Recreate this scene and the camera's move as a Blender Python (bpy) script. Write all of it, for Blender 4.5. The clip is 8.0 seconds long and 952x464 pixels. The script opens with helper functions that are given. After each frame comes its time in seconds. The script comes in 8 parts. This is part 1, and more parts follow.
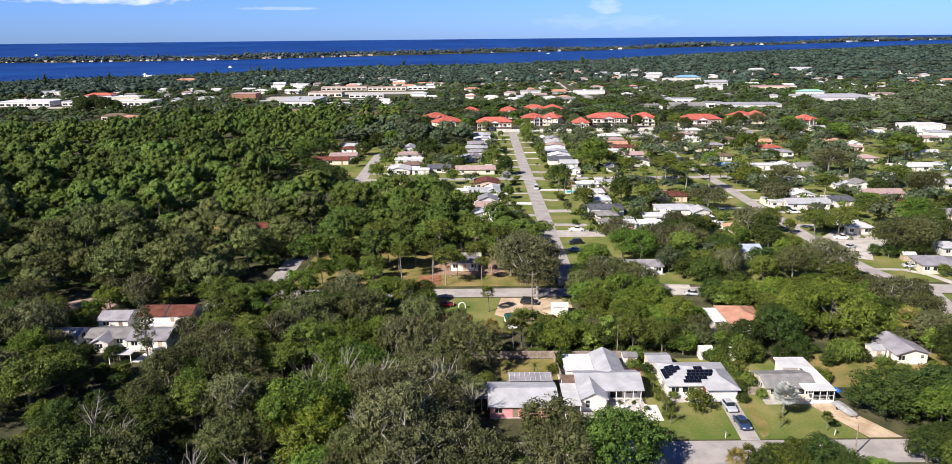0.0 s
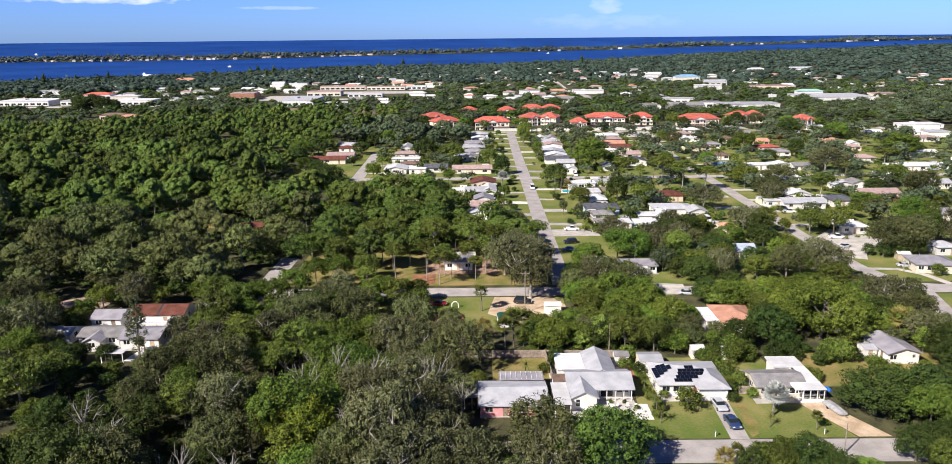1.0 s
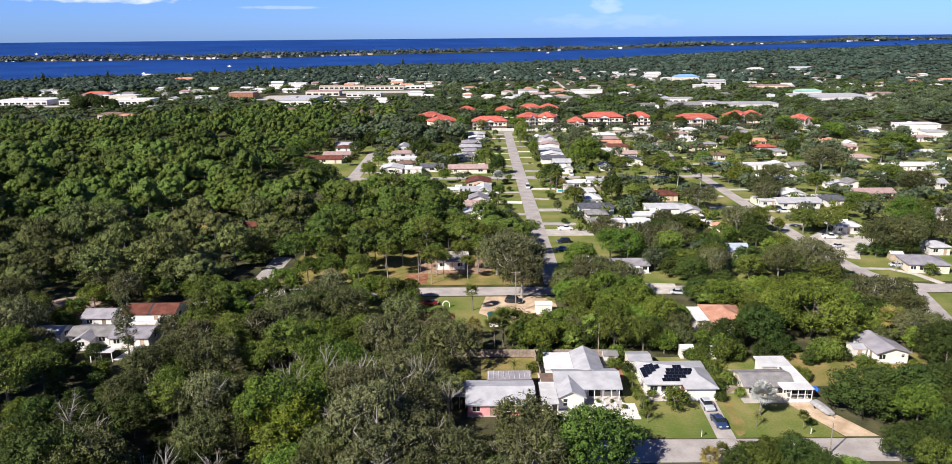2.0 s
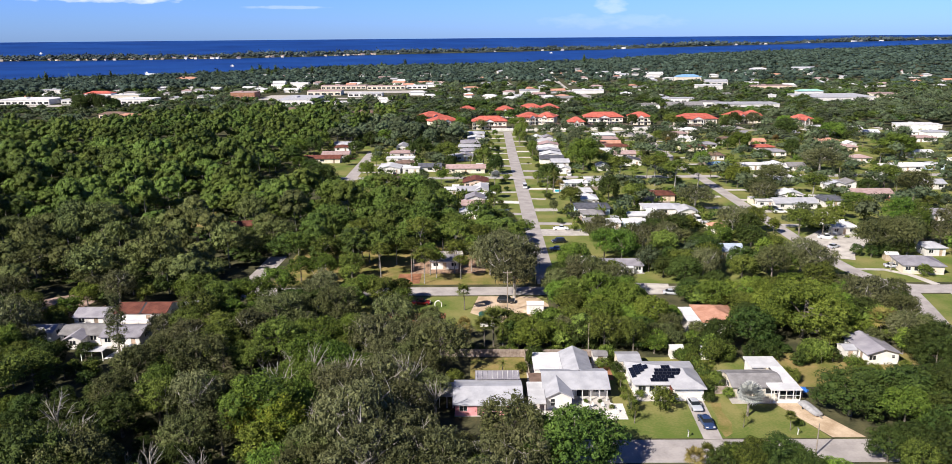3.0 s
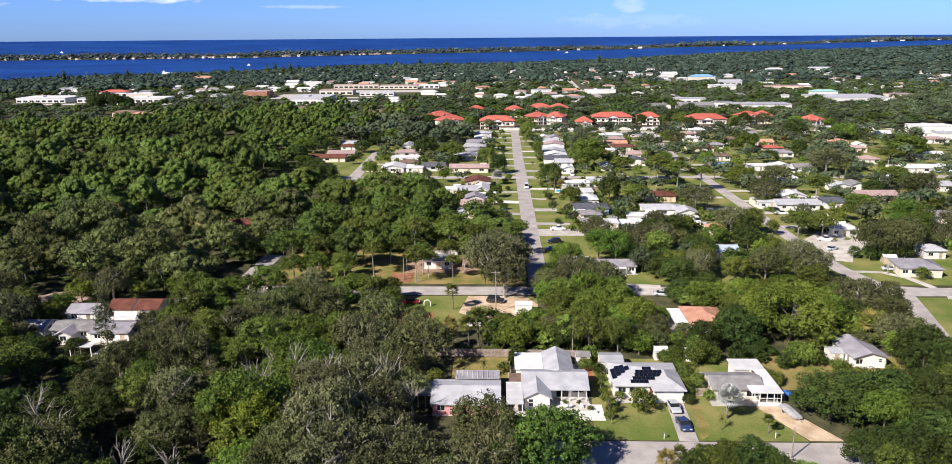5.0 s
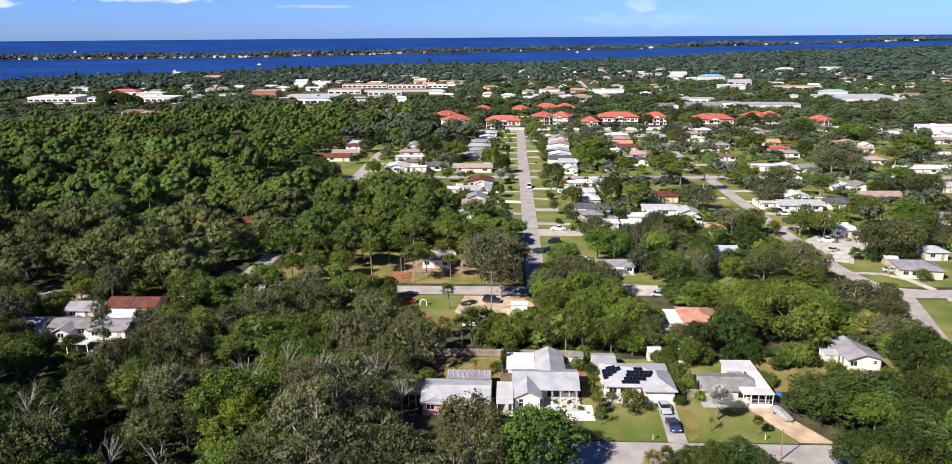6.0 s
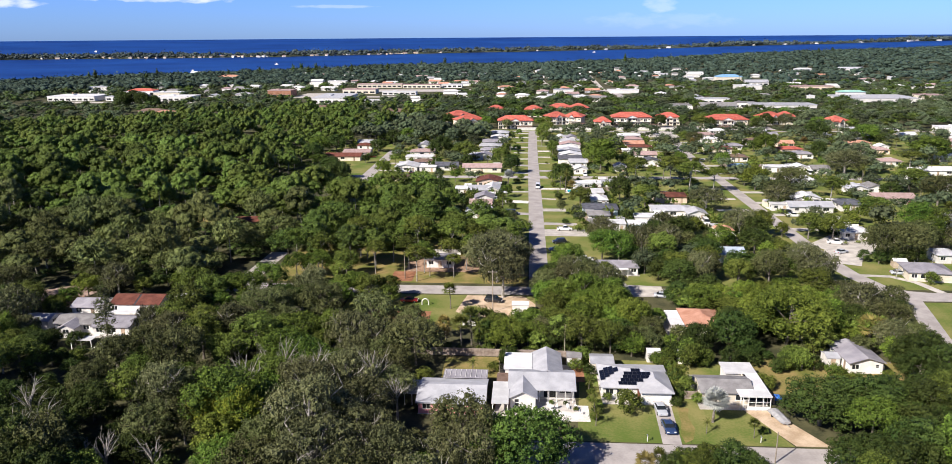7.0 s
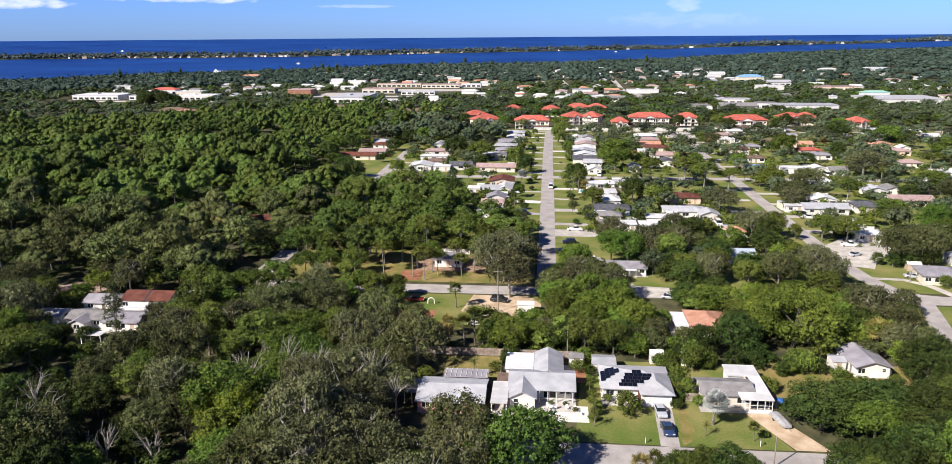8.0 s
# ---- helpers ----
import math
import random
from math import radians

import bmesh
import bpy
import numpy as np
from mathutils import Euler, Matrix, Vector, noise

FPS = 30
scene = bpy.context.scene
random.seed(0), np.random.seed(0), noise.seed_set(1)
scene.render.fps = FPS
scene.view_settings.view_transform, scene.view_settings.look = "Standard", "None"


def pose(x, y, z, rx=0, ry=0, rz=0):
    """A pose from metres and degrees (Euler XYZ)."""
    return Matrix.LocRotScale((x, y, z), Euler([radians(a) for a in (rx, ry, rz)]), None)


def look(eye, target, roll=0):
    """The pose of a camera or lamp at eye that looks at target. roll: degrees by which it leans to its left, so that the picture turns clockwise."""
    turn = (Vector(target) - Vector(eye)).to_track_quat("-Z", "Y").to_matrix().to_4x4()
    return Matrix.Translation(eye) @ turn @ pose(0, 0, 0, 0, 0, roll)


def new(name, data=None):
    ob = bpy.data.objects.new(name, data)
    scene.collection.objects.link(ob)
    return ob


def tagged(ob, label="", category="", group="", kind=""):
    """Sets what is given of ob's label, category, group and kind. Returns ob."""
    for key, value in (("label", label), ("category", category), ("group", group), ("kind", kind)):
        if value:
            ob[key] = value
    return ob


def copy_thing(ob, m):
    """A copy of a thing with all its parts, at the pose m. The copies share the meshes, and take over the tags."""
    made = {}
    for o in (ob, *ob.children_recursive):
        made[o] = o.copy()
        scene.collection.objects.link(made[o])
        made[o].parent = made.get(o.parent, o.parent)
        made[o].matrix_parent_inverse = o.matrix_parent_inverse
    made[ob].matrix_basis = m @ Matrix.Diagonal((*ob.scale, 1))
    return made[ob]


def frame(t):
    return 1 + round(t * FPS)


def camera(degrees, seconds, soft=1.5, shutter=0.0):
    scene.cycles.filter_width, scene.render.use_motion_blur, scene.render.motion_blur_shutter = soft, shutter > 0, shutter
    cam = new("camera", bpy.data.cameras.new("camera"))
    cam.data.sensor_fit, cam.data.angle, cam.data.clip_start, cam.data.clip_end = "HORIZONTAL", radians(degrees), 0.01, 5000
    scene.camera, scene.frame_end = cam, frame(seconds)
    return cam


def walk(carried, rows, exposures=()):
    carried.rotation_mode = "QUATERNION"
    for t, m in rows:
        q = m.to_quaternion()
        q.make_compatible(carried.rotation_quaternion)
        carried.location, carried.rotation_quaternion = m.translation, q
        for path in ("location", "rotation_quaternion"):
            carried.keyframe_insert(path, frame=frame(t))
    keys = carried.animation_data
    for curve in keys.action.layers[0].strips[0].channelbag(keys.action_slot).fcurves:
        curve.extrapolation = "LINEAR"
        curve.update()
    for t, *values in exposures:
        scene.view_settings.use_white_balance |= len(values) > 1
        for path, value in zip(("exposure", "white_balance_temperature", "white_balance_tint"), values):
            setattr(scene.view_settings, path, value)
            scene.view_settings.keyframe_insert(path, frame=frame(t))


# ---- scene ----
cam = camera(65.3, 8.0, soft=0.5)
METRES, EYE, TILT, LEAN, TURN = 25.0, 67.0, -14.7, 0.55, 0.0
ROWS = [
    (0.0, 0.0, 0.0, 0.0, 0.0, 0.0, 0.0),
    (0.5, 0.0344, -0.0002, -0.0023, 0.01, -0.02, -0.01),
    (1.0, 0.0722, -0.0005, -0.0044, 0.02, -0.03, -0.02),
    (1.5, 0.117, -0.0015, -0.0054, 0.02, -0.05, -0.04),
    (3.0, 0.2854, -0.0003, -0.0081, 0.34, -0.06, -0.18),
    (3.5, 0.35, -0.0009, -0.0075, 0.61, -0.07, -0.26),
    (4.0, 0.4178, -0.0007, -0.0063, 0.94, -0.08, -0.37),
    (4.5, 0.4876, -0.0004, -0.0058, 1.26, -0.09, -0.46),
    (6.0, 0.7032, 0.0005, -0.0032, 2.4, -0.14, -0.78),
    (6.5, 0.7762, 0.0014, -0.0025, 2.92, -0.15, -0.91),
    (7.0, 0.8497, 0.0022, -0.0019, 3.67, -0.17, -1.11),
    (7.5, 0.9239, 0.0041, -0.0009, 4.49, -0.21, -1.32),
    (8.0, 0.9997, 0.0068, 0.0005, 5.28, -0.23, -1.52),
]
walk(cam, [(t, pose(0, 0, EYE, TILT, LEAN, TURN) @ pose(METRES * x, METRES * y, METRES * z, 90 + pitch, roll, yaw)) for t, x, y, z, yaw, pitch, roll in ROWS], exposures=((0.0, 0.69), (8.0, 0.69)))

# ---- world, sun ----
random.seed(3)
SUN_AZ, SUN_EL = 226.0, 38.0  # compass turn of the sun from +y towards +x, and its height
world = bpy.data.worlds.new("world")
scene.world = world
world.use_nodes = True
wt = world.node_tree
wt.nodes.clear()
w_out = wt.nodes.new("ShaderNodeOutputWorld")
w_bg = wt.nodes.new("ShaderNodeBackground")
w_bg.inputs["Strength"].default_value = 0.059
w_sky = wt.nodes.new("ShaderNodeTexSky")
w_sky.sky_type = "NISHITA"
w_sky.sun_disc = False
w_sky.sun_elevation, w_sky.sun_rotation = radians(SUN_EL), radians(SUN_AZ)
w_sky.altitude, w_sky.air_density, w_sky.dust_density, w_sky.ozone_density = 60.0, 1.0, 0.25, 3.0
w_tint = wt.nodes.new("ShaderNodeMixRGB")
w_tint.blend_type = "MULTIPLY"
w_tint.inputs["Fac"].default_value = 1.0
# two wisps of fair-weather cloud low over the sea
w_co = wt.nodes.new("ShaderNodeTexCoord")
w_noise = wt.nodes.new("ShaderNodeTexNoise")
w_noise.inputs["Scale"].default_value = 42.0
w_noise.inputs["Detail"].default_value = 7.0
w_map = wt.nodes.new("ShaderNodeMapping")
w_map.inputs["Scale"].default_value = (1.0, 1.0, 3.0)


def w_math(kind, a, b=0.0):
    n = wt.nodes.new("ShaderNodeMath")
    n.operation = kind
    for slot, v in zip(n.inputs, (a, b)):
        if isinstance(v, (int, float)):
            slot.default_value = v
        else:
            wt.links.new(v, slot)
    return n.outputs[0]


w_cloud = wt.nodes.new("ShaderNodeMixRGB")
w_cloud.inputs["Color2"].default_value = (11.0, 11.6, 13.2, 1)
w_sep = wt.nodes.new("ShaderNodeSeparateXYZ")
w_rise = wt.nodes.new("ShaderNodeMapRange")
w_rise.inputs["From Min"].default_value, w_rise.inputs["From Max"].default_value = 0.05, 0.40
w_grad = wt.nodes.new("ShaderNodeMixRGB")
w_grad.inputs["Color1"].default_value, w_grad.inputs["Color2"].default_value = (0.50, 0.84, 1.98, 1), (0.22, 0.31, 0.58, 1)
wt.links.new(w_sky.outputs[0], w_tint.inputs["Color1"])
wt.links.new(w_co.outputs["Generated"], w_sep.inputs[0])
wt.links.new(w_sep.outputs["Z"], w_rise.inputs["Value"])
wt.links.new(w_rise.outputs[0], w_grad.inputs["Fac"])
wt.links.new(w_grad.outputs[0], w_tint.inputs["Color2"])
wt.links.new(w_co.outputs["Generated"], w_map.inputs["Vector"])
wt.links.new(w_map.outputs[0], w_noise.inputs["Vector"])
w_turn = w_math("ARCTAN2", w_sep.outputs["X"], w_sep.outputs["Y"])
CLOUDS = ((-0.44, 0.0465, 0.095, 0.006, 0.75), (-0.63, 0.040, 0.06, 0.008, 0.7), (0.168, 0.037, 0.022, 0.011, 0.28), (-0.25, 0.037, 0.06, 0.0022, 0.25), (0.17, 0.017, 0.10, 0.010, 0.12))
w_sum = 0.0
for turn, rise, wide, high, dense in CLOUDS:
    across = w_math("POWER", w_math("DIVIDE", w_math("SUBTRACT", w_turn, turn), wide), 2.0)
    upward = w_math("POWER", w_math("DIVIDE", w_math("SUBTRACT", w_sep.outputs["Z"], rise), high), 2.0)
    body = w_math("SUBTRACT", 1.0, w_math("ADD", across, upward))
    ragged = w_math("ADD", body, w_math("MULTIPLY", w_math("SUBTRACT", w_noise.outputs["Fac"], 0.5), 3.4))
    w_sum = w_math("ADD", w_sum, w_math("MULTIPLY", w_math("MAXIMUM", w_math("MINIMUM", ragged, 1.0), 0.0), dense))
wt.links.new(w_math("MINIMUM", w_sum, 0.9), w_cloud.inputs["Fac"])
wt.links.new(w_tint.outputs[0], w_cloud.inputs["Color1"])
wt.links.new(w_cloud.outputs[0], w_bg.inputs["Color"])
wt.links.new(w_bg.outputs[0], w_out.inputs["Surface"])

sun = new("sun", bpy.data.lights.new("sun", "SUN"))
sun.data.energy, sun.data.angle, sun.data.color = 5.0, radians(0.53), (1.0, 0.915, 0.83)
to_sun = Vector((math.sin(radians(SUN_AZ)) * math.cos(radians(SUN_EL)), math.cos(radians(SUN_AZ)) * math.cos(radians(SUN_EL)), math.sin(radians(SUN_EL))))
sun.matrix_world = look((0, 0, 200), Vector((0, 0, 200)) - to_sun)

# ---- materials ----


def surface(name, c1, c2, scale=1.0, rough=0.8, bump=0.0, metal=0.0, fine=9.0, spec=0.35, wave=0.0, axis="X", objrand=0.12, place="Object", mid=(0.35, 0.65)):
    """A surface of two tones, patchy at one scale and grainy at a finer one; wave: ribs or rows that many to the metre."""
    m = bpy.data.materials.new(name)
    m.use_nodes = True
    nt = m.node_tree
    b = nt.nodes["Principled BSDF"]
    b.inputs["Roughness"].default_value, b.inputs["Metallic"].default_value = rough, metal
    b.inputs["Specular IOR Level"].default_value = spec
    co = nt.nodes.new("ShaderNodeTexCoord")
    src = co.outputs["Object"]
    if place == "World":
        geo = nt.nodes.new("ShaderNodeNewGeometry")
        src = geo.outputs["Position"]
    n1, n2 = nt.nodes.new("ShaderNodeTexNoise"), nt.nodes.new("ShaderNodeTexNoise")
    n1.inputs["Scale"].default_value, n1.inputs["Detail"].default_value = scale, 4.0
    n2.inputs["Scale"].default_value, n2.inputs["Detail"].default_value = scale * fine, 3.0
    nt.links.new(src, n1.inputs["Vector"])
    nt.links.new(src, n2.inputs["Vector"])
    add = nt.nodes.new("ShaderNodeMath")
    add.operation = "MULTIPLY_ADD"
    add.inputs[1].default_value = 0.35
    nt.links.new(n2.outputs["Fac"], add.inputs[0])
    sub = nt.nodes.new("ShaderNodeMath")
    sub.operation = "SUBTRACT"
    sub.inputs[1].default_value = 0.175
    nt.links.new(n1.outputs["Fac"], sub.inputs[0])
    nt.links.new(sub.outputs[0], add.inputs[2])
    mr = nt.nodes.new("ShaderNodeMapRange")
    mr.inputs["From Min"].default_value, mr.inputs["From Max"].default_value = mid
    nt.links.new(add.outputs[0], mr.inputs["Value"])
    mix = nt.nodes.new("ShaderNodeMixRGB")
    mix.inputs["Color1"].default_value, mix.inputs["Color2"].default_value = (*c1, 1), (*c2, 1)
    nt.links.new(mr.outputs[0], mix.inputs["Fac"])
    colour = mix.outputs[0]
    if objrand:
        info = nt.nodes.new("ShaderNodeObjectInfo")
        vr = nt.nodes.new("ShaderNodeMapRange")
        vr.inputs["To Min"].default_value, vr.inputs["To Max"].default_value = 1 - objrand, 1 + objrand
        nt.links.new(info.outputs["Random"], vr.inputs["Value"])
        hsv = nt.nodes.new("ShaderNodeHueSaturation")
        nt.links.new(vr.outputs[0], hsv.inputs["Value"])
        nt.links.new(colour, hsv.inputs["Color"])
        colour = hsv.outputs[0]
    height = n2.outputs["Fac"]
    if wave:
        wv = nt.nodes.new("ShaderNodeTexWave")
        wv.bands_direction = axis
        wv.inputs["Scale"].default_value = wave * 0.314159
        wv.inputs["Distortion"].default_value = 0.15
        nt.links.new(src, wv.inputs["Vector"])
        dark = nt.nodes.new("ShaderNodeMixRGB")
        dark.blend_type = "MULTIPLY"
        dark.inputs["Fac"].default_value = 0.10
        nt.links.new(colour, dark.inputs["Color1"])
        nt.links.new(wv.outputs["Color"], dark.inputs["Color2"])
        colour = dark.outputs[0]
        height = wv.outputs["Fac"]
    nt.links.new(colour, b.inputs["Base Color"])
    if bump:
        bp = nt.nodes.new("ShaderNodeBump")
        bp.inputs["Strength"].default_value, bp.inputs["Distance"].default_value = bump, 0.05
        nt.links.new(height, bp.inputs["Height"])
        nt.links.new(bp.outputs[0], b.inputs["Normal"])
    return m


def leaf(name, c1, c2, patch=0.08, gloss=0.12, spread=0.28, grain=1.5, shade_mottle=0.55):
    """Foliage: each leaf tuft its own tone, each tree its own shade, some light let through; the noise also paints
    self-shadow between leaf clumps.
    """
    m = bpy.data.materials.new(name)
    m.use_nodes = True
    nt = m.node_tree
    b, out = nt.nodes["Principled BSDF"], nt.nodes["Material Output"]
    b.inputs["Roughness"].default_value, b.inputs["Specular IOR Level"].default_value = 0.55, gloss
    geo = nt.nodes.new("ShaderNodeNewGeometry")
    no = nt.nodes.new("ShaderNodeTexNoise")
    no.inputs["Scale"].default_value, no.inputs["Detail"].default_value = patch, 3.0
    nt.links.new(geo.outputs["Position"], no.inputs["Vector"])
    at = nt.nodes.new("ShaderNodeAttribute")
    at.attribute_name = "tone"
    info = nt.nodes.new("ShaderNodeObjectInfo")
    fac = nt.nodes.new("ShaderNodeMath")
    fac.operation = "MULTIPLY_ADD"
    fac.inputs[1].default_value = 0.24
    nt.links.new(geo.outputs["Random Per Island"], fac.inputs[0])
    sc = nt.nodes.new("ShaderNodeMapRange")
    sc.inputs["From Min"].default_value, sc.inputs["From Max"].default_value = 0.3, 0.7
    sc.inputs["To Min"].default_value, sc.inputs["To Max"].default_value = 0.08, 0.66
    nt.links.new(no.outputs["Fac"], sc.inputs["Value"])
    # noise varies the leaf tone and paints in the self-shadow of leaf clumps
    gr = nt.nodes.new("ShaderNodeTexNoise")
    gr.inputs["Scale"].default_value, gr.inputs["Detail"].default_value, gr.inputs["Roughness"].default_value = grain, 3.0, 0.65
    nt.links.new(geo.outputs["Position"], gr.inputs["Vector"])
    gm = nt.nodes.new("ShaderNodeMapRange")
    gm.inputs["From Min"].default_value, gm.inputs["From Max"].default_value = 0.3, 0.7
    gm.inputs["To Min"].default_value, gm.inputs["To Max"].default_value = -shade_mottle, shade_mottle
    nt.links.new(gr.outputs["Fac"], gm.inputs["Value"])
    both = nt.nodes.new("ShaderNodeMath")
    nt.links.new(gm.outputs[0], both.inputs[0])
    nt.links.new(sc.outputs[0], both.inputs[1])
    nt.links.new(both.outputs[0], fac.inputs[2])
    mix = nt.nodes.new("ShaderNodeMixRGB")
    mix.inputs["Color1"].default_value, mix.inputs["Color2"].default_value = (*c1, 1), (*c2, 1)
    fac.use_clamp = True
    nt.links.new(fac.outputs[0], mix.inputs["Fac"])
    tot = nt.nodes.new("ShaderNodeMath")
    nt.links.new(at.outputs["Fac"], tot.inputs[0])
    nt.links.new(info.outputs["Random"], tot.inputs[1])
    fr = nt.nodes.new("ShaderNodeMath")
    fr.operation = "FRACT"
    nt.links.new(tot.outputs[0], fr.inputs[0])
    vr = nt.nodes.new("ShaderNodeMapRange")
    vr.inputs["To Min"].default_value, vr.inputs["To Max"].default_value = 1 - spread, 1 + spread
    nt.links.new(fr.outputs[0], vr.inputs["Value"])
    hr = nt.nodes.new("ShaderNodeMapRange")
    hr.inputs["To Min"].default_value, hr.inputs["To Max"].default_value = 0.485, 0.515
    nt.links.new(fr.outputs[0], hr.inputs["Value"])
    hsv = nt.nodes.new("ShaderNodeHueSaturation")
    nt.links.new(vr.outputs[0], hsv.inputs["Value"])
    nt.links.new(hr.outputs[0], hsv.inputs["Hue"])
    nt.links.new(mix.outputs[0], hsv.inputs["Color"])
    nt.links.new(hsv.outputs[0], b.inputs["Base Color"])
    bp = nt.nodes.new("ShaderNodeBump")
    bp.inputs["Strength"].default_value, bp.inputs["Distance"].default_value = 1.0, 0.95 / grain
    nt.links.new(gr.outputs["Fac"], bp.inputs["Height"])
    nt.links.new(bp.outputs[0], b.inputs["Normal"])
    tr = nt.nodes.new("ShaderNodeBsdfTranslucent")
    nt.links.new(hsv.outputs[0], tr.inputs["Color"])
    ms = nt.nodes.new("ShaderNodeMixShader")
    ms.inputs["Fac"].default_value = 0.06
    nt.links.new(b.outputs[0], ms.inputs[1])
    nt.links.new(tr.outputs[0], ms.inputs[2])
    nt.links.new(ms.outputs[0], out.inputs["Surface"])
    return m


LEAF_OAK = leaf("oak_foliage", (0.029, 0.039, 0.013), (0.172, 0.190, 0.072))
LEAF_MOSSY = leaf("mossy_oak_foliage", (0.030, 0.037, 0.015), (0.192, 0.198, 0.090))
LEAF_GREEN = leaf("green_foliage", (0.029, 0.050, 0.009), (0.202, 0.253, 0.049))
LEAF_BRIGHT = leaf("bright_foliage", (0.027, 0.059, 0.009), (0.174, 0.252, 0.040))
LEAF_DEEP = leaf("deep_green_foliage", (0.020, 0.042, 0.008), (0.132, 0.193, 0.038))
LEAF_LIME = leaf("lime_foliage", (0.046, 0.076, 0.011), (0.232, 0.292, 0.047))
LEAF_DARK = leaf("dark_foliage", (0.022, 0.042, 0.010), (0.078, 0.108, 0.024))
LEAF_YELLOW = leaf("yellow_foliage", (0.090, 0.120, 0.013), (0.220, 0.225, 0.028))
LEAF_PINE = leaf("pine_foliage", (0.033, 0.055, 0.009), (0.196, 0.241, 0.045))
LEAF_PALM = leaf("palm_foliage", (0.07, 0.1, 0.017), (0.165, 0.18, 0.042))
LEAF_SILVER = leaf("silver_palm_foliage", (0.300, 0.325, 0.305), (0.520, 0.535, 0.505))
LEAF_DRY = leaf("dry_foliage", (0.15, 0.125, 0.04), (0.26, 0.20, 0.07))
LEAF_FAR = leaf("woodland_foliage", (0.025, 0.045, 0.009), (0.160, 0.224, 0.044), patch=0.022, spread=0.22, grain=1.1, shade_mottle=0.32)
LEAF_EDGE = leaf("olive_wood_foliage", (0.027, 0.040, 0.013), (0.188, 0.212, 0.068), patch=0.03, spread=0.32, grain=1.1, shade_mottle=0.42)
# shore leaves carry a blue-grey distance haze in their base colour
LEAF_SHORE_HAZE = leaf("hazed_shore_foliage", (0.030, 0.052, 0.040), (0.082, 0.117, 0.080), patch=0.008, spread=0.42, grain=0.5)
# island leaves tinted paler and bluer to paint in the haze over the bay
LEAF_ISLE_HAZE = leaf("hazed_island_foliage", (0.038, 0.056, 0.060), (0.098, 0.124, 0.112), patch=0.008, spread=0.42, grain=0.4)
# extra blue in the town leaf colour paints in aerial haze
LEAF_TOWN_HAZE = leaf("hazed_town_foliage", (0.036, 0.058, 0.032), (0.132, 0.160, 0.080), patch=0.012, spread=0.46, grain=1.2)
BARK = surface("bark", (0.10, 0.085, 0.065), (0.24, 0.215, 0.185), 2.0, 0.9, 0.4)
BARK_PALE = surface("pale_bark", (0.20, 0.185, 0.16), (0.38, 0.36, 0.33), 2.0, 0.9, 0.3)
GROUND = surface("ground_litter", (0.040, 0.044, 0.019), (0.100, 0.095, 0.044), 0.22, 0.95, 0.5, objrand=0, place="World")
LAWN = surface("lawn_grass", (0.108, 0.155, 0.032), (0.245, 0.228, 0.084), 0.10, 0.95, 0.5, fine=22, objrand=0, place="World", spec=0.15, mid=(0.36, 0.68))
LAWN_DRY = surface("dry_grass", (0.135, 0.150, 0.036), (0.300, 0.225, 0.095), 0.16, 0.95, 0.5, fine=14, objrand=0, place="World", spec=0.15)
SOIL_RED = surface("red_brown_mulch", (0.20, 0.085, 0.045), (0.36, 0.17, 0.095), 0.5, 0.95, 0.5, objrand=0, place="World")
SAND = surface("sandy_drive", (0.42, 0.31, 0.205), (0.62, 0.49, 0.355), 0.35, 0.95, 0.3, objrand=0, place="World")
SAND_PINK = surface("pinkish_earth", (0.27, 0.19, 0.15), (0.42, 0.31, 0.26), 0.5, 0.95, 0.5, objrand=0, place="World")
ASPHALT = surface("worn_asphalt", (0.325, 0.300, 0.290), (0.440, 0.408, 0.394), 0.25, 0.9, 0.2, objrand=0.05, place="World")
CONCRETE = surface("pale_concrete", (0.40, 0.37, 0.34), (0.56, 0.53, 0.49), 0.4, 0.85, 0.15, objrand=0.1, place="World")
SLAB_WHITE = surface("white_paving", (0.60, 0.57, 0.53), (0.78, 0.76, 0.72), 0.6, 0.8, 0.1, place="World")
WATER = surface("blue_water", (0.004, 0.028, 0.155), (0.010, 0.056, 0.245), 0.004, 0.45, 0.0, fine=6, objrand=0, place="World", spec=0.12)
BEACH = surface("island_scrub", (0.04, 0.055, 0.025), (0.10, 0.11, 0.06), 0.02, 0.95, place="World")

WALLS = {
    "white": surface("white_stucco", (0.64, 0.625, 0.595), (0.76, 0.75, 0.725), 0.8, 0.85, 0.1),
    "cream": surface("cream_stucco", (0.62, 0.555, 0.44), (0.74, 0.68, 0.57), 0.8, 0.85, 0.1),
    "pink": surface("pink_stucco", (0.80, 0.29, 0.31), (0.88, 0.40, 0.42), 0.8, 0.85, 0.1),
    "blue": surface("pale_blue_stucco", (0.42, 0.55, 0.66), (0.55, 0.66, 0.76), 0.8, 0.85, 0.1),
    "brick": surface("red_brick", (0.27, 0.125, 0.075), (0.38, 0.20, 0.13), 0.5, 0.9, 0.3, wave=8, axis="Z"),
    "peach": surface("peach_stucco", (0.62, 0.47, 0.36), (0.74, 0.60, 0.48), 0.8, 0.85, 0.1),
    "tan": surface("tan_stucco", (0.44, 0.35, 0.26), (0.56, 0.47, 0.37), 0.8, 0.85, 0.1),
}
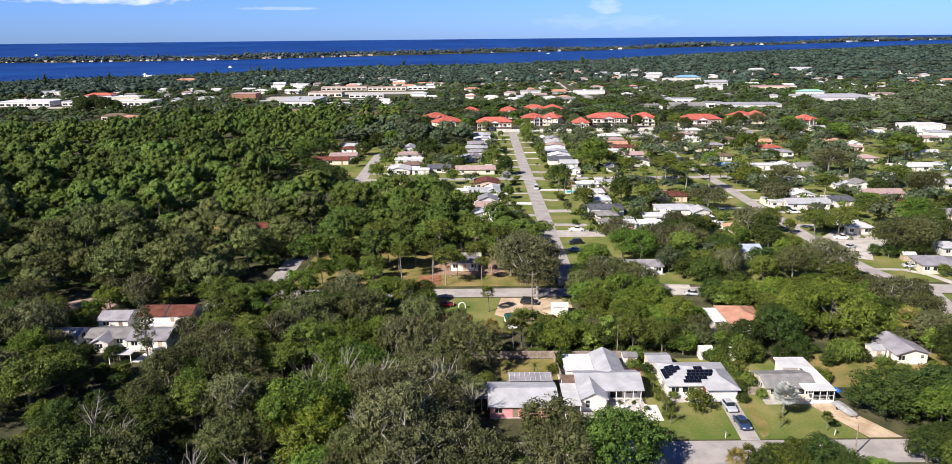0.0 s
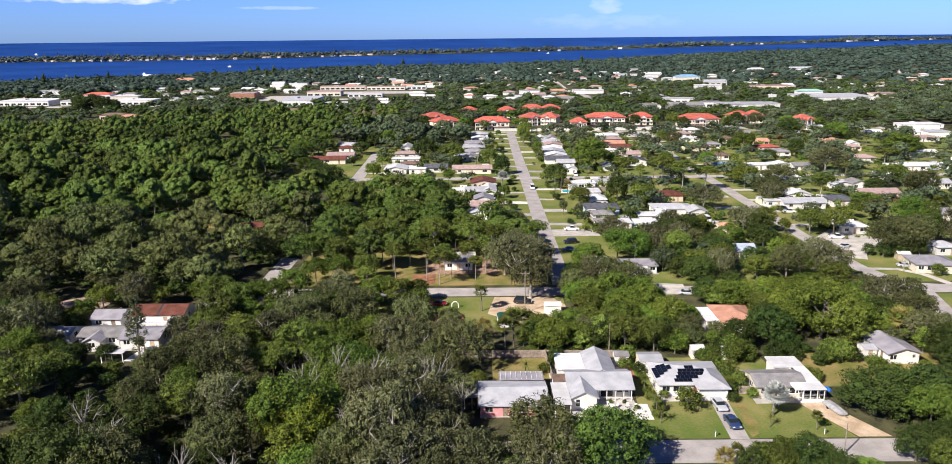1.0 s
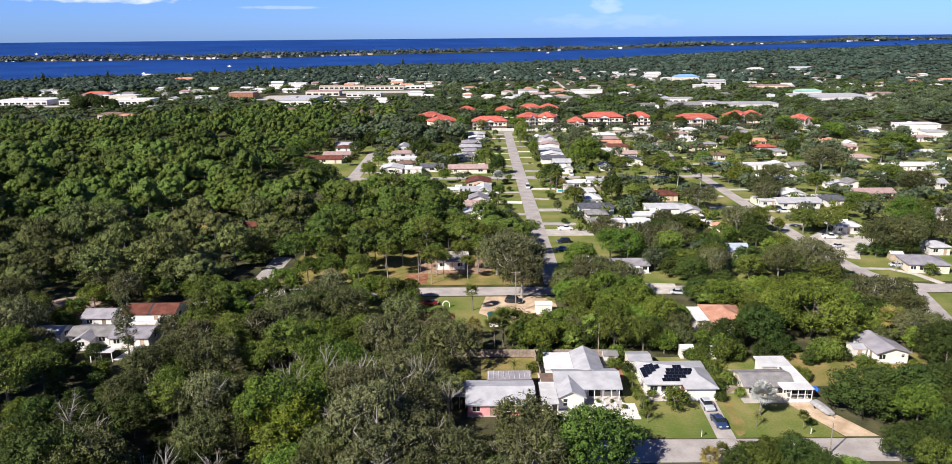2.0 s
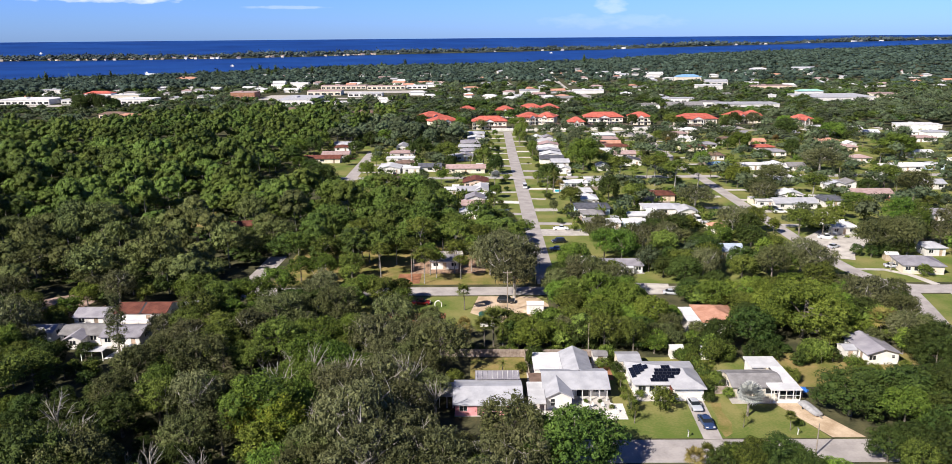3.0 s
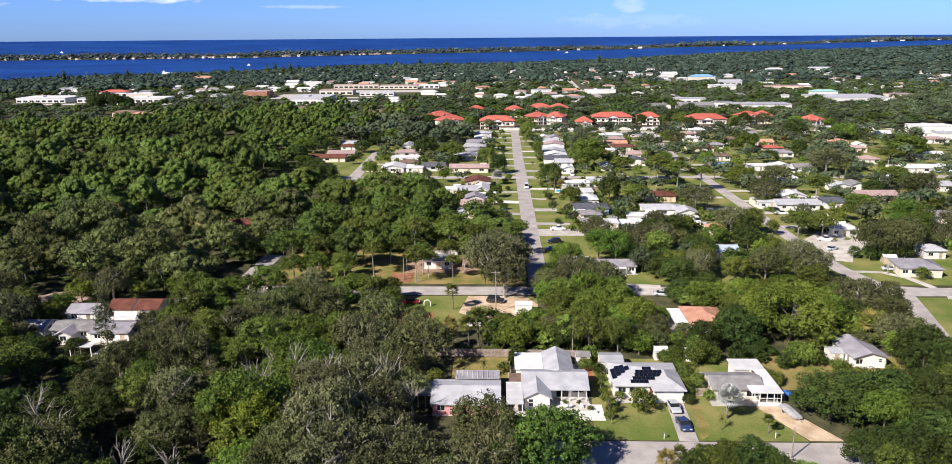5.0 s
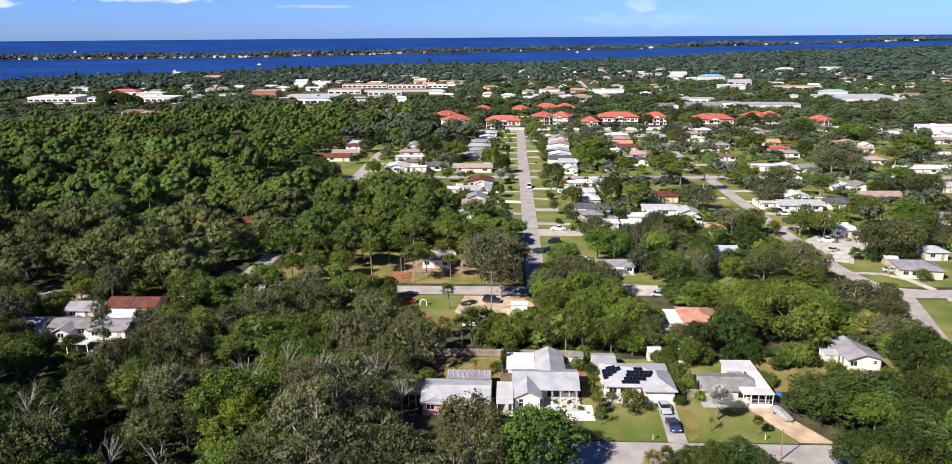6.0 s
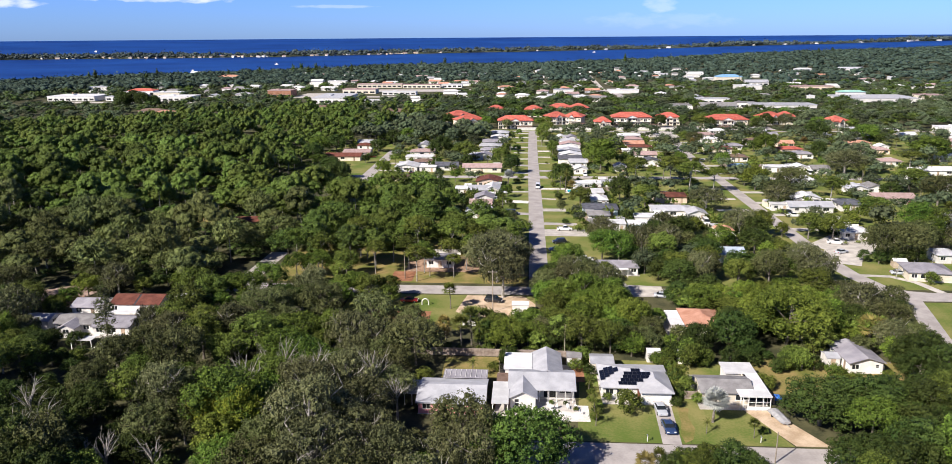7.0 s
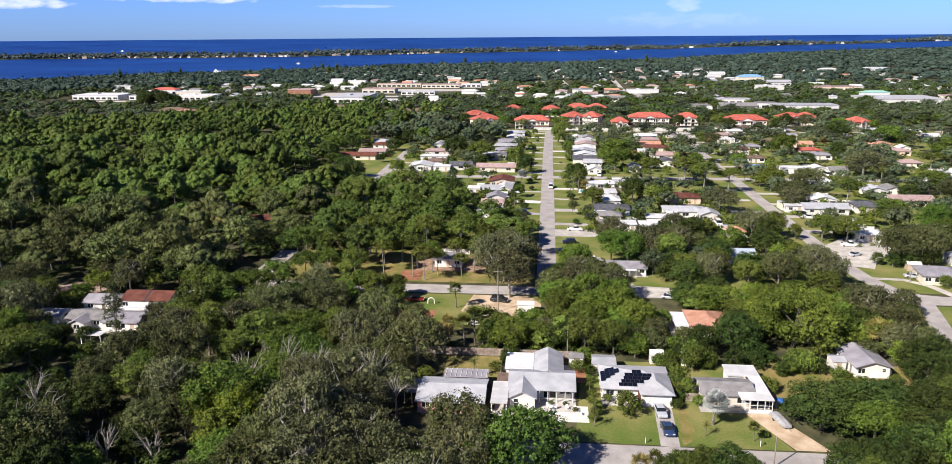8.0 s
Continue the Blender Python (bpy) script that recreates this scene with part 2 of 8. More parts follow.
ROOFS = {
    "white": surface("white_roof_coating", (0.56, 0.565, 0.58), (0.69, 0.695, 0.71), 0.5, 0.7, 0.1),
    "pale": surface("pale_grey_roof", (0.36, 0.368, 0.405), (0.47, 0.478, 0.515), 0.45, 0.75, 0.12, wave=5, axis="X"),
    "offwhite": surface("off_white_roof", (0.37, 0.375, 0.405), (0.48, 0.485, 0.51), 0.5, 0.75, 0.1),
    "grey": surface("grey_shingle_roof", (0.185, 0.178, 0.182), (0.275, 0.268, 0.270), 0.6, 0.9, 0.4, wave=5, axis="Y"),
    "dark": surface("dark_shingle_roof", (0.070, 0.075, 0.095), (0.13, 0.135, 0.16), 0.6, 0.9, 0.4, wave=5, axis="Y"),
    "red": surface("red_tile_roof", (0.40, 0.085, 0.062), (0.56, 0.165, 0.12), 0.5, 0.8, 0.5, wave=4, axis="X"),
    "rust": surface("rust_brown_roof", (0.105, 0.034, 0.024), (0.180, 0.064, 0.044), 0.5, 0.85, 0.4, wave=3, axis="X"),
    "pinkish": surface("faded_pink_shingle_roof", (0.34, 0.235, 0.225), (0.46, 0.34, 0.325), 0.6, 0.9, 0.3, wave=5, axis="Y"),
    "brown": surface("brown_shingle_roof", (0.13, 0.085, 0.065), (0.22, 0.15, 0.12), 0.6, 0.9, 0.4, wave=5, axis="Y"),
    "orange": surface("orange_tile_roof", (0.46, 0.225, 0.15), (0.60, 0.33, 0.24), 0.5, 0.85, 0.4, wave=4, axis="X"),
    "blue": surface("blue_metal_roof", (0.15, 0.32, 0.55), (0.25, 0.42, 0.62), 0.5, 0.6, 0.2, wave=3, axis="X"),
    "lilac": surface("weathered_lilac_roof", (0.235, 0.225, 0.26), (0.335, 0.325, 0.36), 0.4, 0.85, 0.12, wave=3, axis="X"),
    "blue_pale": surface("faded_blue_roof", (0.30, 0.36, 0.46), (0.42, 0.48, 0.57), 0.5, 0.7, 0.1, wave=3, axis="X"),
    "green": surface("pale_green_metal_roof", (0.25, 0.50, 0.42), (0.36, 0.60, 0.52), 0.3, 0.6, 0.1, wave=2, axis="X"),
}
TRIM = surface("white_trim", (0.74, 0.73, 0.71), (0.82, 0.81, 0.79), 2.0, 0.6)
DOOR_PAINT = surface("door_paint", (0.30, 0.22, 0.16), (0.42, 0.33, 0.25), 2.0, 0.6, objrand=0.4)
GARAGE_PAINT = surface("garage_door_paint", (0.70, 0.69, 0.66), (0.80, 0.79, 0.76), 2.0, 0.6, wave=1.9, axis="Z")
WOOD_GREY = surface("weathered_fence_wood", (0.25, 0.195, 0.16), (0.40, 0.335, 0.29), 1.5, 0.9, 0.4, wave=6, axis="X")
WOOD_POLE = surface("pole_wood", (0.20, 0.165, 0.13), (0.33, 0.29, 0.245), 1.5, 0.9, 0.3)
METAL = surface("galvanised_metal", (0.40, 0.41, 0.42), (0.55, 0.56, 0.57), 2.0, 0.4, metal=0.8)
RUBBER = surface("tyre_rubber", (0.015, 0.015, 0.015), (0.03, 0.03, 0.03), 4.0, 0.85)
TARP_BLUE = surface("blue_tarpaulin", (0.02, 0.12, 0.50), (0.05, 0.20, 0.62), 1.5, 0.5, 0.3)
TARP_GREY = surface("grey_tarpaulin", (0.30, 0.30, 0.32), (0.45, 0.45, 0.46), 1.2, 0.7, 0.5)
POOL_WATER = surface("pool_water", (0.03, 0.42, 0.55), (0.08, 0.58, 0.68), 0.6, 0.1, 0.2, spec=0.5)
MESH_DARK = surface("porch_screen", (0.020, 0.020, 0.022), (0.05, 0.05, 0.052), 2.0, 0.7)
DEBRIS = surface("brush_pile", (0.22, 0.14, 0.09), (0.40, 0.27, 0.19), 1.2, 0.95, 0.6)


def gloss(name, colour, rough=0.15, metal=0.0, spec=0.5, coat=0.0):
    m = bpy.data.materials.new(name)
    m.use_nodes = True
    b = m.node_tree.nodes["Principled BSDF"]
    b.inputs["Base Color"].default_value = (*colour, 1)
    b.inputs["Roughness"].default_value, b.inputs["Metallic"].default_value = rough, metal
    b.inputs["Specular IOR Level"].default_value, b.inputs["Coat Weight"].default_value = spec, coat
    no = m.node_tree.nodes.new("ShaderNodeTexNoise")
    no.inputs["Scale"].default_value = 3.0
    mr = m.node_tree.nodes.new("ShaderNodeMapRange")
    mr.inputs["To Min"].default_value, mr.inputs["To Max"].default_value = rough * 0.7, min(1.0, rough * 1.6 + 0.05)
    m.node_tree.links.new(no.outputs["Fac"], mr.inputs["Value"])
    m.node_tree.links.new(mr.outputs[0], b.inputs["Roughness"])
    return m


GLASS = gloss("window_glass", (0.018, 0.022, 0.026), 0.06)
CELL = gloss("solar_cells", (0.006, 0.008, 0.016), 0.12)
FRAME_DARK = gloss("black_panel_frame", (0.05, 0.05, 0.055), 0.4)
CHROME = gloss("rim_metal", (0.45, 0.45, 0.46), 0.25, 1.0)
LAMP_CLEAR = gloss("headlight_lens", (0.65, 0.66, 0.68), 0.1)
LAMP_RED = gloss("tail_light_lens", (0.35, 0.01, 0.01), 0.15)
PAINTS = {
    "silver": gloss("silver_car_paint", (0.52, 0.55, 0.60), 0.35, 0.2, coat=0.6),
    "navy": gloss("blue_car_paint", (0.035, 0.065, 0.160), 0.25, 0.2, coat=0.8),
    "white": gloss("white_car_paint", (0.74, 0.74, 0.73), 0.3, 0.0, coat=0.6),
    "black": gloss("black_car_paint", (0.012, 0.014, 0.018), 0.25, 0.0, coat=0.8),
    "red": gloss("dark_red_car_paint", (0.22, 0.012, 0.012), 0.3, 0.0, coat=0.8),
    "teal": gloss("dark_green_paint", (0.010, 0.070, 0.060), 0.5),
}

# ---- building blocks ----
EYE_X = 12.0


def bend(x, y):
    """Land and sea keep flat for 2 km; past that the shallow dish of the distance draws the horizon in, rising gently."""
    ra = math.hypot(x - EYE_X, y)
    if ra <= 2000:
        return x, y, 0.0
    r = 2000 + (ra - 2000) / (1 + (ra - 2000) / 3000)
    k = r / ra
    return EYE_X + (x - EYE_X) * k, y * k, EYE * (1 - k)


def put_mesh(name, V, T=None, Q=None, mat=None, tone=None, smooth=False):
    """A mesh from arrays of places, triangles and quads."""
    me = bpy.data.meshes.new(name)
    T = np.zeros((0, 3), np.int32) if T is None else np.asarray(T, np.int32)
    Q = np.zeros((0, 4), np.int32) if Q is None else np.asarray(Q, np.int32)
    me.vertices.add(len(V))
    me.vertices.foreach_set("co", np.asarray(V, np.float32).ravel())
    idx = np.concatenate([T.ravel(), Q.ravel()])
    me.loops.add(len(idx))
    me.loops.foreach_set("vertex_index", idx)
    start = np.concatenate([np.arange(len(T)) * 3, len(T) * 3 + np.arange(len(Q)) * 4]).astype(np.int32)
    me.polygons.add(len(start))
    me.polygons.foreach_set("loop_start", start)
    me.polygons.foreach_set("use_smooth", np.full(len(start), bool(smooth)))
    if tone is not None:
        a = me.attributes.new("tone", "FLOAT", "POINT")
        a.data.foreach_set("value", np.asarray(tone, np.float32))
    me.update(calc_edges=True)
    if mat:
        me.materials.append(mat)
    return me


def from_bm(name, bm, mat, smooth=False):
    me = bpy.data.meshes.new(name)
    bmesh.ops.recalc_face_normals(bm, faces=bm.faces)
    bm.to_mesh(me)
    bm.free()
    me.materials.append(mat)
    if smooth:
        me.polygons.foreach_set("use_smooth", [True] * len(me.polygons))
    return me


def part(name, bm, mat, parent, label="", smooth=False):
    """Links a bmesh, or a finished mesh, as one part under a thing or a part."""
    ob = new(name, bm if isinstance(bm, bpy.types.Mesh) else from_bm(name, bm, mat, smooth))
    ob.parent = parent
    return tagged(ob, label)


def thing(name, m, label, category, group="", kind=""):
    ob = new(name)
    ob.empty_display_size = 0.3
    ob.matrix_world = m
    return tagged(ob, label, category, group, kind)


def hull(bm, pts, faces):
    vs = [bm.verts.new(p) for p in pts]
    for f in faces:
        bm.faces.new([vs[i] for i in f])


BOX_F = ((0, 3, 2, 1), (4, 5, 6, 7), (0, 1, 5, 4), (1, 2, 6, 5), (2, 3, 7, 6), (3, 0, 4, 7))


def box(bm, x0, x1, y0, y1, z0, z1):
    hull(bm, [(x0, y0, z0), (x1, y0, z0), (x1, y1, z0), (x0, y1, z0), (x0, y0, z1), (x1, y0, z1), (x1, y1, z1), (x0, y1, z1)], BOX_F)


def tube(bm, pts, radii, sides=7, cap=True):
    """A bent, tapering round bar through pts."""
    rings = []
    for i, p in enumerate(pts):
        p = Vector(p)
        d = (Vector(pts[min(i + 1, len(pts) - 1)]) - Vector(pts[max(i - 1, 0)])).normalized()
        u = d.orthogonal().normalized()
        v = d.cross(u)
        rings.append([bm.verts.new(p + (u * math.cos(a) + v * math.sin(a)) * radii[i]) for a in (2 * math.pi * k / sides for k in range(sides))])
    for a, b in zip(rings, rings[1:]):
        for k in range(sides):
            bm.faces.new((a[k], a[(k + 1) % sides], b[(k + 1) % sides], b[k]))
    if cap:
        bm.faces.new(rings[0][::-1])
        bm.faces.new(rings[-1])


def flat(name, pts, z, mat, label="", category="", kind="structure"):
    """A thin slab lying on the ground."""
    bm = bmesh.new()
    n = len(pts)
    hull(bm, [(x, y, z - 0.12) for x, y in pts] + [(x, y, z) for x, y in pts], [tuple(range(n))[::-1], tuple(range(n, 2 * n))] + [(i, (i + 1) % n, n + (i + 1) % n, n + i) for i in range(n)])
    return tagged(new(name, from_bm(name, bm, mat)), label, category, "", kind)


def strip(name, line, width, z, mat, label, category):
    """A road or path of even width along a line."""
    L, R = [], []
    for i, p in enumerate(line):
        a, b = Vector(line[max(i - 1, 0)]), Vector(line[min(i + 1, len(line) - 1)])
        d = (b - a).normalized()
        n = Vector((-d.y, d.x)) * width / 2
        L.append(Vector(p) + n)
        R.append(Vector(p) - n)
    bm = bmesh.new()
    n = len(line)
    up = [bm.verts.new((*p, z)) for p in L] + [bm.verts.new((*p, z)) for p in R]
    dn = [bm.verts.new((*p, z - 0.15)) for p in L] + [bm.verts.new((*p, z - 0.15)) for p in R]
    for i in range(n - 1):
        bm.faces.new((up[i], up[n + i], up[n + i + 1], up[i + 1]))
        bm.faces.new((up[i], up[i + 1], dn[i + 1], dn[i]))
        bm.faces.new((up[n + i], dn[n + i], dn[n + i + 1], up[n + i + 1]))
    return tagged(new(name, from_bm(name, bm, mat)), label, category, "", "structure")


# ---- houses ----


def wall_run(bm, p0, p1, z0, z1, th, holes=()):
    """A wall from p0 to p1, its thickness to the left, with openings (s0, s1, z0, z1) right through it."""
    p0, p1 = Vector(p0), Vector(p1)
    d = (p1 - p0).normalized()
    n = Vector((-d.y, d.x))
    L = (p1 - p0).length

    def block(s0, s1, a, b):
        if s1 - s0 < 0.01 or b - a < 0.01:
            return
        q = [p0 + d * s0, p0 + d * s1, p0 + d * s1 + n * th, p0 + d * s0 + n * th]
        hull(bm, [(v.x, v.y, a) for v in q] + [(v.x, v.y, b) for v in q], BOX_F)

    s = 0.0
    for s0, s1, a, b in sorted(holes):
        block(s, s0, z0, z1)
        block(s0, s1, z0, a)
        block(s0, s1, b, z1)
        s = s1
    block(s, L, z0, z1)


def gable_roof(bm, x0, x1, y0, y1, z, rise, over=0.5, th=0.16, axis="x"):
    """Two slopes with thickness over a rectangle; the ridge runs along axis."""
    if axis == "y":
        a0, a1, b0, b1 = y0 - over, y1 + over, x0, x1
    else:
        a0, a1, b0, b1 = x0 - over, x1 + over, y0, y1
    mid, half = (b0 + b1) / 2, (b1 - b0) / 2
    drop = rise * over / half
    prof = [(b0 - over, z - drop), (mid, z + rise), (b1 + over, z - drop), (b1 + over, z - drop + th), (mid, z + rise + th), (b0 - over, z - drop + th)]
    pts = [(a, b, c) for a in (a0, a1) for b, c in prof]
    if axis == "y":
        pts = [(b, a, c) for a, b, c in pts]
    hull(bm, pts, [(0, 1, 4, 5), (1, 2, 3, 4), (6, 11, 10, 7), (7, 10, 9, 8), (5, 4, 10, 11), (4, 3, 9, 10), (0, 6, 7, 1), (1, 7, 8, 2), (0, 5, 11, 6), (2, 8, 9, 3)])


def hip_roof(bm, x0, x1, y0, y1, z, rise, over=0.5, th=0.16):
    x0, x1, y0, y1 = x0 - over, x1 + over, y0 - over, y1 + over
    w, d = x1 - x0, y1 - y0
    k = min(w, d) / 2
    cx, cy = (x0 + x1) / 2, (y0 + y1) / 2
    if w >= d:
        r = [(x0 + k, cy, z + rise), (x1 - k + 0.01, cy, z + rise)]
    else:
        r = [(cx, y0 + k, z + rise), (cx, y1 - k + 0.01, z + rise)]
    b = [(x0, y0), (x1, y0), (x1, y1), (x0, y1)]
    pts = [(*p, z - 0.05) for p in b] + [(*p, z - 0.05 + th) for p in b] + r
    top = [(4, 5, 9, 8), (5, 6, 9), (6, 7, 8, 9), (7, 4, 8)] if w >= d else [(4, 5, 8), (5, 6, 9, 8), (6, 7, 9), (7, 4, 8, 9)]
    hull(bm, pts, [(3, 2, 1, 0), (0, 1, 5, 4), (1, 2, 6, 5), (2, 3, 7, 6), (3, 0, 4, 7)] + top)


def shed_roof(bm, x0, x1, y0, y1, z0, z1, over=0.4, th=0.16):
    """One slope from z0 at y0 to z1 at y1."""
    x0, x1, y0, y1 = x0 - over, x1 + over, y0 - over, y1 + over
    hull(bm, [(x0, y0, z0), (x1, y0, z0), (x1, y1, z1), (x0, y1, z1), (x0, y0, z0 + th), (x1, y0, z0 + th), (x1, y1, z1 + th), (x0, y1, z1 + th)], BOX_F)


WINDOW_MESHES = {}


def window_meshes(w, h):
    """Frame with a middle bar, and pane, for an opening of that size; shared by alike windows. They lie in the xz plane, outside at -y."""
    key = (round(w, 2), round(h, 2))
    if key not in WINDOW_MESHES:
        bm = bmesh.new()
        f = 0.07
        box(bm, -w / 2, w / 2, -0.03, 0.09, 0, f)
        box(bm, -w / 2, w / 2, -0.03, 0.09, h - f, h)
        box(bm, -w / 2, -w / 2 + f, -0.03, 0.09, f, h - f)
        box(bm, w / 2 - f, w / 2, -0.03, 0.09, f, h - f)
        if w > 1.0:
            box(bm, -0.03, 0.03, -0.02, 0.08, f, h - f)
        else:
            box(bm, -w / 2 + f, w / 2 - f, -0.02, 0.08, h / 2 - 0.03, h / 2 + 0.03)
        fr = from_bm("window", bm, TRIM)
        bm = bmesh.new()
        box(bm, -w / 2 + f, w / 2 - f, 0.02, 0.045, f, h - f)
        WINDOW_MESHES[key] = fr, from_bm("pane", bm, GLASS)
    return WINDOW_MESHES[key]


SPEC = {"w": (1.5, 1.15, 0.95), "W": (2.3, 1.25, 0.9), "s": (0.8, 0.8, 1.25), "d": (0.98, 2.08, 0.0), "g": (2.6, 2.15, 0.0), "G": (4.8, 2.15, 0.0), "p": (2.4, 2.08, 0.0), "t": (0.9, 1.5, 0.7)}


def opening(ob, kind, m):
    """The filling of one opening: window with its pane, door with its knob, or a panelled garage door."""
    w, h, sill = SPEC[kind]
    if kind in "wWstp":
        fr, pa = window_meshes(w, h)
        o = part("window", fr, None, ob)
        o.matrix_local = m
        part("pane", pa, None, o)
    else:
        bm = bmesh.new()
        if kind == "d":
            box(bm, -w / 2, w / 2, 0.02, 0.07, 0, h)
            for z in (0.2, 0.85, 1.5):
                box(bm, -0.3, 0.3, 0.0, 0.02, z, z + 0.45)
            o = part("door", bm, DOOR_PAINT, ob)
            o.matrix_local = m
            bm = bmesh.new()
            tube(bm, [(0.38, 0.0, 1.0), (0.38, -0.06, 1.0)], [0.03, 0.035], 6)
            part("handle", bm, METAL, o)
        else:
            for k in range(4):
                box(bm, -w / 2, w / 2, 0.02, 0.06, k * h / 4 + 0.01, (k + 1) * h / 4 - 0.01)
            o = part("garage_door", bm, GARAGE_PAINT, ob)
            o.matrix_local = m


def walls(ob, x0, x1, y0, y1, h, mat, fronts, th=0.2, gable=None, rise=0.0, z0=0.0, openings=True):
    """Four walls with openings; fronts: letters for south, east, north and west, spread evenly. gable 'x' or 'y': the ridge's way, for the end walls' peaks."""
    bm = bmesh.new()
    runs = [((x0, y0), (x1, y0)), ((x1, y0), (x1, y1)), ((x1, y1), (x0, y1)), ((x0, y1), (x0, y0))]
    fill = []
    for (p, q), letters in zip(runs, fronts):
        L = (Vector(q) - Vector(p)).length
        d = (Vector(q) - Vector(p)) / L
        if not (d.x == 1 or d.x == -1):
            p, q = Vector(p) + d * th, Vector(q) - d * th
            L -= 2 * th
        holes = []
        n = len(letters)
        for i, c in enumerate(letters):
            if c == ".":
                continue
            w, hh, sill = SPEC[c]
            hh = min(hh, h - sill - 0.15)
            s = L * (i + 0.5) / n
            if w > L / n - 0.1 or w > L - 0.4:
                continue
            holes.append((s - w / 2, s + w / 2, z0 + sill, z0 + sill + hh))
            at = Vector(p) + d * s
            fill.append((c, Matrix.Translation((at.x, at.y, z0 + sill)) @ Matrix.Rotation(math.atan2(d.y, d.x), 4, "Z") @ Matrix.Translation((0, 0.05, 0))))
        wall_run(bm, p, q, z0, z0 + h, th, holes)
    if gable:
        if gable == "x":
            c = (y0 + y1) / 2
            for a in (x0, x1 - th):
                hull(bm, [(a, y0, z0 + h), (a, y1, z0 + h), (a, c, z0 + h + rise), (a + th, y0, z0 + h), (a + th, y1, z0 + h), (a + th, c, z0 + h + rise)], [(0, 1, 2), (3, 5, 4), (0, 3, 4, 1), (1, 4, 5, 2), (2, 5, 3, 0)])
        else:
            c = (x0 + x1) / 2
            for a in (y0, y1 - th):
                hull(bm, [(x0, a, z0 + h), (x1, a, z0 + h), (c, a, z0 + h + rise), (x0, a + th, z0 + h), (x1, a + th, z0 + h), (c, a + th, z0 + h + rise)], [(0, 2, 1), (3, 4, 5), (0, 1, 4, 3), (1, 2, 5, 4), (2, 0, 3, 5)])
    bmesh.ops.remove_doubles(bm, verts=bm.verts, dist=0.001)
    part("wall", bm, mat, ob)
    for c, m in fill:
        opening(ob, c, m)


ROOF_WORD = {"white": "white-coated", "offwhite": "off-white", "pale": "pale grey", "grey": "grey shingle", "dark": "dark shingle", "red": "red tile", "rust": "rust-brown", "pinkish": "faded pink shingle", "brown": "brown shingle", "orange": "orange tile", "blue": "blue metal", "blue_pale": "faded blue", "lilac": "weathered lilac-grey", "green": "pale green metal"}
FORM_WORD = {"gable": "gabled", "hip": "hipped", "flat": "flat"}
HOMES = []
KEEP_CLEAR = []  # rectangles where no tree may stand


def clear(x0, x1, y0, y1):
    KEEP_CLEAR.append((x0, x1, y0, y1))


def house(x, y, w, d, turn, form, roof, wall, h=2.6, rise=1.3, south="wdwG", east="w", north="wpw", west="w", name="house", group="neighbourhood houses", porch=False, note="", storeys=1, ridge=""):
    """A low house, w wide and d deep; its front looks to -y before the turn. Far from the near street its back keeps plain."""
    if y > 240:
        north = "."
        if turn == 0:
            east, west = ("." if x > 12 else east), ("." if x < 12 else west)
        elif turn == 90:
            west = "."
        elif turn == -90:
            east = "."
    lab = f"{wall} stucco {name.replace('_', ' ')} with a {FORM_WORD[form]} {ROOF_WORD[roof]} roof{note}"
    ob = thing(name, pose(x, y, 0, 0, 0, turn), lab, "house", group)
    x0, x1, y0, y1 = -w / 2, w / 2, -d / 2, d / 2
    bm = bmesh.new()
    box(bm, x0 - 0.1, x1 + 0.1, y0 - 0.1, y1 + 0.1, -0.1, 0.06)
    part("base_slab", bm, CONCRETE, ob)
    ax = ridge or ("x" if w >= d else "y")
    for k in range(storeys - 1):
        walls(ob, x0, x1, y0, y1, h, WALLS[wall], (south, east, north, west), z0=k * h)
    low, h = (storeys - 1) * h, h * storeys
    walls(ob, x0, x1, y0, y1, h - low, WALLS[wall], (south, east, north, west), gable=ax if form == "gable" else None, rise=rise, z0=low)
    bm = bmesh.new()
    if form == "gable":
        gable_roof(bm, x0, x1, y0, y1, h, rise, axis=ax)
    elif form == "hip":
        hip_roof(bm, x0, x1, y0, y1, h, rise)
    else:
        box(bm, x0 - 0.35, x1 + 0.35, y0 - 0.35, y1 + 0.35, h, h + 0.22)
        box(bm, x0 + 0.3, x1 - 0.3, y0 + 0.3, y1 - 0.3, h + 0.22, h + 0.26)
    ro = part("roof", bm, ROOFS[roof], ob)
    if form != "flat" and w > 9:
        bm = bmesh.new()
        for k in (-0.22, 0.2):
            tube(bm, [(w * k, d * 0.2, h + rise * 0.3), (w * k, d * 0.2, h + rise * 0.62 + 0.5)], [0.07, 0.07], 6)
        part("vent_pipe", bm, METAL, ro)
    if porch:
        bm = bmesh.new()
        shed_roof(bm, x0 + 0.5, x1 - 0.5, y0 - 2.2, y0 - 0.6, h - 0.35, h - 0.1, over=0.1, th=0.1)
        part("porch_roof", bm, ROOFS["white"], ob)
        for k in range(4):
            bm = bmesh.new()
            px = x0 + 0.7 + k * (w - 1.4) / 3
            box(bm, px - 0.06, px + 0.06, y0 - 2.15, y0 - 2.03, 0, h - 0.34)
            part("post", bm, TRIM, ob)
    HOMES.append((x, y, w, d, turn))
    c, s = abs(math.cos(radians(turn))), abs(math.sin(radians(turn)))
    ex, ey = (w * c + d * s) / 2, (w * s + d * c) / 2
    clear(x - ex - 2, x + ex + 2, y - ey - 3 - 0.045 * y, y + ey + 1.0)
    return ob


# ---- trees ----


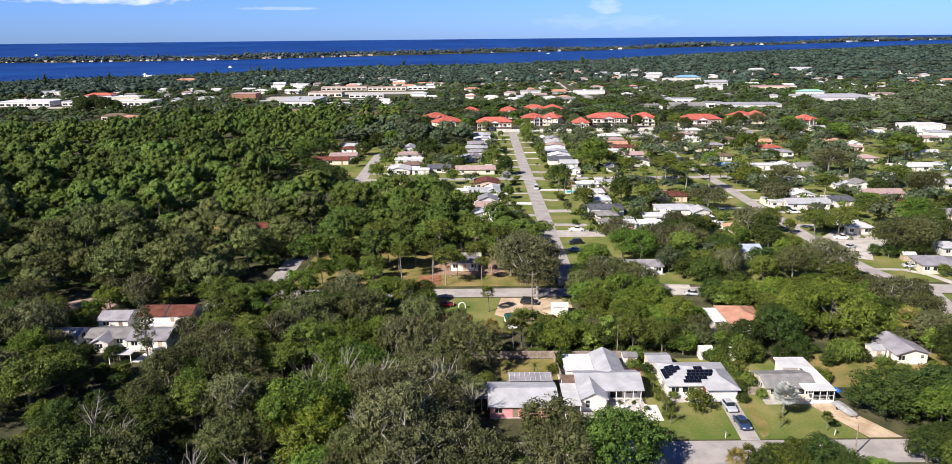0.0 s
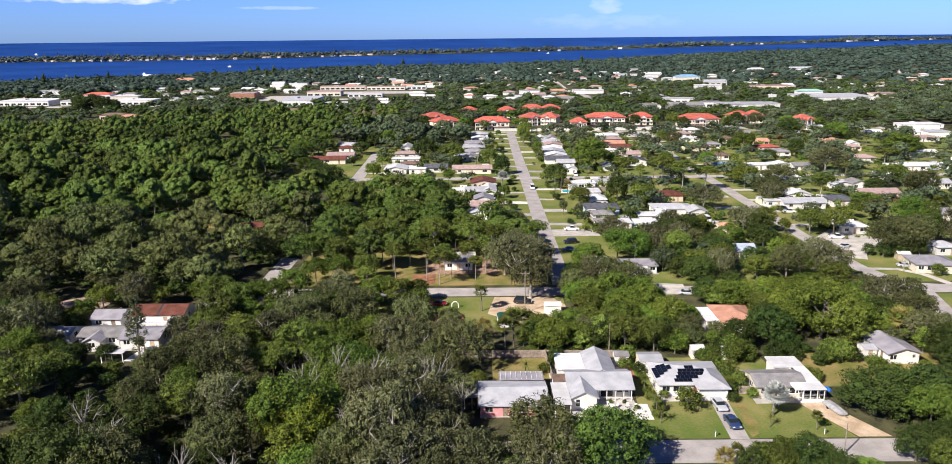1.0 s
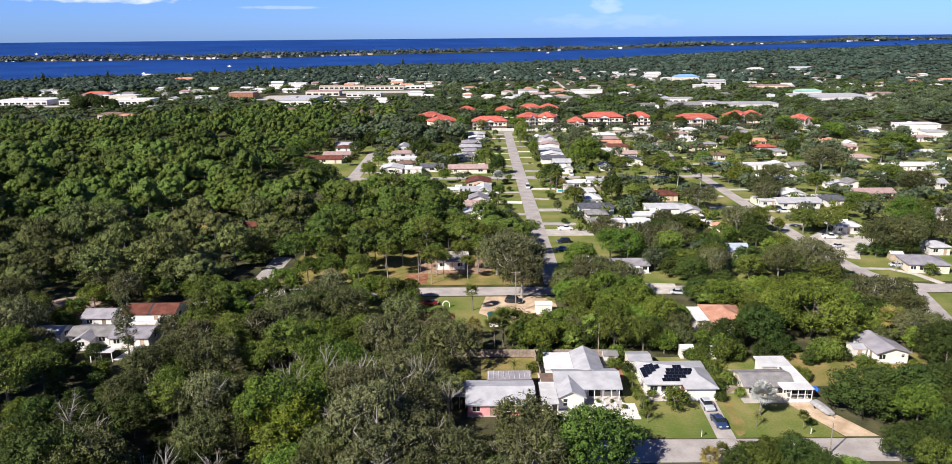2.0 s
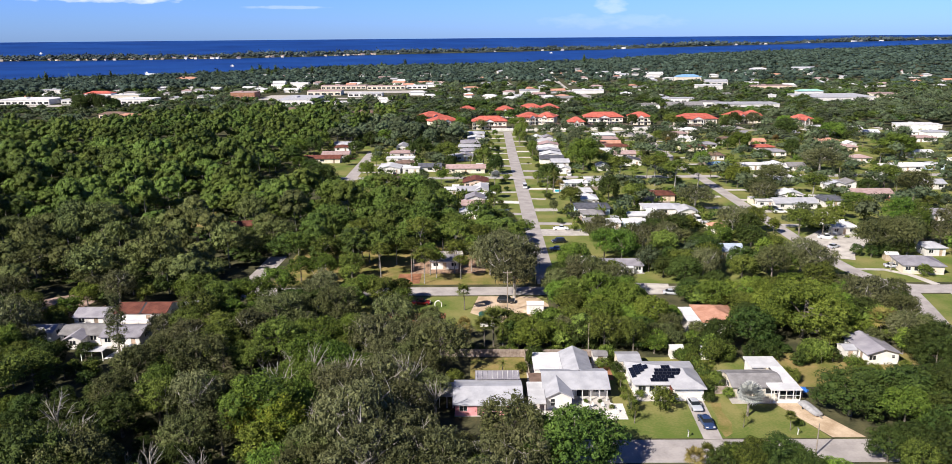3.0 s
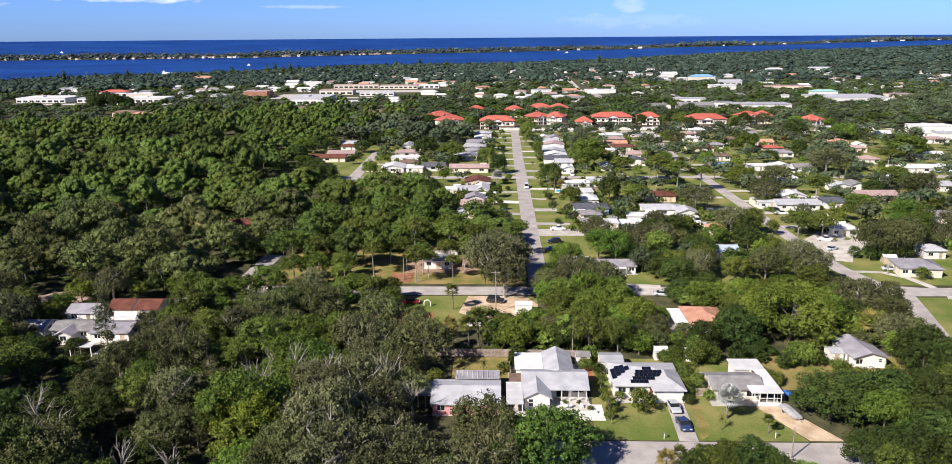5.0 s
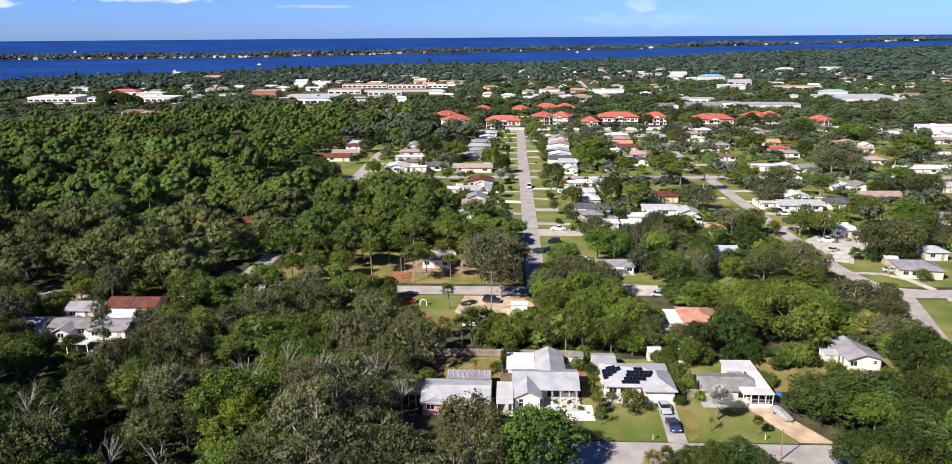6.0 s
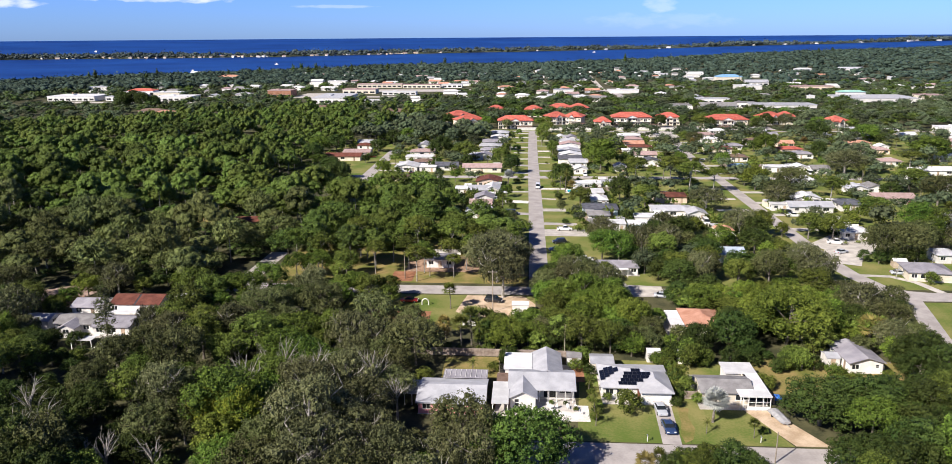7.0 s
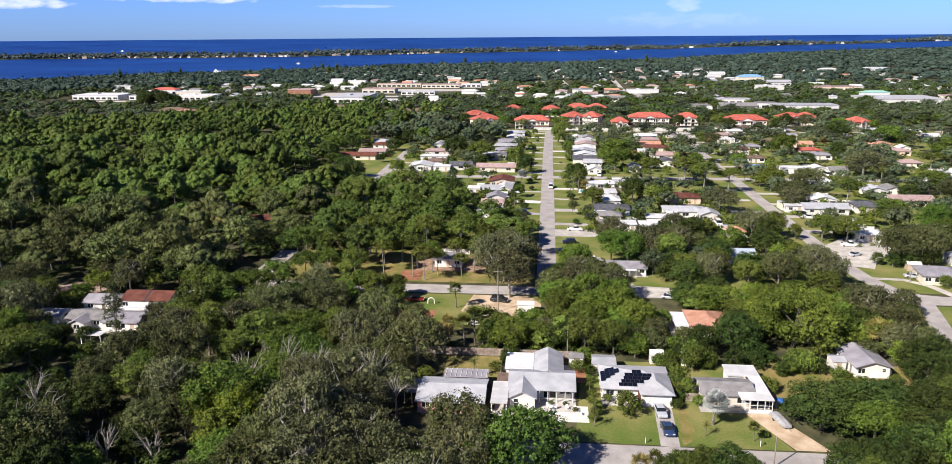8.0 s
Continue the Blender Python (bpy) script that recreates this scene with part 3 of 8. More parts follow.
def ico(level):
    bm = bmesh.new()
    bmesh.ops.create_icosphere(bm, subdivisions=level, radius=1)
    bm.verts.ensure_lookup_table()
    V = np.array([v.co[:] for v in bm.verts])
    T = np.array([[v.index for v in f.verts] for f in bm.faces])
    bm.free()
    return V, T


ICO1, ICO2 = ico(1), ico(2)


def unit(a):
    return a / np.maximum(np.linalg.norm(a, axis=-1, keepdims=True), 1e-9)


def crown(rng, R, z0, z1, lobes, cards, size, core=ICO2, lobe=(0.34, 0.5), squash=0.85, jitter=0.6, droop=0.0, fill=0.86, spray=7, moss=0, reach_down=1.35, even=0.16):
    """A crown of overlapping leafy clumps between z0 and z1: solid hearts under small sprays of leaves, with strands of moss if wanted. Arrays of places and triangles."""
    zc, hz = (z0 + z1) / 2, (z1 - z0) / 2
    k = np.arange(lobes) + 0.5
    up = 1 - reach_down * k / lobes
    ang = k * 2.39996 + rng.uniform(0, 6.28)
    rad = np.sqrt(np.maximum(0, 1 - up * up))
    dirs = unit(np.stack([rad * np.cos(ang), rad * np.sin(ang), up], 1) + rng.normal(0, 0.22, (lobes, 3)))
    r = R * rng.uniform(*lobe, lobes)
    reach = np.stack([R - r, R - r, np.maximum(hz - r * squash, 0.15 * hz)], 1)
    C = dirs * reach * rng.uniform(0.96 - even, 0.96 + even, (lobes, 1)) + [0, 0, zc]
    Vs, Ts, base = [], [], 0
    iv, it = core
    sq = np.array([1, 1, squash])
    for c, q in zip(C, r):
        v = iv * (1 + rng.uniform(-0.16, 0.10, (len(iv), 1))) * q * fill * sq + c
        Vs.append(v)
        Ts.append(it + base)
        base += len(v)
    share = r * r / (r * r).sum()
    P, N = [], []
    for i, (c, q) in enumerate(zip(C, r)):
        n = max(3, int(cards * share[i] * 1.5 / spray))
        dv = unit(rng.normal(0, 1, (n, 3)) + [0, 0, 0.3])
        p = c + dv * sq * q * rng.uniform(0.84, 1.14, (n, 1))
        inside = np.zeros(n, bool)
        for j, (c2, q2) in enumerate(zip(C, r)):
            if j != i:
                inside |= (np.linalg.norm((p - c2) / sq, axis=1) < q2 * 0.84)
        P.append(p[~inside])
        N.append(dv[~inside])
    P, N = np.concatenate(P), np.concatenate(N)
    P, N = np.repeat(P, spray, 0), np.repeat(N, spray, 0)
    P = P + rng.normal(0, size * 0.95, P.shape) * [1, 1, 0.6]
    N = unit(N + rng.normal(0, jitter, N.shape))
    U = unit(np.cross(N, rng.normal(0, 1, N.shape)))
    W = np.cross(N, U)
    s = size * rng.uniform(0.6, 1.35, (len(P), 1))
    if droop:
        P[:, 2] -= droop * rng.uniform(0, 1, len(P)) ** 2
    tri = np.stack([P + U * s * 0.7, P - U * s * 0.45 + W * s * 0.5, P - U * s * 0.45 - W * s * 0.5], 1).reshape(-1, 3)
    Vs.append(tri)
    Ts.append(base + np.arange(len(tri)).reshape(-1, 3))
    base += len(tri)
    if moss:
        i = rng.integers(0, len(P), moss)
        a = rng.uniform(0, 6.28, moss)
        side = np.stack([np.cos(a), np.sin(a), np.zeros(moss)], 1) * rng.uniform(0.06, 0.13, (moss, 1))
        fall = np.stack([rng.normal(0, 0.08, moss), rng.normal(0, 0.08, moss), -rng.uniform(0.7, 1.9, moss)], 1)
        strand = np.stack([P[i] + side, P[i] - side, P[i] + fall], 1).reshape(-1, 3)
        Vs.append(strand)
        Ts.append(base + np.arange(len(strand)).reshape(-1, 3))
    return np.concatenate(Vs), np.concatenate(Ts), C


def umbrella(rng, R, z0, z1, lobes, cards, size):
    """A pine's crown: a shallow dome of close small clumps over a hollow underside. Arrays of places and triangles."""
    k = np.arange(lobes) + 0.5
    up = 1 - 0.93 * k / lobes
    ang = k * 2.39996 + rng.uniform(0, 6.28)
    rad = np.sqrt(1 - up * up)
    dirs = unit(np.stack([rad * np.cos(ang), rad * np.sin(ang), up], 1) + rng.normal(0, 0.1, (lobes, 3)))
    dirs[:, 2] = np.abs(dirs[:, 2])
    r = R * rng.uniform(0.21, 0.34, lobes)
    reach = np.stack([R - r, R - r, np.full(lobes, z1 - z0) - r * 0.6], 1)
    C = dirs * reach * rng.uniform(0.90, 1.06, (lobes, 1)) + [0, 0, z0]
    sq = np.array([1, 1, 0.66])
    iv, it = ICO1
    Vs, Ts, base = [], [], 0
    for c, q in zip(C, r):
        Vs.append(iv * (1 + rng.uniform(-0.2, 0.12, (len(iv), 1))) * q * 0.84 * sq + c)
        Ts.append(it + base)
        base += len(iv)
    i = rng.integers(0, lobes, cards)
    dv = unit(rng.normal(0, 1, (cards, 3)) + [0, 0, 0.55])
    P = C[i] + dv * sq * (r[i] * rng.uniform(0.8, 1.08, cards))[:, None]
    N = unit(dv + 0.7 * dirs[i] + rng.normal(0, 0.3, (cards, 3)))
    U = unit(np.cross(N, rng.normal(0, 1, N.shape)))
    W = np.cross(N, U)
    s = size * rng.uniform(0.6, 1.35, (cards, 1))
    Vs.append(np.stack([P + U * s * 0.7, P - U * s * 0.45 + W * s * 0.5, P - U * s * 0.45 - W * s * 0.5], 1).reshape(-1, 3))
    Ts.append(base + np.arange(3 * cards).reshape(-1, 3))
    return np.concatenate(Vs), np.concatenate(Ts)


def trunk_bm(rng, H, r, targets, lean=0.4, sides=7, fork=0.35, bare=0):
    """A tapered trunk with limbs that reach into the crown."""
    bm = bmesh.new()
    bend_x, bend_y = rng.uniform(-lean, lean, 2)
    top = H * 0.72
    pts = [(bend_x * k * k, bend_y * k * k, -0.3 + (top + 0.3) * k) for k in (0, 0.12, 0.35, 0.65, 1.0)]
    tube(bm, pts, [r * 1.35, r, r * 0.85, r * 0.6, r * 0.3], sides)
    for t in targets:
        z = H * rng.uniform(fork, fork + 0.25)
        k = min(1, (z + 0.3) / (top + 0.3))
        a = Vector((bend_x * k * k, bend_y * k * k, z))
        b = Vector(t)
        m = a.lerp(b, 0.5) + Vector((*rng.uniform(-0.4, 0.4, 2), rng.uniform(0, 0.6)))
        tube(bm, [a, m, b], [r * 0.5, r * 0.34, r * 0.12], 5, cap=False)
    for _ in range(bare):
        a = rng.uniform(0, 6.28)
        d = Vector((math.cos(a), math.sin(a), rng.uniform(0.5, 1.4))).normalized()
        p = Vector((0, 0, H * rng.uniform(0.3, 0.5)))
        q = p + d * H * rng.uniform(0.36, 0.52)
        e = q + Vector((*rng.uniform(-1.1, 1.1, 2), rng.uniform(0.8, 2.0)))
        f = q + Vector((*rng.uniform(-1.6, 1.6, 2), rng.uniform(0.2, 1.4)))
        tube(bm, [p, p.lerp(q, 0.5) + Vector((*rng.uniform(-0.6, 0.6, 2), 0.2)), q, e], [r * 0.42, r * 0.36, r * 0.26, r * 0.07], 5, cap=False)
        tube(bm, [q, f], [r * 0.22, r * 0.06], 4, cap=False)
    return bm


SIZE = {}  # crown radius and height of each pattern


def tree_kind(name, label, leaf_mat, seed, R, H, low, lobes, cards, size, bark=None, trunk=0.3, core=ICO1, bare=0, kind="tree", fork=0.35, **kw):
    """One tree with trunk and crown, parked as a pattern for copies."""
    rng = np.random.default_rng(seed)
    V, T, C = crown(rng, R, H * low, H, lobes, cards, size, core, **kw)
    ob = thing(name, pose(0, 0, 0), label, kind, "")
    part("trunk", trunk_bm(rng, H, trunk, [tuple(c) for c in C[:: max(1, len(C) // 5)]], bare=bare, fork=fork), bark or BARK, ob)
    part("crown", put_mesh("crown", V, T, None, leaf_mat, smooth=True), None, ob)
    SIZE[ob.name] = R, H
    return ob


def palm_kind(name, label, seed, H, fronds, length, leaf_mat, trunk=0.16, fan=False, droop=1.0):
    """A palm: ringed trunk and a head of arching, folded fronds, each cut into leaflets."""
    rng = np.random.default_rng(seed)
    ob = thing(name, pose(0, 0, 0), label, "palm", "")
    bm = bmesh.new()
    lx, ly = rng.uniform(-0.5, 0.5, 2)
    tube(bm, [(lx * k * k, ly * k * k, -0.2 + (H + 0.2) * k) for k in (0, 0.1, 0.4, 0.7, 1.0)], [trunk * 1.5, trunk * 1.1, trunk, trunk * 0.95, trunk * 1.1], 7)
    part("trunk", bm, BARK, ob)
    Vs, Qs, base = [], [], 0
    for f in range(fronds):
        a = f * 2.39996 + rng.uniform(-0.2, 0.2)
        e = math.radians(78 - 105 * (f / fronds) + rng.uniform(-8, 8))
        L = length * rng.uniform(0.85, 1.12)
        out = np.array([math.cos(a), math.sin(a), 0])
        side = np.array([-math.sin(a), math.cos(a), 0])
        if fan:
            tip = np.array([lx, ly, H]) + (out * math.cos(e) + np.array([0, 0, math.sin(e)])) * L * 0.55
            fwd = out * math.cos(e) + np.array([0, 0, math.sin(e)])
            for j in range(11):
                t = math.radians(-105 + 21 * j)
                d = unit(fwd * math.cos(t) + side * math.sin(t) + np.array([0, 0, -0.18 * droop]) * abs(math.sin(t)))
                n = unit(np.cross(d, side * math.cos(t) - fwd * math.sin(t)))
                w = unit(np.cross(d, n)) * L * 0.055
                Vs.append(np.array([tip, tip + d * L * 0.35 + w, tip + d * L * 0.62, tip + d * L * 0.35 - w]))
                Qs.append([base, base + 1, base + 2, base + 3])
                base += 4
        else:
            prev = np.array([lx, ly, H])
            steps = 6
            for j in range(steps):
                k = (j + 0.5) / steps
                ee = e - droop * 1.5 * k * k
                d = out * math.cos(ee) + np.array([0, 0, math.sin(ee)])
                nxt = prev + d * L / steps
                wid = L * 0.20 * math.sin(math.pi * min(1, 0.18 + 0.82 * k)) + 0.03
                for sgn in (-1, 1):
                    for q in range(2):
                        s0 = prev + (nxt - prev) * (q * 0.5)
                        s1 = prev + (nxt - prev) * (q * 0.5 + 0.34)
                        tip = s1 + side * sgn * wid + d * wid * 0.55 + np.array([0, 0, -wid * 0.35])
                        Vs.append(np.array([s0, s1, tip, s0 * 0.4 + tip * 0.6]))
                        Qs.append([base, base + 1, base + 2, base + 3])
                        base += 4
                prev = nxt
    part("crown", put_mesh("crown", np.concatenate(Vs), None, np.array(Qs), leaf_mat), None, ob)
    SIZE[ob.name] = length, H + length * 0.8
    return ob


def bare_kind(name, label, seed, H, r=0.2, n=9, mat=None):
    """A leafless tree: forked grey limbs and twigs."""
    rng = np.random.default_rng(seed)
    ob = thing(name, pose(0, 0, 0), label, "dead tree", "")
    bm = bmesh.new()
    tube(bm, [(0, 0, -0.3), (0.1, 0.1, H * 0.3), (0.2, -0.1, H * 0.62)], [r * 1.2, r, r * 0.6], 6)
    limbs = bm
    for i in range(n):
        a = i * 2.4 + rng.uniform(-0.3, 0.3)
        d = Vector((math.cos(a), math.sin(a), rng.uniform(0.9, 2.2))).normalized()
        p = Vector((0.1, 0, H * rng.uniform(0.3, 0.6)))
        q = p + d * H * rng.uniform(0.25, 0.42)
        tube(limbs, [p, p.lerp(q, 0.5) + Vector((*rng.uniform(-0.4, 0.4, 2), 0.1)), q], [r * 0.5, r * 0.36, r * 0.2], 5, cap=False)
        for _ in range(4):
            s = p.lerp(q, rng.uniform(0.4, 1))
            e = s + (d + Vector(rng.uniform(-0.8, 0.8, 3))).normalized() * H * rng.uniform(0.1, 0.22)
            tube(limbs, [s, s.lerp(e, 0.5) + Vector(rng.uniform(-0.12, 0.12, 3)), e], [r * 0.18, r * 0.13, r * 0.05], 4, cap=False)
    part("trunk", bm, mat or BARK_PALE, ob)
    return ob


def free(x, y, gap=0.0):
    return not any(a - gap < x < b + gap and c - gap < y < d + gap for a, b, c, d in KEEP_CLEAR)


PLANTED = set()


def plant(pattern, x, y, scale=1.0, turn=None, tall=1.0, rng=random):
    """Puts a tree down: the pattern itself the first time, copies after that."""
    turn = rng.uniform(0, 360) if turn is None else turn
    m = pose(x, y, 0, 0, 0, turn) @ Matrix.Diagonal((scale, scale, scale * tall, 1))
    if pattern.name not in PLANTED:
        PLANTED.add(pattern.name)
        pattern.matrix_basis = m
        return pattern
    return copy_thing(pattern, m @ Matrix.Diagonal([1 / k for k in pattern.scale] + [1]))

# ---- ground, water, island ----
COAST_A, COAST_R = (-0.75, -0.646, -0.482, -0.32, -0.16, 0.0, 0.158, 0.314, 0.47, 0.593, 0.8), (1320, 1340, 1417, 1485, 1676, 1716, 2047, 2750, 3450, 4520, 6000)
ISLE_A, ISLE_R = (-0.75, -0.645, -0.483, -0.321, -0.161, 0.0, 0.156, 0.274, 0.39, 0.59, 0.8), (2950, 2875, 2725, 2698, 2910, 3180, 3650, 4446, 5361, 8140, 10500)


def coast(a):
    return float(np.interp(a, COAST_A, COAST_R))


def isle(a):
    return float(np.interp(a, ISLE_A, ISLE_R))


def polar(a, ra):
    """The place at slope a (x over y) from the eye's column and ra metres out."""
    c = 1 / math.hypot(1, a)
    return EYE_X + ra * a * c, ra * c


def sheet(name, mat, rings, angles, label, category, closed=False, lift=0.0):
    """A sheet over rings of distance; rings(a) gives the distances along the slope a, or an angle in radians when closed."""
    V, Q, n = [], [], None
    for a in angles:
        row = rings(a)
        n = len(row)
        for ra in row:
            x, y = (EYE_X + ra * math.sin(a), ra * math.cos(a)) if closed else polar(a, ra)
            bx, by, bz = bend(x, y)
            V.append((bx, by, bz + lift))
    m = len(angles)
    for i in range(m if closed else m - 1):
        for j in range(n - 1):
            p, q = i * n + j, ((i + 1) % m) * n + j
            Q.append((p, p + 1, q + 1, q))
    return tagged(new(name, put_mesh(name, np.array(V), None, np.array(Q), mat, smooth=True)), label, category, "", "structure")


RINGS = [0.01, 60, 120, 250, 500, 900, 1400, 1800, 2000, 2150, 2350, 2600, 2900, 3300, 3800, 4500, 5500, 7000, 9000, 12000, 17000, 26000]
sheet("ground", GROUND, lambda a: RINGS, [2 * math.pi * k / 160 for k in range(160)], "flat sandy ground with leaf litter and weedy grass", "ground", closed=True)
SLOPES = list(np.linspace(-0.95, 0.95, 140))
sheet("water", WATER, lambda a: [coast(a) + (26000 - coast(a)) * k ** 3 for k in np.linspace(0, 1, 26)], SLOPES, "deep blue bay and open sea to the horizon", "water", lift=0.6)
sheet("barrier_island", BEACH, lambda a: [isle(a) * (1 + 0.004 * math.sin(a * 60)), isle(a) * 1.06, isle(a) * (1.15 + 0.015 * math.sin(a * 23))], SLOPES, "low sandy barrier island covered in trees and houses", "island", lift=1.2)

# lawns and bare earth
flat("lawn", [(-52, 240), (330, 240), (330, 546), (-52, 546)], 0.02, LAWN, "mown front lawns of the streets, green and dry in patches", "lawn")
flat("lawn", [(-52, 196), (22, 196), (22, 239.9), (-52, 239.9)], 0.022, LAWN_DRY, "patchy dry grass under scattered pines", "lawn")
flat("lawn", [(28, 196), (330, 196), (330, 239.9), (28, 239.9)], 0.022, LAWN, "green lawns round low houses", "lawn")
flat("lawn", [(30.5, 114), (49.6, 114), (49.6, 147), (33, 147)], 0.024, LAWN, "mown front lawn of the house with solar panels", "lawn")
flat("lawn", [(49.7, 114), (66.5, 114), (62, 126), (62, 147), (49.7, 147)], 0.026, LAWN, "front lawn with a silver palm", "lawn")
flat("lawn", [(4.5, 137), (16.2, 137), (16.2, 147.3), (4.5, 147.3)], 0.024, LAWN_DRY, "dry back yard lawn inside a wooden fence", "lawn")
flat("lawn", [(68, 133), (96.8, 133), (100.5, 149), (68, 149)], 0.024, LAWN_DRY, "thin lawn before a grey-roofed house", "lawn")
flat("lawn", [(-25, 165), (24, 165), (24, 186.2), (-25, 186.2)], 0.024, LAWN, "rough green yard beside the road", "lawn")
flat("lawn", [(97, 135), (180, 135), (180, 186), (117, 186)], 0.024, LAWN, "grass verge beside the bend of the road", "lawn")
flat("lawn", [(-96, 345), (-52.1, 345), (-52.1, 470), (-96, 470)], 0.018, LAWN, "green lawns along the western street", "lawn")
flat("bare_earth", [(-112, 176), (-96, 179), (-94, 187), (-104, 189), (-113, 184)], 0.032, SAND_PINK, "raked pinkish bare earth beside the woods", "bare earth")
clear(-110, -97, 173, 187)
flat("bare_earth", [(-17, 197), (-10.5, 197), (-10.5, 206), (-17, 206)], 0.030, SOIL_RED, "red-brown bare earth beside the road", "bare earth")
flat("bare_earth", [(-20, 168.5), (-2, 168.5), (-2, 173.8), (-20, 173.8)], 0.030, SOIL_RED, "strip of red-brown mulch", "bare earth")
flat("bare_earth", [(4, 174), (12, 167), (24, 168), (24, 180), (21, 186), (6, 186.2)], 0.030, SAND, "worn sandy yard beside the road", "bare earth")
flat("bare_earth", [(-14, 206), (8, 206), (8, 222), (-14, 222)], 0.028, DEBRIS, "clearing of reddish pine straw", "bare earth")
flat("sand_drive", [(61.5, 126.2), (66.4, 126.2), (72.5, 114.2), (66.8, 114.2)], 0.040, SAND, "pale sandy drive beside the house", "drive")
flat("bare_earth", [(66.5, 126), (71, 126), (78, 114.2), (72.6, 114.2)], 0.034, GROUND, "shaded bare earth under the big tree", "bare earth")

flat("bare_earth", [(-106, 276), (-101, 256), (-90, 257), (-93, 270), (-99, 292), (-105, 292)], 0.026, LAWN_DRY, "dry grassy clearing in the woods", "bare earth")
clear(-108, -97, 262, 292)
clear(-102, -88, 246, 268)
clear(-42, -12, 534, 590)
clear(-70, -44, 322, 402)

flat("bare_earth", [(48.6, 114.2), (50.2, 115.5), (51.2, 119.0), (50.8, 123.0), (51.6, 126.5), (49.6, 127.0), (49.2, 121.0), (48.3, 117.0)], 0.031, LAWN_DRY, "worn dry strip of grass beside the driveway", "bare earth")

# roads and drives
strip("road", [(25.2, 196), (25.2, 300), (25.0, 420), (25.6, 536)], 5.6, 0.050, ASPHALT, "long straight grey residential street", "road")
strip("road", [(-64, 190.4), (60, 190.4), (112, 190.4), (200, 190.4)], 6.6, 0.054, ASPHALT, "grey cross street between the trees", "road")
strip("road", [(131, 190.4), (122, 192.5), (117, 198), (114.2, 208), (112.6, 225), (112.6, 300), (112.6, 380), (114.0, 450), (117.6, 490), (114, 533)], 5.2, 0.058, ASPHALT, "grey street that bends round the corner", "road")
strip("road", [(121, 188), (118.6, 178), (114.8, 163), (110, 145), (101, 114), (96, 100)], 4.6, 0.062, ASPHALT, "side street leading away from the bend", "road")
strip("road", [(-57.0, 345), (-57.5, 400), (-58.0, 445)], 6.0, 0.066, ASPHALT, "narrow street along the edge of the woods", "road")
strip("road", [(-58, 186), (-57.5, 205), (-57.2, 224)], 5.6, 0.066, ASPHALT, "shaded lane at the edge of the woods", "road")
strip("road", [(-70, 357), (20, 357), (140, 357), (330, 357)], 6.2, 0.070, ASPHALT, "pale cross street between the lawns", "road")
strip("road", [(2, 110), (20, 110), (80, 110), (120, 110)], 7.0, 0.046, ASPHALT, "street running before the nearest houses", "road")
strip("road", [(-70, 536), (330, 536)], 5.0, 0.074, ASPHALT, "street along the white boundary wall", "road")
strip("road", [(118, 790), (128, 860), (112, 980), (110, 1150)], 9.0, 0.05, ASPHALT, "far straight road through the town", "road")
strip("road", [(-30, 186), (-35, 174), (-40, 160)], 6.5, 0.062, ASPHALT, "shaded side road under the oaks", "road")


flat("parking_lot", [(100, 505), (124, 505), (124, 533), (100, 533)], 0.062, CONCRETE, "pale paved court at the end of the street", "parking lot")
flat("parking_lot", [(60, 544), (200, 544), (200, 566), (60, 566)], 0.05, ASPHALT, "grey parking court before the apartment houses", "parking lot")
flat("parking_lot", [(-235, 842), (-92, 842), (-92, 858), (-235, 858)], 0.10, CONCRETE, "pale parking lot before the stores", "parking lot")
flat("parking_lot", [(-200, 930), (-50, 930), (-50, 970), (-200, 970)], 0.10, CONCRETE, "wide pale parking lot of the shopping arcade", "parking lot")
flat("parking_lot", [(-510, 772), (-330, 772), (-330, 788), (-510, 788)], 0.10, CONCRETE, "pale yard before the long warehouses", "parking lot")
for a in ((-240, -80, 800, 905), (-215, -45, 905, 990), (-510, -330, 735, 788), (110, 135, 760, 1000)):
    clear(*a)


def drive(x0, y0, x1, y1, w=3.2, z=0.040, mat=None, what="pale concrete driveway"):
    strip("driveway", [(x0, y0), (x1, y1)], w, z, mat or CONCRETE, what, "driveway")


drive(47.0, 128.4, 46.3, 113.6, 3.2, mat=ASPHALT, what="grey concrete driveway before the garage")
drive(-70.6, 153.6, -72.0, 147.0, 6.0, 0.05, mat=SLAB_WHITE, what="white paved forecourt before the house")
drive(54.0, 196, 53, 187.5, 9, 0.080)
drive(45.5, 204, 47.5, 194, 4.6)
drive(115.0, 208.2, 124.6, 207.4, 2.0)
drive(124.0, 207.7, 129.6, 201.6, 2.0, 0.044)
drive(129.2, 202.1, 131.6, 193.8, 2.4, 0.048)
drive(131, 186.8, 150, 180, 4.0)
drive(119.5, 231, 135, 243, 13, 0.090)
drive(115.5, 219, 124, 238, 11, 0.094)
drive(115, 236, 130, 252, 8, 0.098)
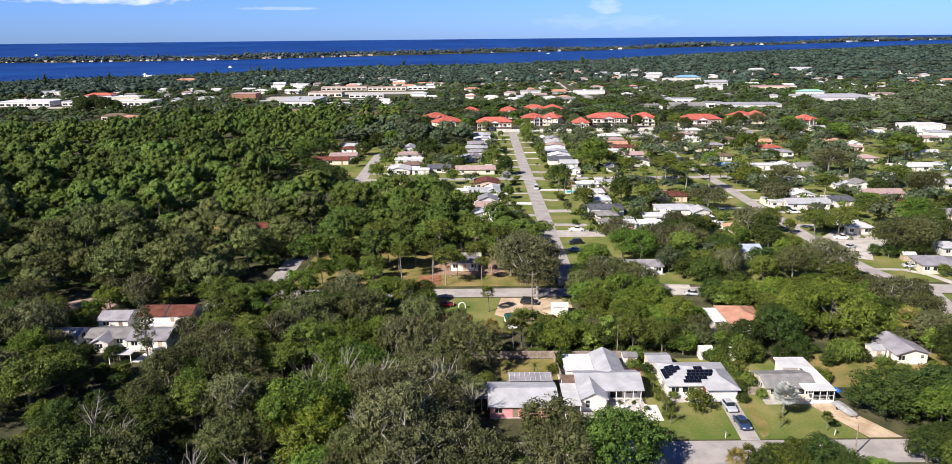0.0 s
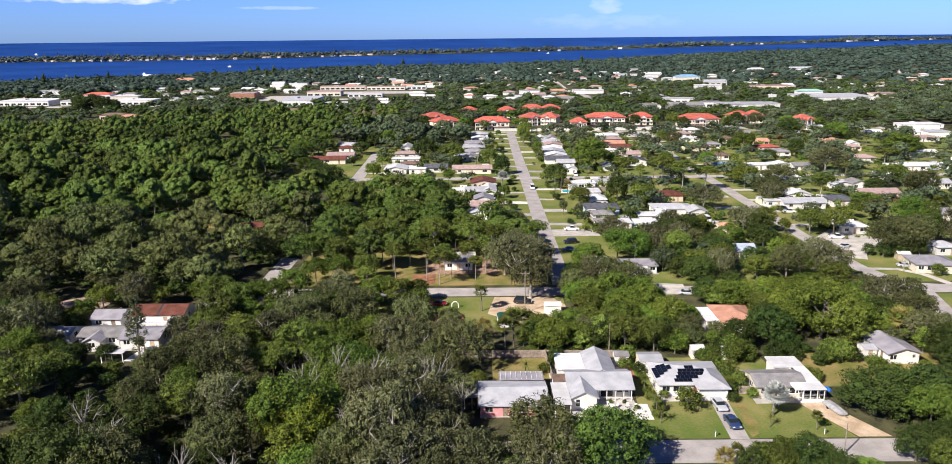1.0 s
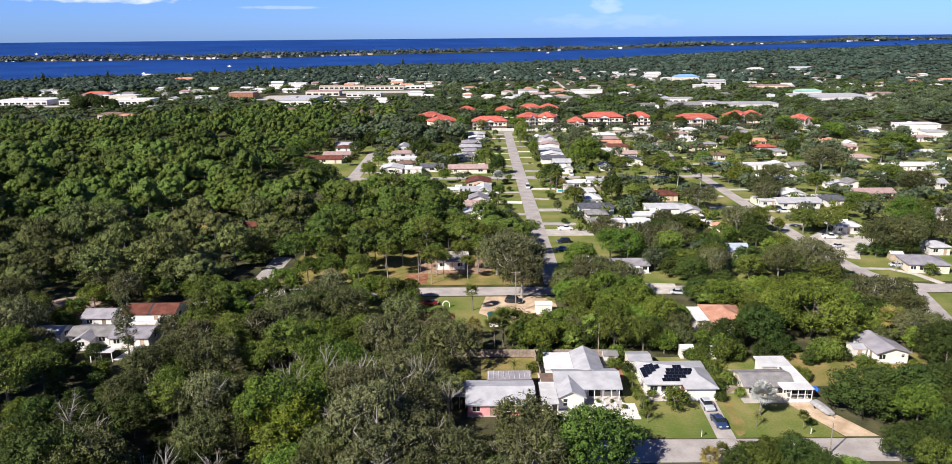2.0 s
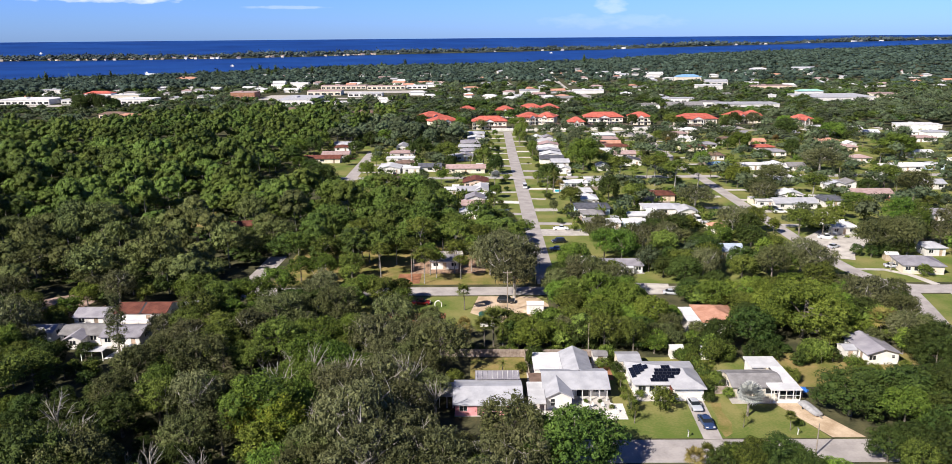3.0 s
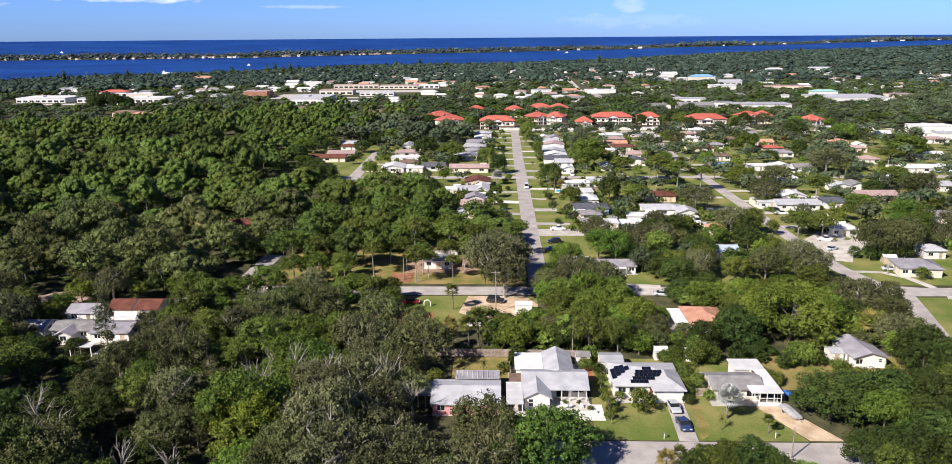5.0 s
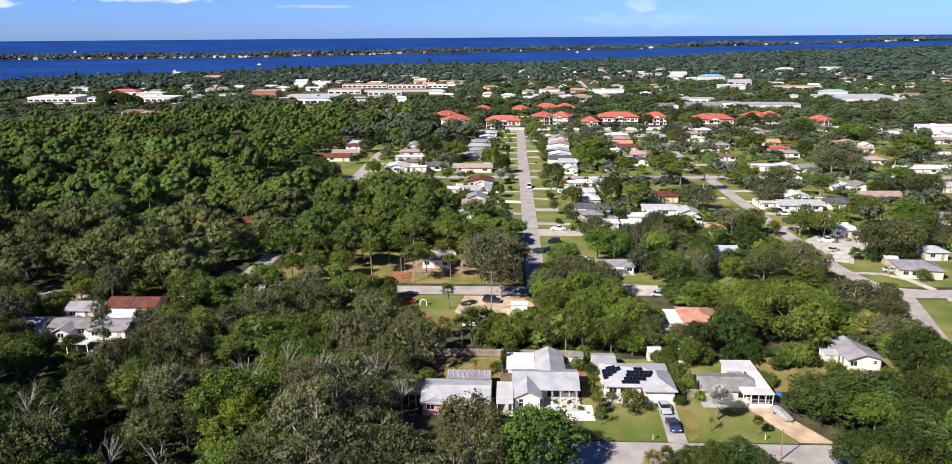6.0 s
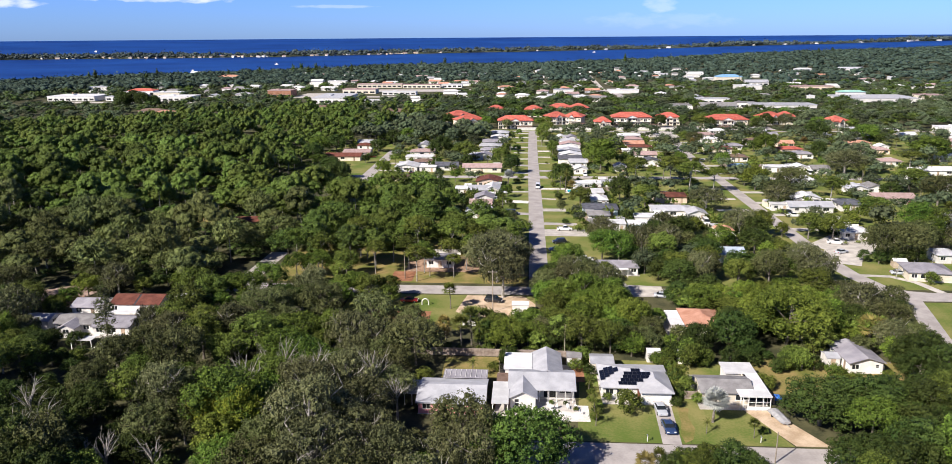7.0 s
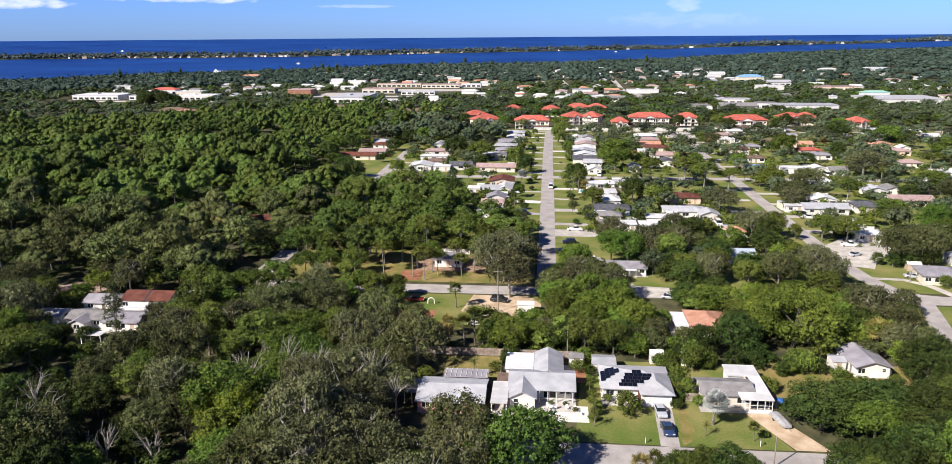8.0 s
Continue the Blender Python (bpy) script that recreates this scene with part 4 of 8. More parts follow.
for k, y in enumerate((262, 284, 305, 326, 372, 394, 416, 438, 460, 483, 505, 527)):
    drive(22.6, y - 4, 10.5 + 3.5 * (k % 2), y - 4 + (k % 3), 2.6 + 1.1 * (k % 3), mat=(CONCRETE, ASPHALT, SLAB_WHITE, CONCRETE)[k % 4])
    drive(28.0, y + 3, 40 - 3 * (k % 3), y + 2 + (k % 2), 2.4 + 1.2 * ((k + 1) % 3), mat=(ASPHALT, CONCRETE, CONCRETE, SLAB_WHITE)[k % 4])
    drive(108.5, y + 5, 96, y + 5, 3.6)
    drive(115, y - 2, 124, y - 2, 3.8)
    if 365 < y < 440:
        drive(-54, y + 2, -44, y + 2, 3.4)
drive(28.0, 252, 44, 252, 9.0, 0.092)
for a in ((21.5, 29.5, 196, 560), (109, 114.5, 196, 560), (-60.5, -53.5, 180, 222), (-60.5, -53.5, 345, 440), (-70, 200, 186, 194.5), (-70, 330, 353, 361), (-20, 120, 106, 114), (14, 130, 543, 552), (115, 145, 183, 232)):
    clear(*a)
for k in range(8):
    clear(104 + k * 3.4, 115 + k * 3.4, 138 + k * 6, 146 + k * 6)
for a in ((30.5, 67, 113, 147), (4.5, 17, 136, 148), (66, 76, 113, 136), (-2, 24, 174, 187), (76, 108, 134, 148), (-42, -26, 186, 196), (-12, 8, 196, 200), (28, 60, 352, 362), (-24, -2, 168, 180), (44, 58, 186, 206), (20, 35, 116, 126), (-92, -58, 139, 150), (-2, 17, 112, 121), (10.5, 22.5, 262, 545), (28, 40, 262, 545), (76, 100, 128, 141), (-21, 9, 160, 187), (24, 46, 247, 262), (97, 112, 262, 338), (14, 132, 524, 552), (107, 136, 166, 194), (101, 119, 194, 246), (45.5, 57, 167, 200), (28, 44, 206, 262), (9, 25, 159, 187)):
    clear(*a)

# ---- the nearest houses ----


def roof_part(ob, kind, mat, *a, **kw):
    bm = bmesh.new()
    {"gable": gable_roof, "hip": hip_roof, "shed": shed_roof}[kind](bm, *a, **kw)
    return part("roof", bm, mat, ob)


def flat_part(ob, mat, x0, x1, y0, y1, z, th=0.22, name="roof"):
    """A flat roof with a low kerb round its edge."""
    bm = bmesh.new()
    box(bm, x0, x1, y0, y1, z, z + th)
    box(bm, x0, x1, y0, y0 + 0.12, z + th, z + th + 0.06)
    box(bm, x0, x1, y1 - 0.12, y1, z + th, z + th + 0.06)
    return part(name, bm, mat, ob)


def posts(ob, xs, y, z0, z1, mat=TRIM, s=0.07):
    for x in xs:
        bm = bmesh.new()
        box(bm, x - s, x + s, y - s, y + s, z0, z1)
        box(bm, x - s * 1.5, x + s * 1.5, y - s * 1.5, y + s * 1.5, z0, z0 + 0.15)
        part("post", bm, mat, ob)


def slab(ob, x0, x1, y0, y1, mat=CONCRETE, z=0.08):
    bm = bmesh.new()
    box(bm, x0, x1, y0, y1, -0.1, z)
    part("base_slab", bm, mat, ob)


def small_shed(x, y, w, d, h, roof, wall, label):
    ob = thing("shed", pose(x, y, 0), label, "shed", "garden sheds")
    slab(ob, -w / 2 - 0.1, w / 2 + 0.1, -d / 2 - 0.1, d / 2 + 0.1, z=0.04)
    walls(ob, -w / 2, w / 2, -d / 2, d / 2, h, WALLS[wall], ("d" if w < 3.6 else "g", "", "", ""), th=0.1, gable="x", rise=0.5)
    roof_part(ob, "gable", ROOFS[roof], -w / 2, w / 2, -d / 2, d / 2, h, 0.5, over=0.15, th=0.08)
    clear(x - w / 2 - 1, x + w / 2 + 1, y - d / 2 - 2, y + d / 2 + 1)
    return ob


def pink_house():
    ob = thing("house", pose(0, 0, 0), "pink stucco house with a pale grey metal roof under oaks", "house", "nearest houses")
    slab(ob, 1.9, 14.1, 121.8, 132.1)
    walls(ob, 2.0, 14.0, 122.0, 131.4, 2.35, WALLS["pink"], ("wdWw", "w", "ww", "w"), gable="x", rise=1.15)
    roof_part(ob, "gable", ROOFS["pale"], 2.0, 14.0, 122.0, 131.4, 2.35, 1.15, over=0.45)
    flat_part(ob, ROOFS["lilac"], 5.6, 14.2, 131.2, 134.8, 2.75, 0.14, "porch_roof")
    posts(ob, (5.9, 8.6, 11.3, 13.9), 134.5, 0, 2.75)
    bm = bmesh.new()
    box(bm, -1.2, 1.7, 125.0, 130.8, 2.3, 2.42)
    part("carport_roof", bm, ROOFS["pale"], ob)
    posts(ob, (-1.0, 0.4, 1.5), 125.2, 0, 2.3)
    for k in range(9):
        bm = bmesh.new()
        x = 5.9 + k * 1.0
        box(bm, x, x + 0.06, 131.3, 134.7, 2.95, 2.99)
        part("roof_seam", bm, TRIM, ob)
    clear(-2, 15, 119, 136)


def white_house():
    ob = thing("house", pose(0, 0, 0), "white stucco house of several gabled wings with pale grey roofs", "house", "nearest houses")
    slab(ob, 16.0, 31.0, 124.0, 144.0)
    wh = WALLS["white"]
    walls(ob, 18.7, 30.6, 129.4, 135.8, 2.6, wh, (".WpW", "ww", "w", "w"))
    roof_part(ob, "gable", ROOFS["pale"], 18.7, 30.6, 127.7, 135.8, 2.6, 1.4, over=0.45)
    for a in (18.75, 30.4):
        bm = bmesh.new()
        hull(bm, [(a, 127.8, 2.6), (a, 135.7, 2.6), (a, 131.75, 3.95), (a + 0.15, 127.8, 2.6), (a + 0.15, 135.7, 2.6), (a + 0.15, 131.75, 3.95)], [(0, 1, 2), (3, 5, 4), (0, 3, 4, 1), (1, 4, 5, 2), (2, 5, 3, 0)])
        part("gable_end", bm, wh, ob)
    walls(ob, 18.8, 23.4, 124.3, 129.4, 2.55, wh, ("t.", "w", "", "w"), gable="y", rise=1.15)
    roof_part(ob, "gable", ROOFS["pale"], 18.8, 23.4, 124.3, 131.6, 2.55, 1.15, over=0.4, axis="y")
    walls(ob, 23.1, 28.5, 135.4, 144.0, 2.6, wh, ("", "ww", "w", "w"), gable="y", rise=1.25)
    roof_part(ob, "gable", ROOFS["pale"], 23.1, 28.5, 133.4, 144.0, 2.6, 1.25, over=0.4, axis="y")
    flat_part(ob, ROOFS["white"], 17.2, 22.9, 135.9, 143.6, 2.55)
    walls(ob, 17.5, 22.7, 136.2, 143.3, 2.55, wh, ("", "", "w", "p"))
    flat_part(ob, ROOFS["white"], 15.4, 18.5, 121.6, 130.2, 2.5, 0.18, "carport_roof")
    posts(ob, (15.6, 18.3), 121.9, 0, 2.5)
    posts(ob, (15.6,), 125.9, 0, 2.5)
    posts(ob, (15.6,), 129.9, 0, 2.5)
    flat_part(ob, ROOFS["brown"], 16.0, 18.6, 130.4, 134.2, 2.45, 0.14, "porch_roof")
    posts(ob, (16.2,), 133.9, 0, 2.45)
    # front porch under the long eave
    posts(ob, (24.2, 25.8, 27.4, 29.0, 30.45), 127.6, 0.0, 2.5)
    bm = bmesh.new()
    for k in range(4):
        box(bm, 24.3 + 1.6 * k, 25.7 + 1.6 * k, 127.57, 127.63, 0.75, 0.82)
    part("rail", bm, TRIM, ob)
    clear(14, 33, 118, 146)


def solar_house():
    ob = thing("house", pose(0, 0, 0), "white stucco house with a hipped pale roof and garage", "house", "nearest houses")
    slab(ob, 35.9, 48.9, 127.3, 139.4)
    wh = WALLS["white"]
    walls(ob, 36.2, 48.6, 129.5, 139.0, 2.5, wh, ("wW.d.", "w", "ww", "s"))
    walls(ob, 43.2, 48.6, 127.6, 129.5, 2.5, wh, ("G", "", "", ""))
    roof_part(ob, "hip", ROOFS["offwhite"], 36.2, 48.6, 129.5, 139.0, 2.5, 1.65, over=0.5)
    roof_part(ob, "hip", ROOFS["offwhite"], 43.2, 48.6, 127.6, 136.0, 2.5, 1.5, over=0.5)
    bm = bmesh.new()
    box(bm, 42.6, 43.1, 129.0, 129.4, 0, 2.45)
    part("pillar", bm, ROOFS["rust"], ob)
    clear(34, 50, 126, 141)
    # panels on the front slope, in stepped rows
    s = math.atan2(1.65, 5.25)
    for row, (a, n) in enumerate(((0.0, 4), (0.6, 5), (1.2, 6), (1.5, 6), (3.2, 2))):
        for k in range(n):
            solar_panel(39.5 + k * 0.84 + a * 0.84, 130.1 + row * 0.86, 2.5 + (130.1 + row * 0.86 - 129.0) * math.tan(s) + 0.21, math.degrees(s), 0)
    for row, n in ((0, 5), (1, 5), (2, 4), (3, 2)):
        for k in range(n):
            solar_panel(36.35 + row * 0.86, 132.0 + k * 0.84 + row * 0.7, 2.5 + (36.35 + row * 0.86 - 35.7) * math.tan(s) + 0.21, math.degrees(s), -90)


PANEL = []


def solar_panel(x, y, z, tilt, turn):
    if not PANEL:
        bm = bmesh.new()
        box(bm, -0.41, 0.41, -0.44, 0.44, 0, 0.035)
        fr = from_bm("frame", bm, FRAME_DARK)
        bm = bmesh.new()
        box(bm, -0.39, 0.39, -0.42, 0.42, 0.03, 0.042)
        PANEL.extend((fr, from_bm("cell_sheet", bm, CELL)))
    ob = thing("solar_panel", pose(x, y, z, 0, 0, turn) @ pose(0, 0, 0, tilt), "black solar panel in a thin dark frame on the roof", "solar panel", "roof solar panels")
    part("frame", PANEL[0], None, ob)
    part("cell_sheet", PANEL[1], None, ob)


def porch_house():
    ob = thing("house", pose(0, 0, 0), "cream house with a grey shingle roof and white flat-roofed screened porch", "house", "nearest houses")
    slab(ob, 53.6, 66.4, 126.2, 140.6)
    walls(ob, 54.4, 63.0, 128.3, 135.0, 2.55, WALLS["cream"], ("w.W", "", "w", "w"), gable="x", rise=0.95)
    roof_part(ob, "gable", ROOFS["grey"], 54.4, 63.4, 128.3, 135.0, 2.55, 0.95, over=0.45)
    flat_part(ob, ROOFS["white"], 60.3, 66.4, 135.9, 140.8, 2.7)
    flat_part(ob, ROOFS["white"], 64.0, 66.4, 129.0, 135.8, 2.72)
    flat_part(ob, ROOFS["white"], 60.6, 66.4, 126.1, 128.9, 2.70)
    walls(ob, 63.4, 66.0, 130.2, 140.4, 2.68, WALLS["cream"], ("", "wpw", "w", ""))
    walls(ob, 60.6, 63.3, 136.2, 140.3, 2.62, WALLS["white"], ("", "", "w", ""))
    # screened porch: posts, kick boards, door and dark screens
    posts(ob, (60.8, 61.3, 62.3, 63.6, 64.9, 66.2), 126.4, 0, 2.7, s=0.06)
    posts(ob, (66.2,), 128.2, 0, 2.7, s=0.06)
    bm = bmesh.new()
    for a, b in ((62.4, 63.5), (63.7, 64.8), (65.0, 66.1)):
        box(bm, a, b, 126.38, 126.42, 0.1, 0.75)
        box(bm, a, b, 126.37, 126.43, 1.55, 1.62)
    part("kick_board", bm, TRIM, ob)
    bm = bmesh.new()
    box(bm, 61.4, 62.2, 126.36, 126.42, 0.05, 0.3)
    box(bm, 61.4, 61.5, 126.36, 126.42, 0.3, 2.1)
    box(bm, 62.1, 62.2, 126.36, 126.42, 0.3, 2.1)
    box(bm, 61.5, 62.1, 126.36, 126.42, 1.0, 1.12)
    box(bm, 61.5, 62.1, 126.36, 126.42, 2.0, 2.1)
    part("screen_door", bm, TRIM, ob)
    bm = bmesh.new()
    box(bm, 60.9, 65.9, 130.05, 130.1, 0.1, 2.6)
    part("back_wall", bm, MESH_DARK, ob)
    clear(52, 68, 125, 142)


def grey_house():
    house(90.0, 147.6, 6.6, 9.2, 3, "gable", "lilac", "white", h=2.5, rise=1.0, south="w.s", east="ww", west="wd", group="nearest houses", note=" beside a lawn")
    ob = thing("air_conditioner", pose(94.3, 145.4, 0, 0, 0, 3), "white air conditioning unit beside the house wall", "air conditioner")
    bm = bmesh.new()
    box(bm, -0.45, 0.45, -0.45, 0.45, 0, 0.85)
    part("casing", bm, TRIM, ob)
    bm = bmesh.new()
    tube(bm, [(0, 0, 0.85), (0, 0, 0.89)], [0.36, 0.34], 12)
    part("fan_grille", bm, METAL, ob)
    small_shed(84.9, 147.6, 2.6, 3.4, 2.0, "pale", "white", "low white lean-to beside the grey-roofed house")


def red_house():
    ob = thing("house", pose(0, 0, 0), "white house with a rust-red metal roof among the oaks", "house", "nearest houses")
    slab(ob, -91, -67, 165, 177)
    walls(ob, -82, -69.6, 168.4, 176.0, 2.6, WALLS["white"], ("w.W.d.w", "w", "www", "w"), gable="x", rise=1.25)
    roof_part(ob, "gable", ROOFS["rust"], -82, -76.3, 168.4, 176.0, 2.6, 1.25, over=0.3)
    roof_part(ob, "gable", ROOFS["rust"], -75.2, -69.6, 168.4, 176.0, 2.6, 1.25, over=0.3)
    roof_part(ob, "gable", FRAME_DARK, -76.0, -75.5, 168.4, 176.0, 2.58, 1.23, over=0.3)
    walls(ob, -91, -84, 166.5, 173, 2.4, WALLS["white"], ("wd", "", "w", "w"), gable="x", rise=1.1)
    roof_part(ob, "gable", ROOFS["lilac"], -91, -84, 166.5, 173, 2.4, 1.1, over=0.4)
    flat_part(ob, ROOFS["pale"], -68.6, -64.4, 173, 177.0, 2.4, 0.12, "carport_roof")
    posts(ob, (-68.4, -64.6), 173.3, 0, 2.4)
    posts(ob, (-68.4, -64.6), 176.7, 0, 2.4)
    clear(-93, -60, 160, 178)


def shaded_house():
    ob = thing("house", pose(0, 0, 0), "white house with lilac-grey roofs, a white rear canopy and porch", "house", "nearest houses")
    slab(ob, -89, -68.6, 153, 163.4)
    walls(ob, -78.4, -69.8, 154.2, 161.4, 2.4, WALLS["white"], ("wWd", "w", "ww", "w"), gable="x", rise=1.05)
    roof_part(ob, "gable", ROOFS["lilac"], -78.4, -69.8, 154.2, 161.4, 2.4, 1.05, over=0.4)
    flat_part(ob, ROOFS["white"], -79.0, -68.8, 161.6, 163.2, 2.9, 0.14, "canopy")
    posts(ob, (-78.6, -73.9, -69.2), 163.0, 0, 2.9)
    walls(ob, -88.4, -79.4, 155.6, 162.0, 2.4, WALLS["white"], ("w.w", "", "w", "w"), gable="x", rise=1.0)
    roof_part(ob, "gable", ROOFS["grey"], -88.4, -79.4, 155.6, 162.0, 2.4, 1.0, over=0.4)
    walls(ob, -86.0, -82.2, 152.8, 155.6, 2.3, WALLS["white"], ("w", "", "", ""), gable="y", rise=0.9)
    roof_part(ob, "gable", ROOFS["lilac"], -86.0, -82.2, 152.8, 157.0, 2.3, 0.9, over=0.35, axis="y")
    flat_part(ob, ROOFS["white"], -79.2, -74.2, 146.4, 148.8, 2.2, 0.14, "porch_roof")
    posts(ob, (-79.0, -76.7, -74.4), 146.6, 0, 2.2)
    walls(ob, -97, -91, 157.0, 162, 2.3, WALLS["white"], ("w", "w", "", ""), gable="x", rise=0.8)
    roof_part(ob, "gable", ROOFS["pale"], -97, -91, 157.0, 162, 2.3, 0.8, over=0.3)
    clear(-98, -67, 146, 165)


def orange_house():
    ob = thing("house", pose(0, 0, 0), "white house with an orange tile roof hemmed in by trees", "house", "nearest houses")
    slab(ob, 54, 68, 160, 173)
    walls(ob, 58.3, 66.6, 161.0, 171.8, 2.5, WALLS["white"], ("w.w", "w", "w", "w"))
    roof_part(ob, "hip", ROOFS["orange"], 58.3, 66.6, 161.0, 171.8, 2.5, 1.5, over=0.5)
    flat_part(ob, ROOFS["white"], 54.6, 57.7, 161.5, 170.5, 2.45, 0.15, "porch_roof")
    posts(ob, (54.8, 56.2, 57.5), 161.8, 0, 2.45)
    clear(53, 67, 156, 173)


def long_grey_house():
    ob = thing("house", pose(0, 0, 0), "low white house with a long dark grey roof", "house", "nearest houses")
    slab(ob, 41.4, 54, 204.4, 213)
    walls(ob, 42.0, 53.4, 205.2, 211.6, 2.4, WALLS["white"], ("WdwWw", "w", "w", "w"), gable="x", rise=1.1)
    roof_part(ob, "gable", ROOFS["lilac"], 42.0, 53.4, 205.2, 211.6, 2.4, 1.1, over=0.4)
    flat_part(ob, ROOFS["white"], 46.4, 50.6, 203.2, 204.7, 2.2, 0.1, "porch_roof")
    posts(ob, (46.6, 48.5, 50.4), 203.4, 0, 2.2)
    clear(36, 55, 198, 213)


pink_house()
white_house()
solar_house()
porch_house()
grey_house()
red_house()
shaded_house()
orange_house()
long_grey_house()
small_shed(37.1, 142.4, 4.6, 4.6, 2.35, "pale", "cream", "cream shed with a pale metal roof behind the house")
small_shed(31.6, 144.6, 2.9, 2.9, 2.2, "grey", "white", "small white shed with a grey roof by the fence")
small_shed(20.2, 174.6, 4.0, 2.8, 2.3, "white", "white", "white shed with a white roof beside the yard")
small_shed(48.6, 170.0, 3.6, 4.5, 2.3, "white", "white", "white carport roof hidden among trees")
small_shed(48.4, 147.5, 2.6, 2.4, 2.2, "white", "white", "small white garden shed among shrubs")
small_shed(55.0, 147.0, 3.0, 2.4, 2.1, "pale", "white", "white garden shed with a pale roof")
small_shed(38.8, 211.0, 3.4, 3.0, 2.7, "white", "white", "tall white storage shed on the lawn")

# ---- houses of the streets beyond ----
# west side of the long street
for x, y, w, d, form, roof, wall, ridge in (
    (3.6, 275.5, 9.5, 6.5, "gable", "pale", "white", "y"),
    (3.6, 288.5, 8.4, 8.0, "gable", "pinkish", "white", "x"),
    (4.2, 300.8, 7.4, 7.5, "gable", "lilac", "white", "y"),
    (1.4, 317.0, 9.5, 8.0, "gable", "pale", "white", "x"),
    (6.6, 319.5, 6.0, 11.0, "gable", "white", "white", "y"),
    (4.3, 337.6, 11.0, 11.0, "gable", "rust", "peach", "y"),
    (-0.9, 373.6, 19.4, 8.4, "gable", "pinkish", "cream", "x"),
    (-2.2, 412.5, 8.4, 8.0, "gable", "lilac", "white", "y"),
    (-9.0, 414.0, 4.5, 6.0, "flat", "white", "white", ""),
    (0.4, 431.5, 11.0, 8.0, "hip", "lilac", "white", ""),
    (-0.4, 448.5, 12.8, 9.5, "hip", "offwhite", "white", ""),
    (0.2, 466.5, 12.0, 10.0, "gable", "lilac", "white", "x"),
):
    house(x, y, w, d, 0, form, roof, wall, south="wdW" if w > 8 else "wd", ridge=ridge)
for x, y, w, d, form, roof, wall, ridge in (
    (3.5, 487.5, 10.5, 10.0, "gable", "white", "white", "y"),
    (3.0, 512.0, 12.0, 11.0, "hip", "pale", "white", ""),
    (-6.5, 318.0, 5.5, 6.0, "flat", "white", "white", ""),
    # east side of the long street, gable ends to the south
    (43.4, 487.0, 6.4, 10.0, "gable", "white", "white", "y"),
    (50.2, 487.5, 6.4, 10.0, "gable", "lilac", "white", "y"),
    (47.7, 471.0, 12.4, 10.0, "hip", "offwhite", "white", ""),
    (47.7, 455.5, 12.2, 9.5, "gable", "pinkish", "white", "y"),
    (45.7, 442.0, 11.5, 8.0, "hip", "white", "white", ""),
    (45.6, 428.5, 12.7, 9.5, "gable", "pale", "white", "y"),
    (45.6, 414.5, 12.0, 8.5, "gable", "white", "white", "y"),
):
    house(x, y, w, d, 0, form, roof, wall, south="GWd" if w > 10 else "wd", ridge=ridge)
for x, y, w, d, form, roof, wall, ridge in (
    (44.9, 401.5, 12.5, 9.0, "gable", "dark", "white", "x"),
    (48.3, 389.5, 9.0, 7.5, "gable", "pale", "white", "x"),
    (48.2, 369.0, 6.2, 7.0, "gable", "white", "white", "y"),
    (48.6, 332.0, 12.2, 6.6, "flat", "white", "white", ""),
    (59.0, 336.0, 7.0, 6.0, "flat", "pale", "white", ""),
    (51.6, 313.0, 4.6, 8.5, "flat", "white", "white", ""),
    (50.9, 298.5, 6.0, 8.0, "hip", "white", "white", ""),
    (49.8, 282.5, 12.7, 9.0, "hip", "dark", "blue", ""),
    (48.2, 271.0, 7.6, 6.5, "hip", "grey", "white", ""),
    (47.4, 258.6, 7.0, 7.0, "hip", "grey", "white", ""),
    (53.6, 258.0, 5.2, 6.0, "flat", "white", "white", ""),
):
    house(x, y, w, d, 0, form, roof, wall, south="GWd" if w > 10 else "wd", ridge=ridge)
# rows either side of the eastern street
for x, y, w, d, form, roof, wall, ridge in (
    (61.5, 257.5, 8.0, 6.0, "flat", "white", "blue", ""),
    (67.0, 268.5, 12.0, 6.0, "flat", "white", "white", ""),
    (76.7, 281.0, 14.9, 9.0, "hip", "pale", "white", ""),
    (84.6, 275.0, 7.0, 7.0, "gable", "offwhite", "white", "y"),
    (80.5, 305.5, 12.8, 8.5, "hip", "rust", "peach", ""),
    (68.7, 377.0, 5.6, 6.0, "gable", "pale", "white", "y"),
    (86.6, 393.5, 9.5, 9.0, "gable", "dark", "white", "y"),
    (87.1, 416.5, 11.7, 8.5, "gable", "pinkish", "white", "x"),
    (88.3, 445.0, 13.1, 8.0, "hip", "rust", "cream", ""),
    (86.4, 460.0, 12.3, 8.5, "gable", "orange", "white", "x"),
    (80.0, 432.0, 7.0, 6.0, "flat", "white", "white", ""),
):
    house(x, y, w, d, 0, form, roof, wall, south="GWd" if w > 10 else "wd", ridge=ridge)
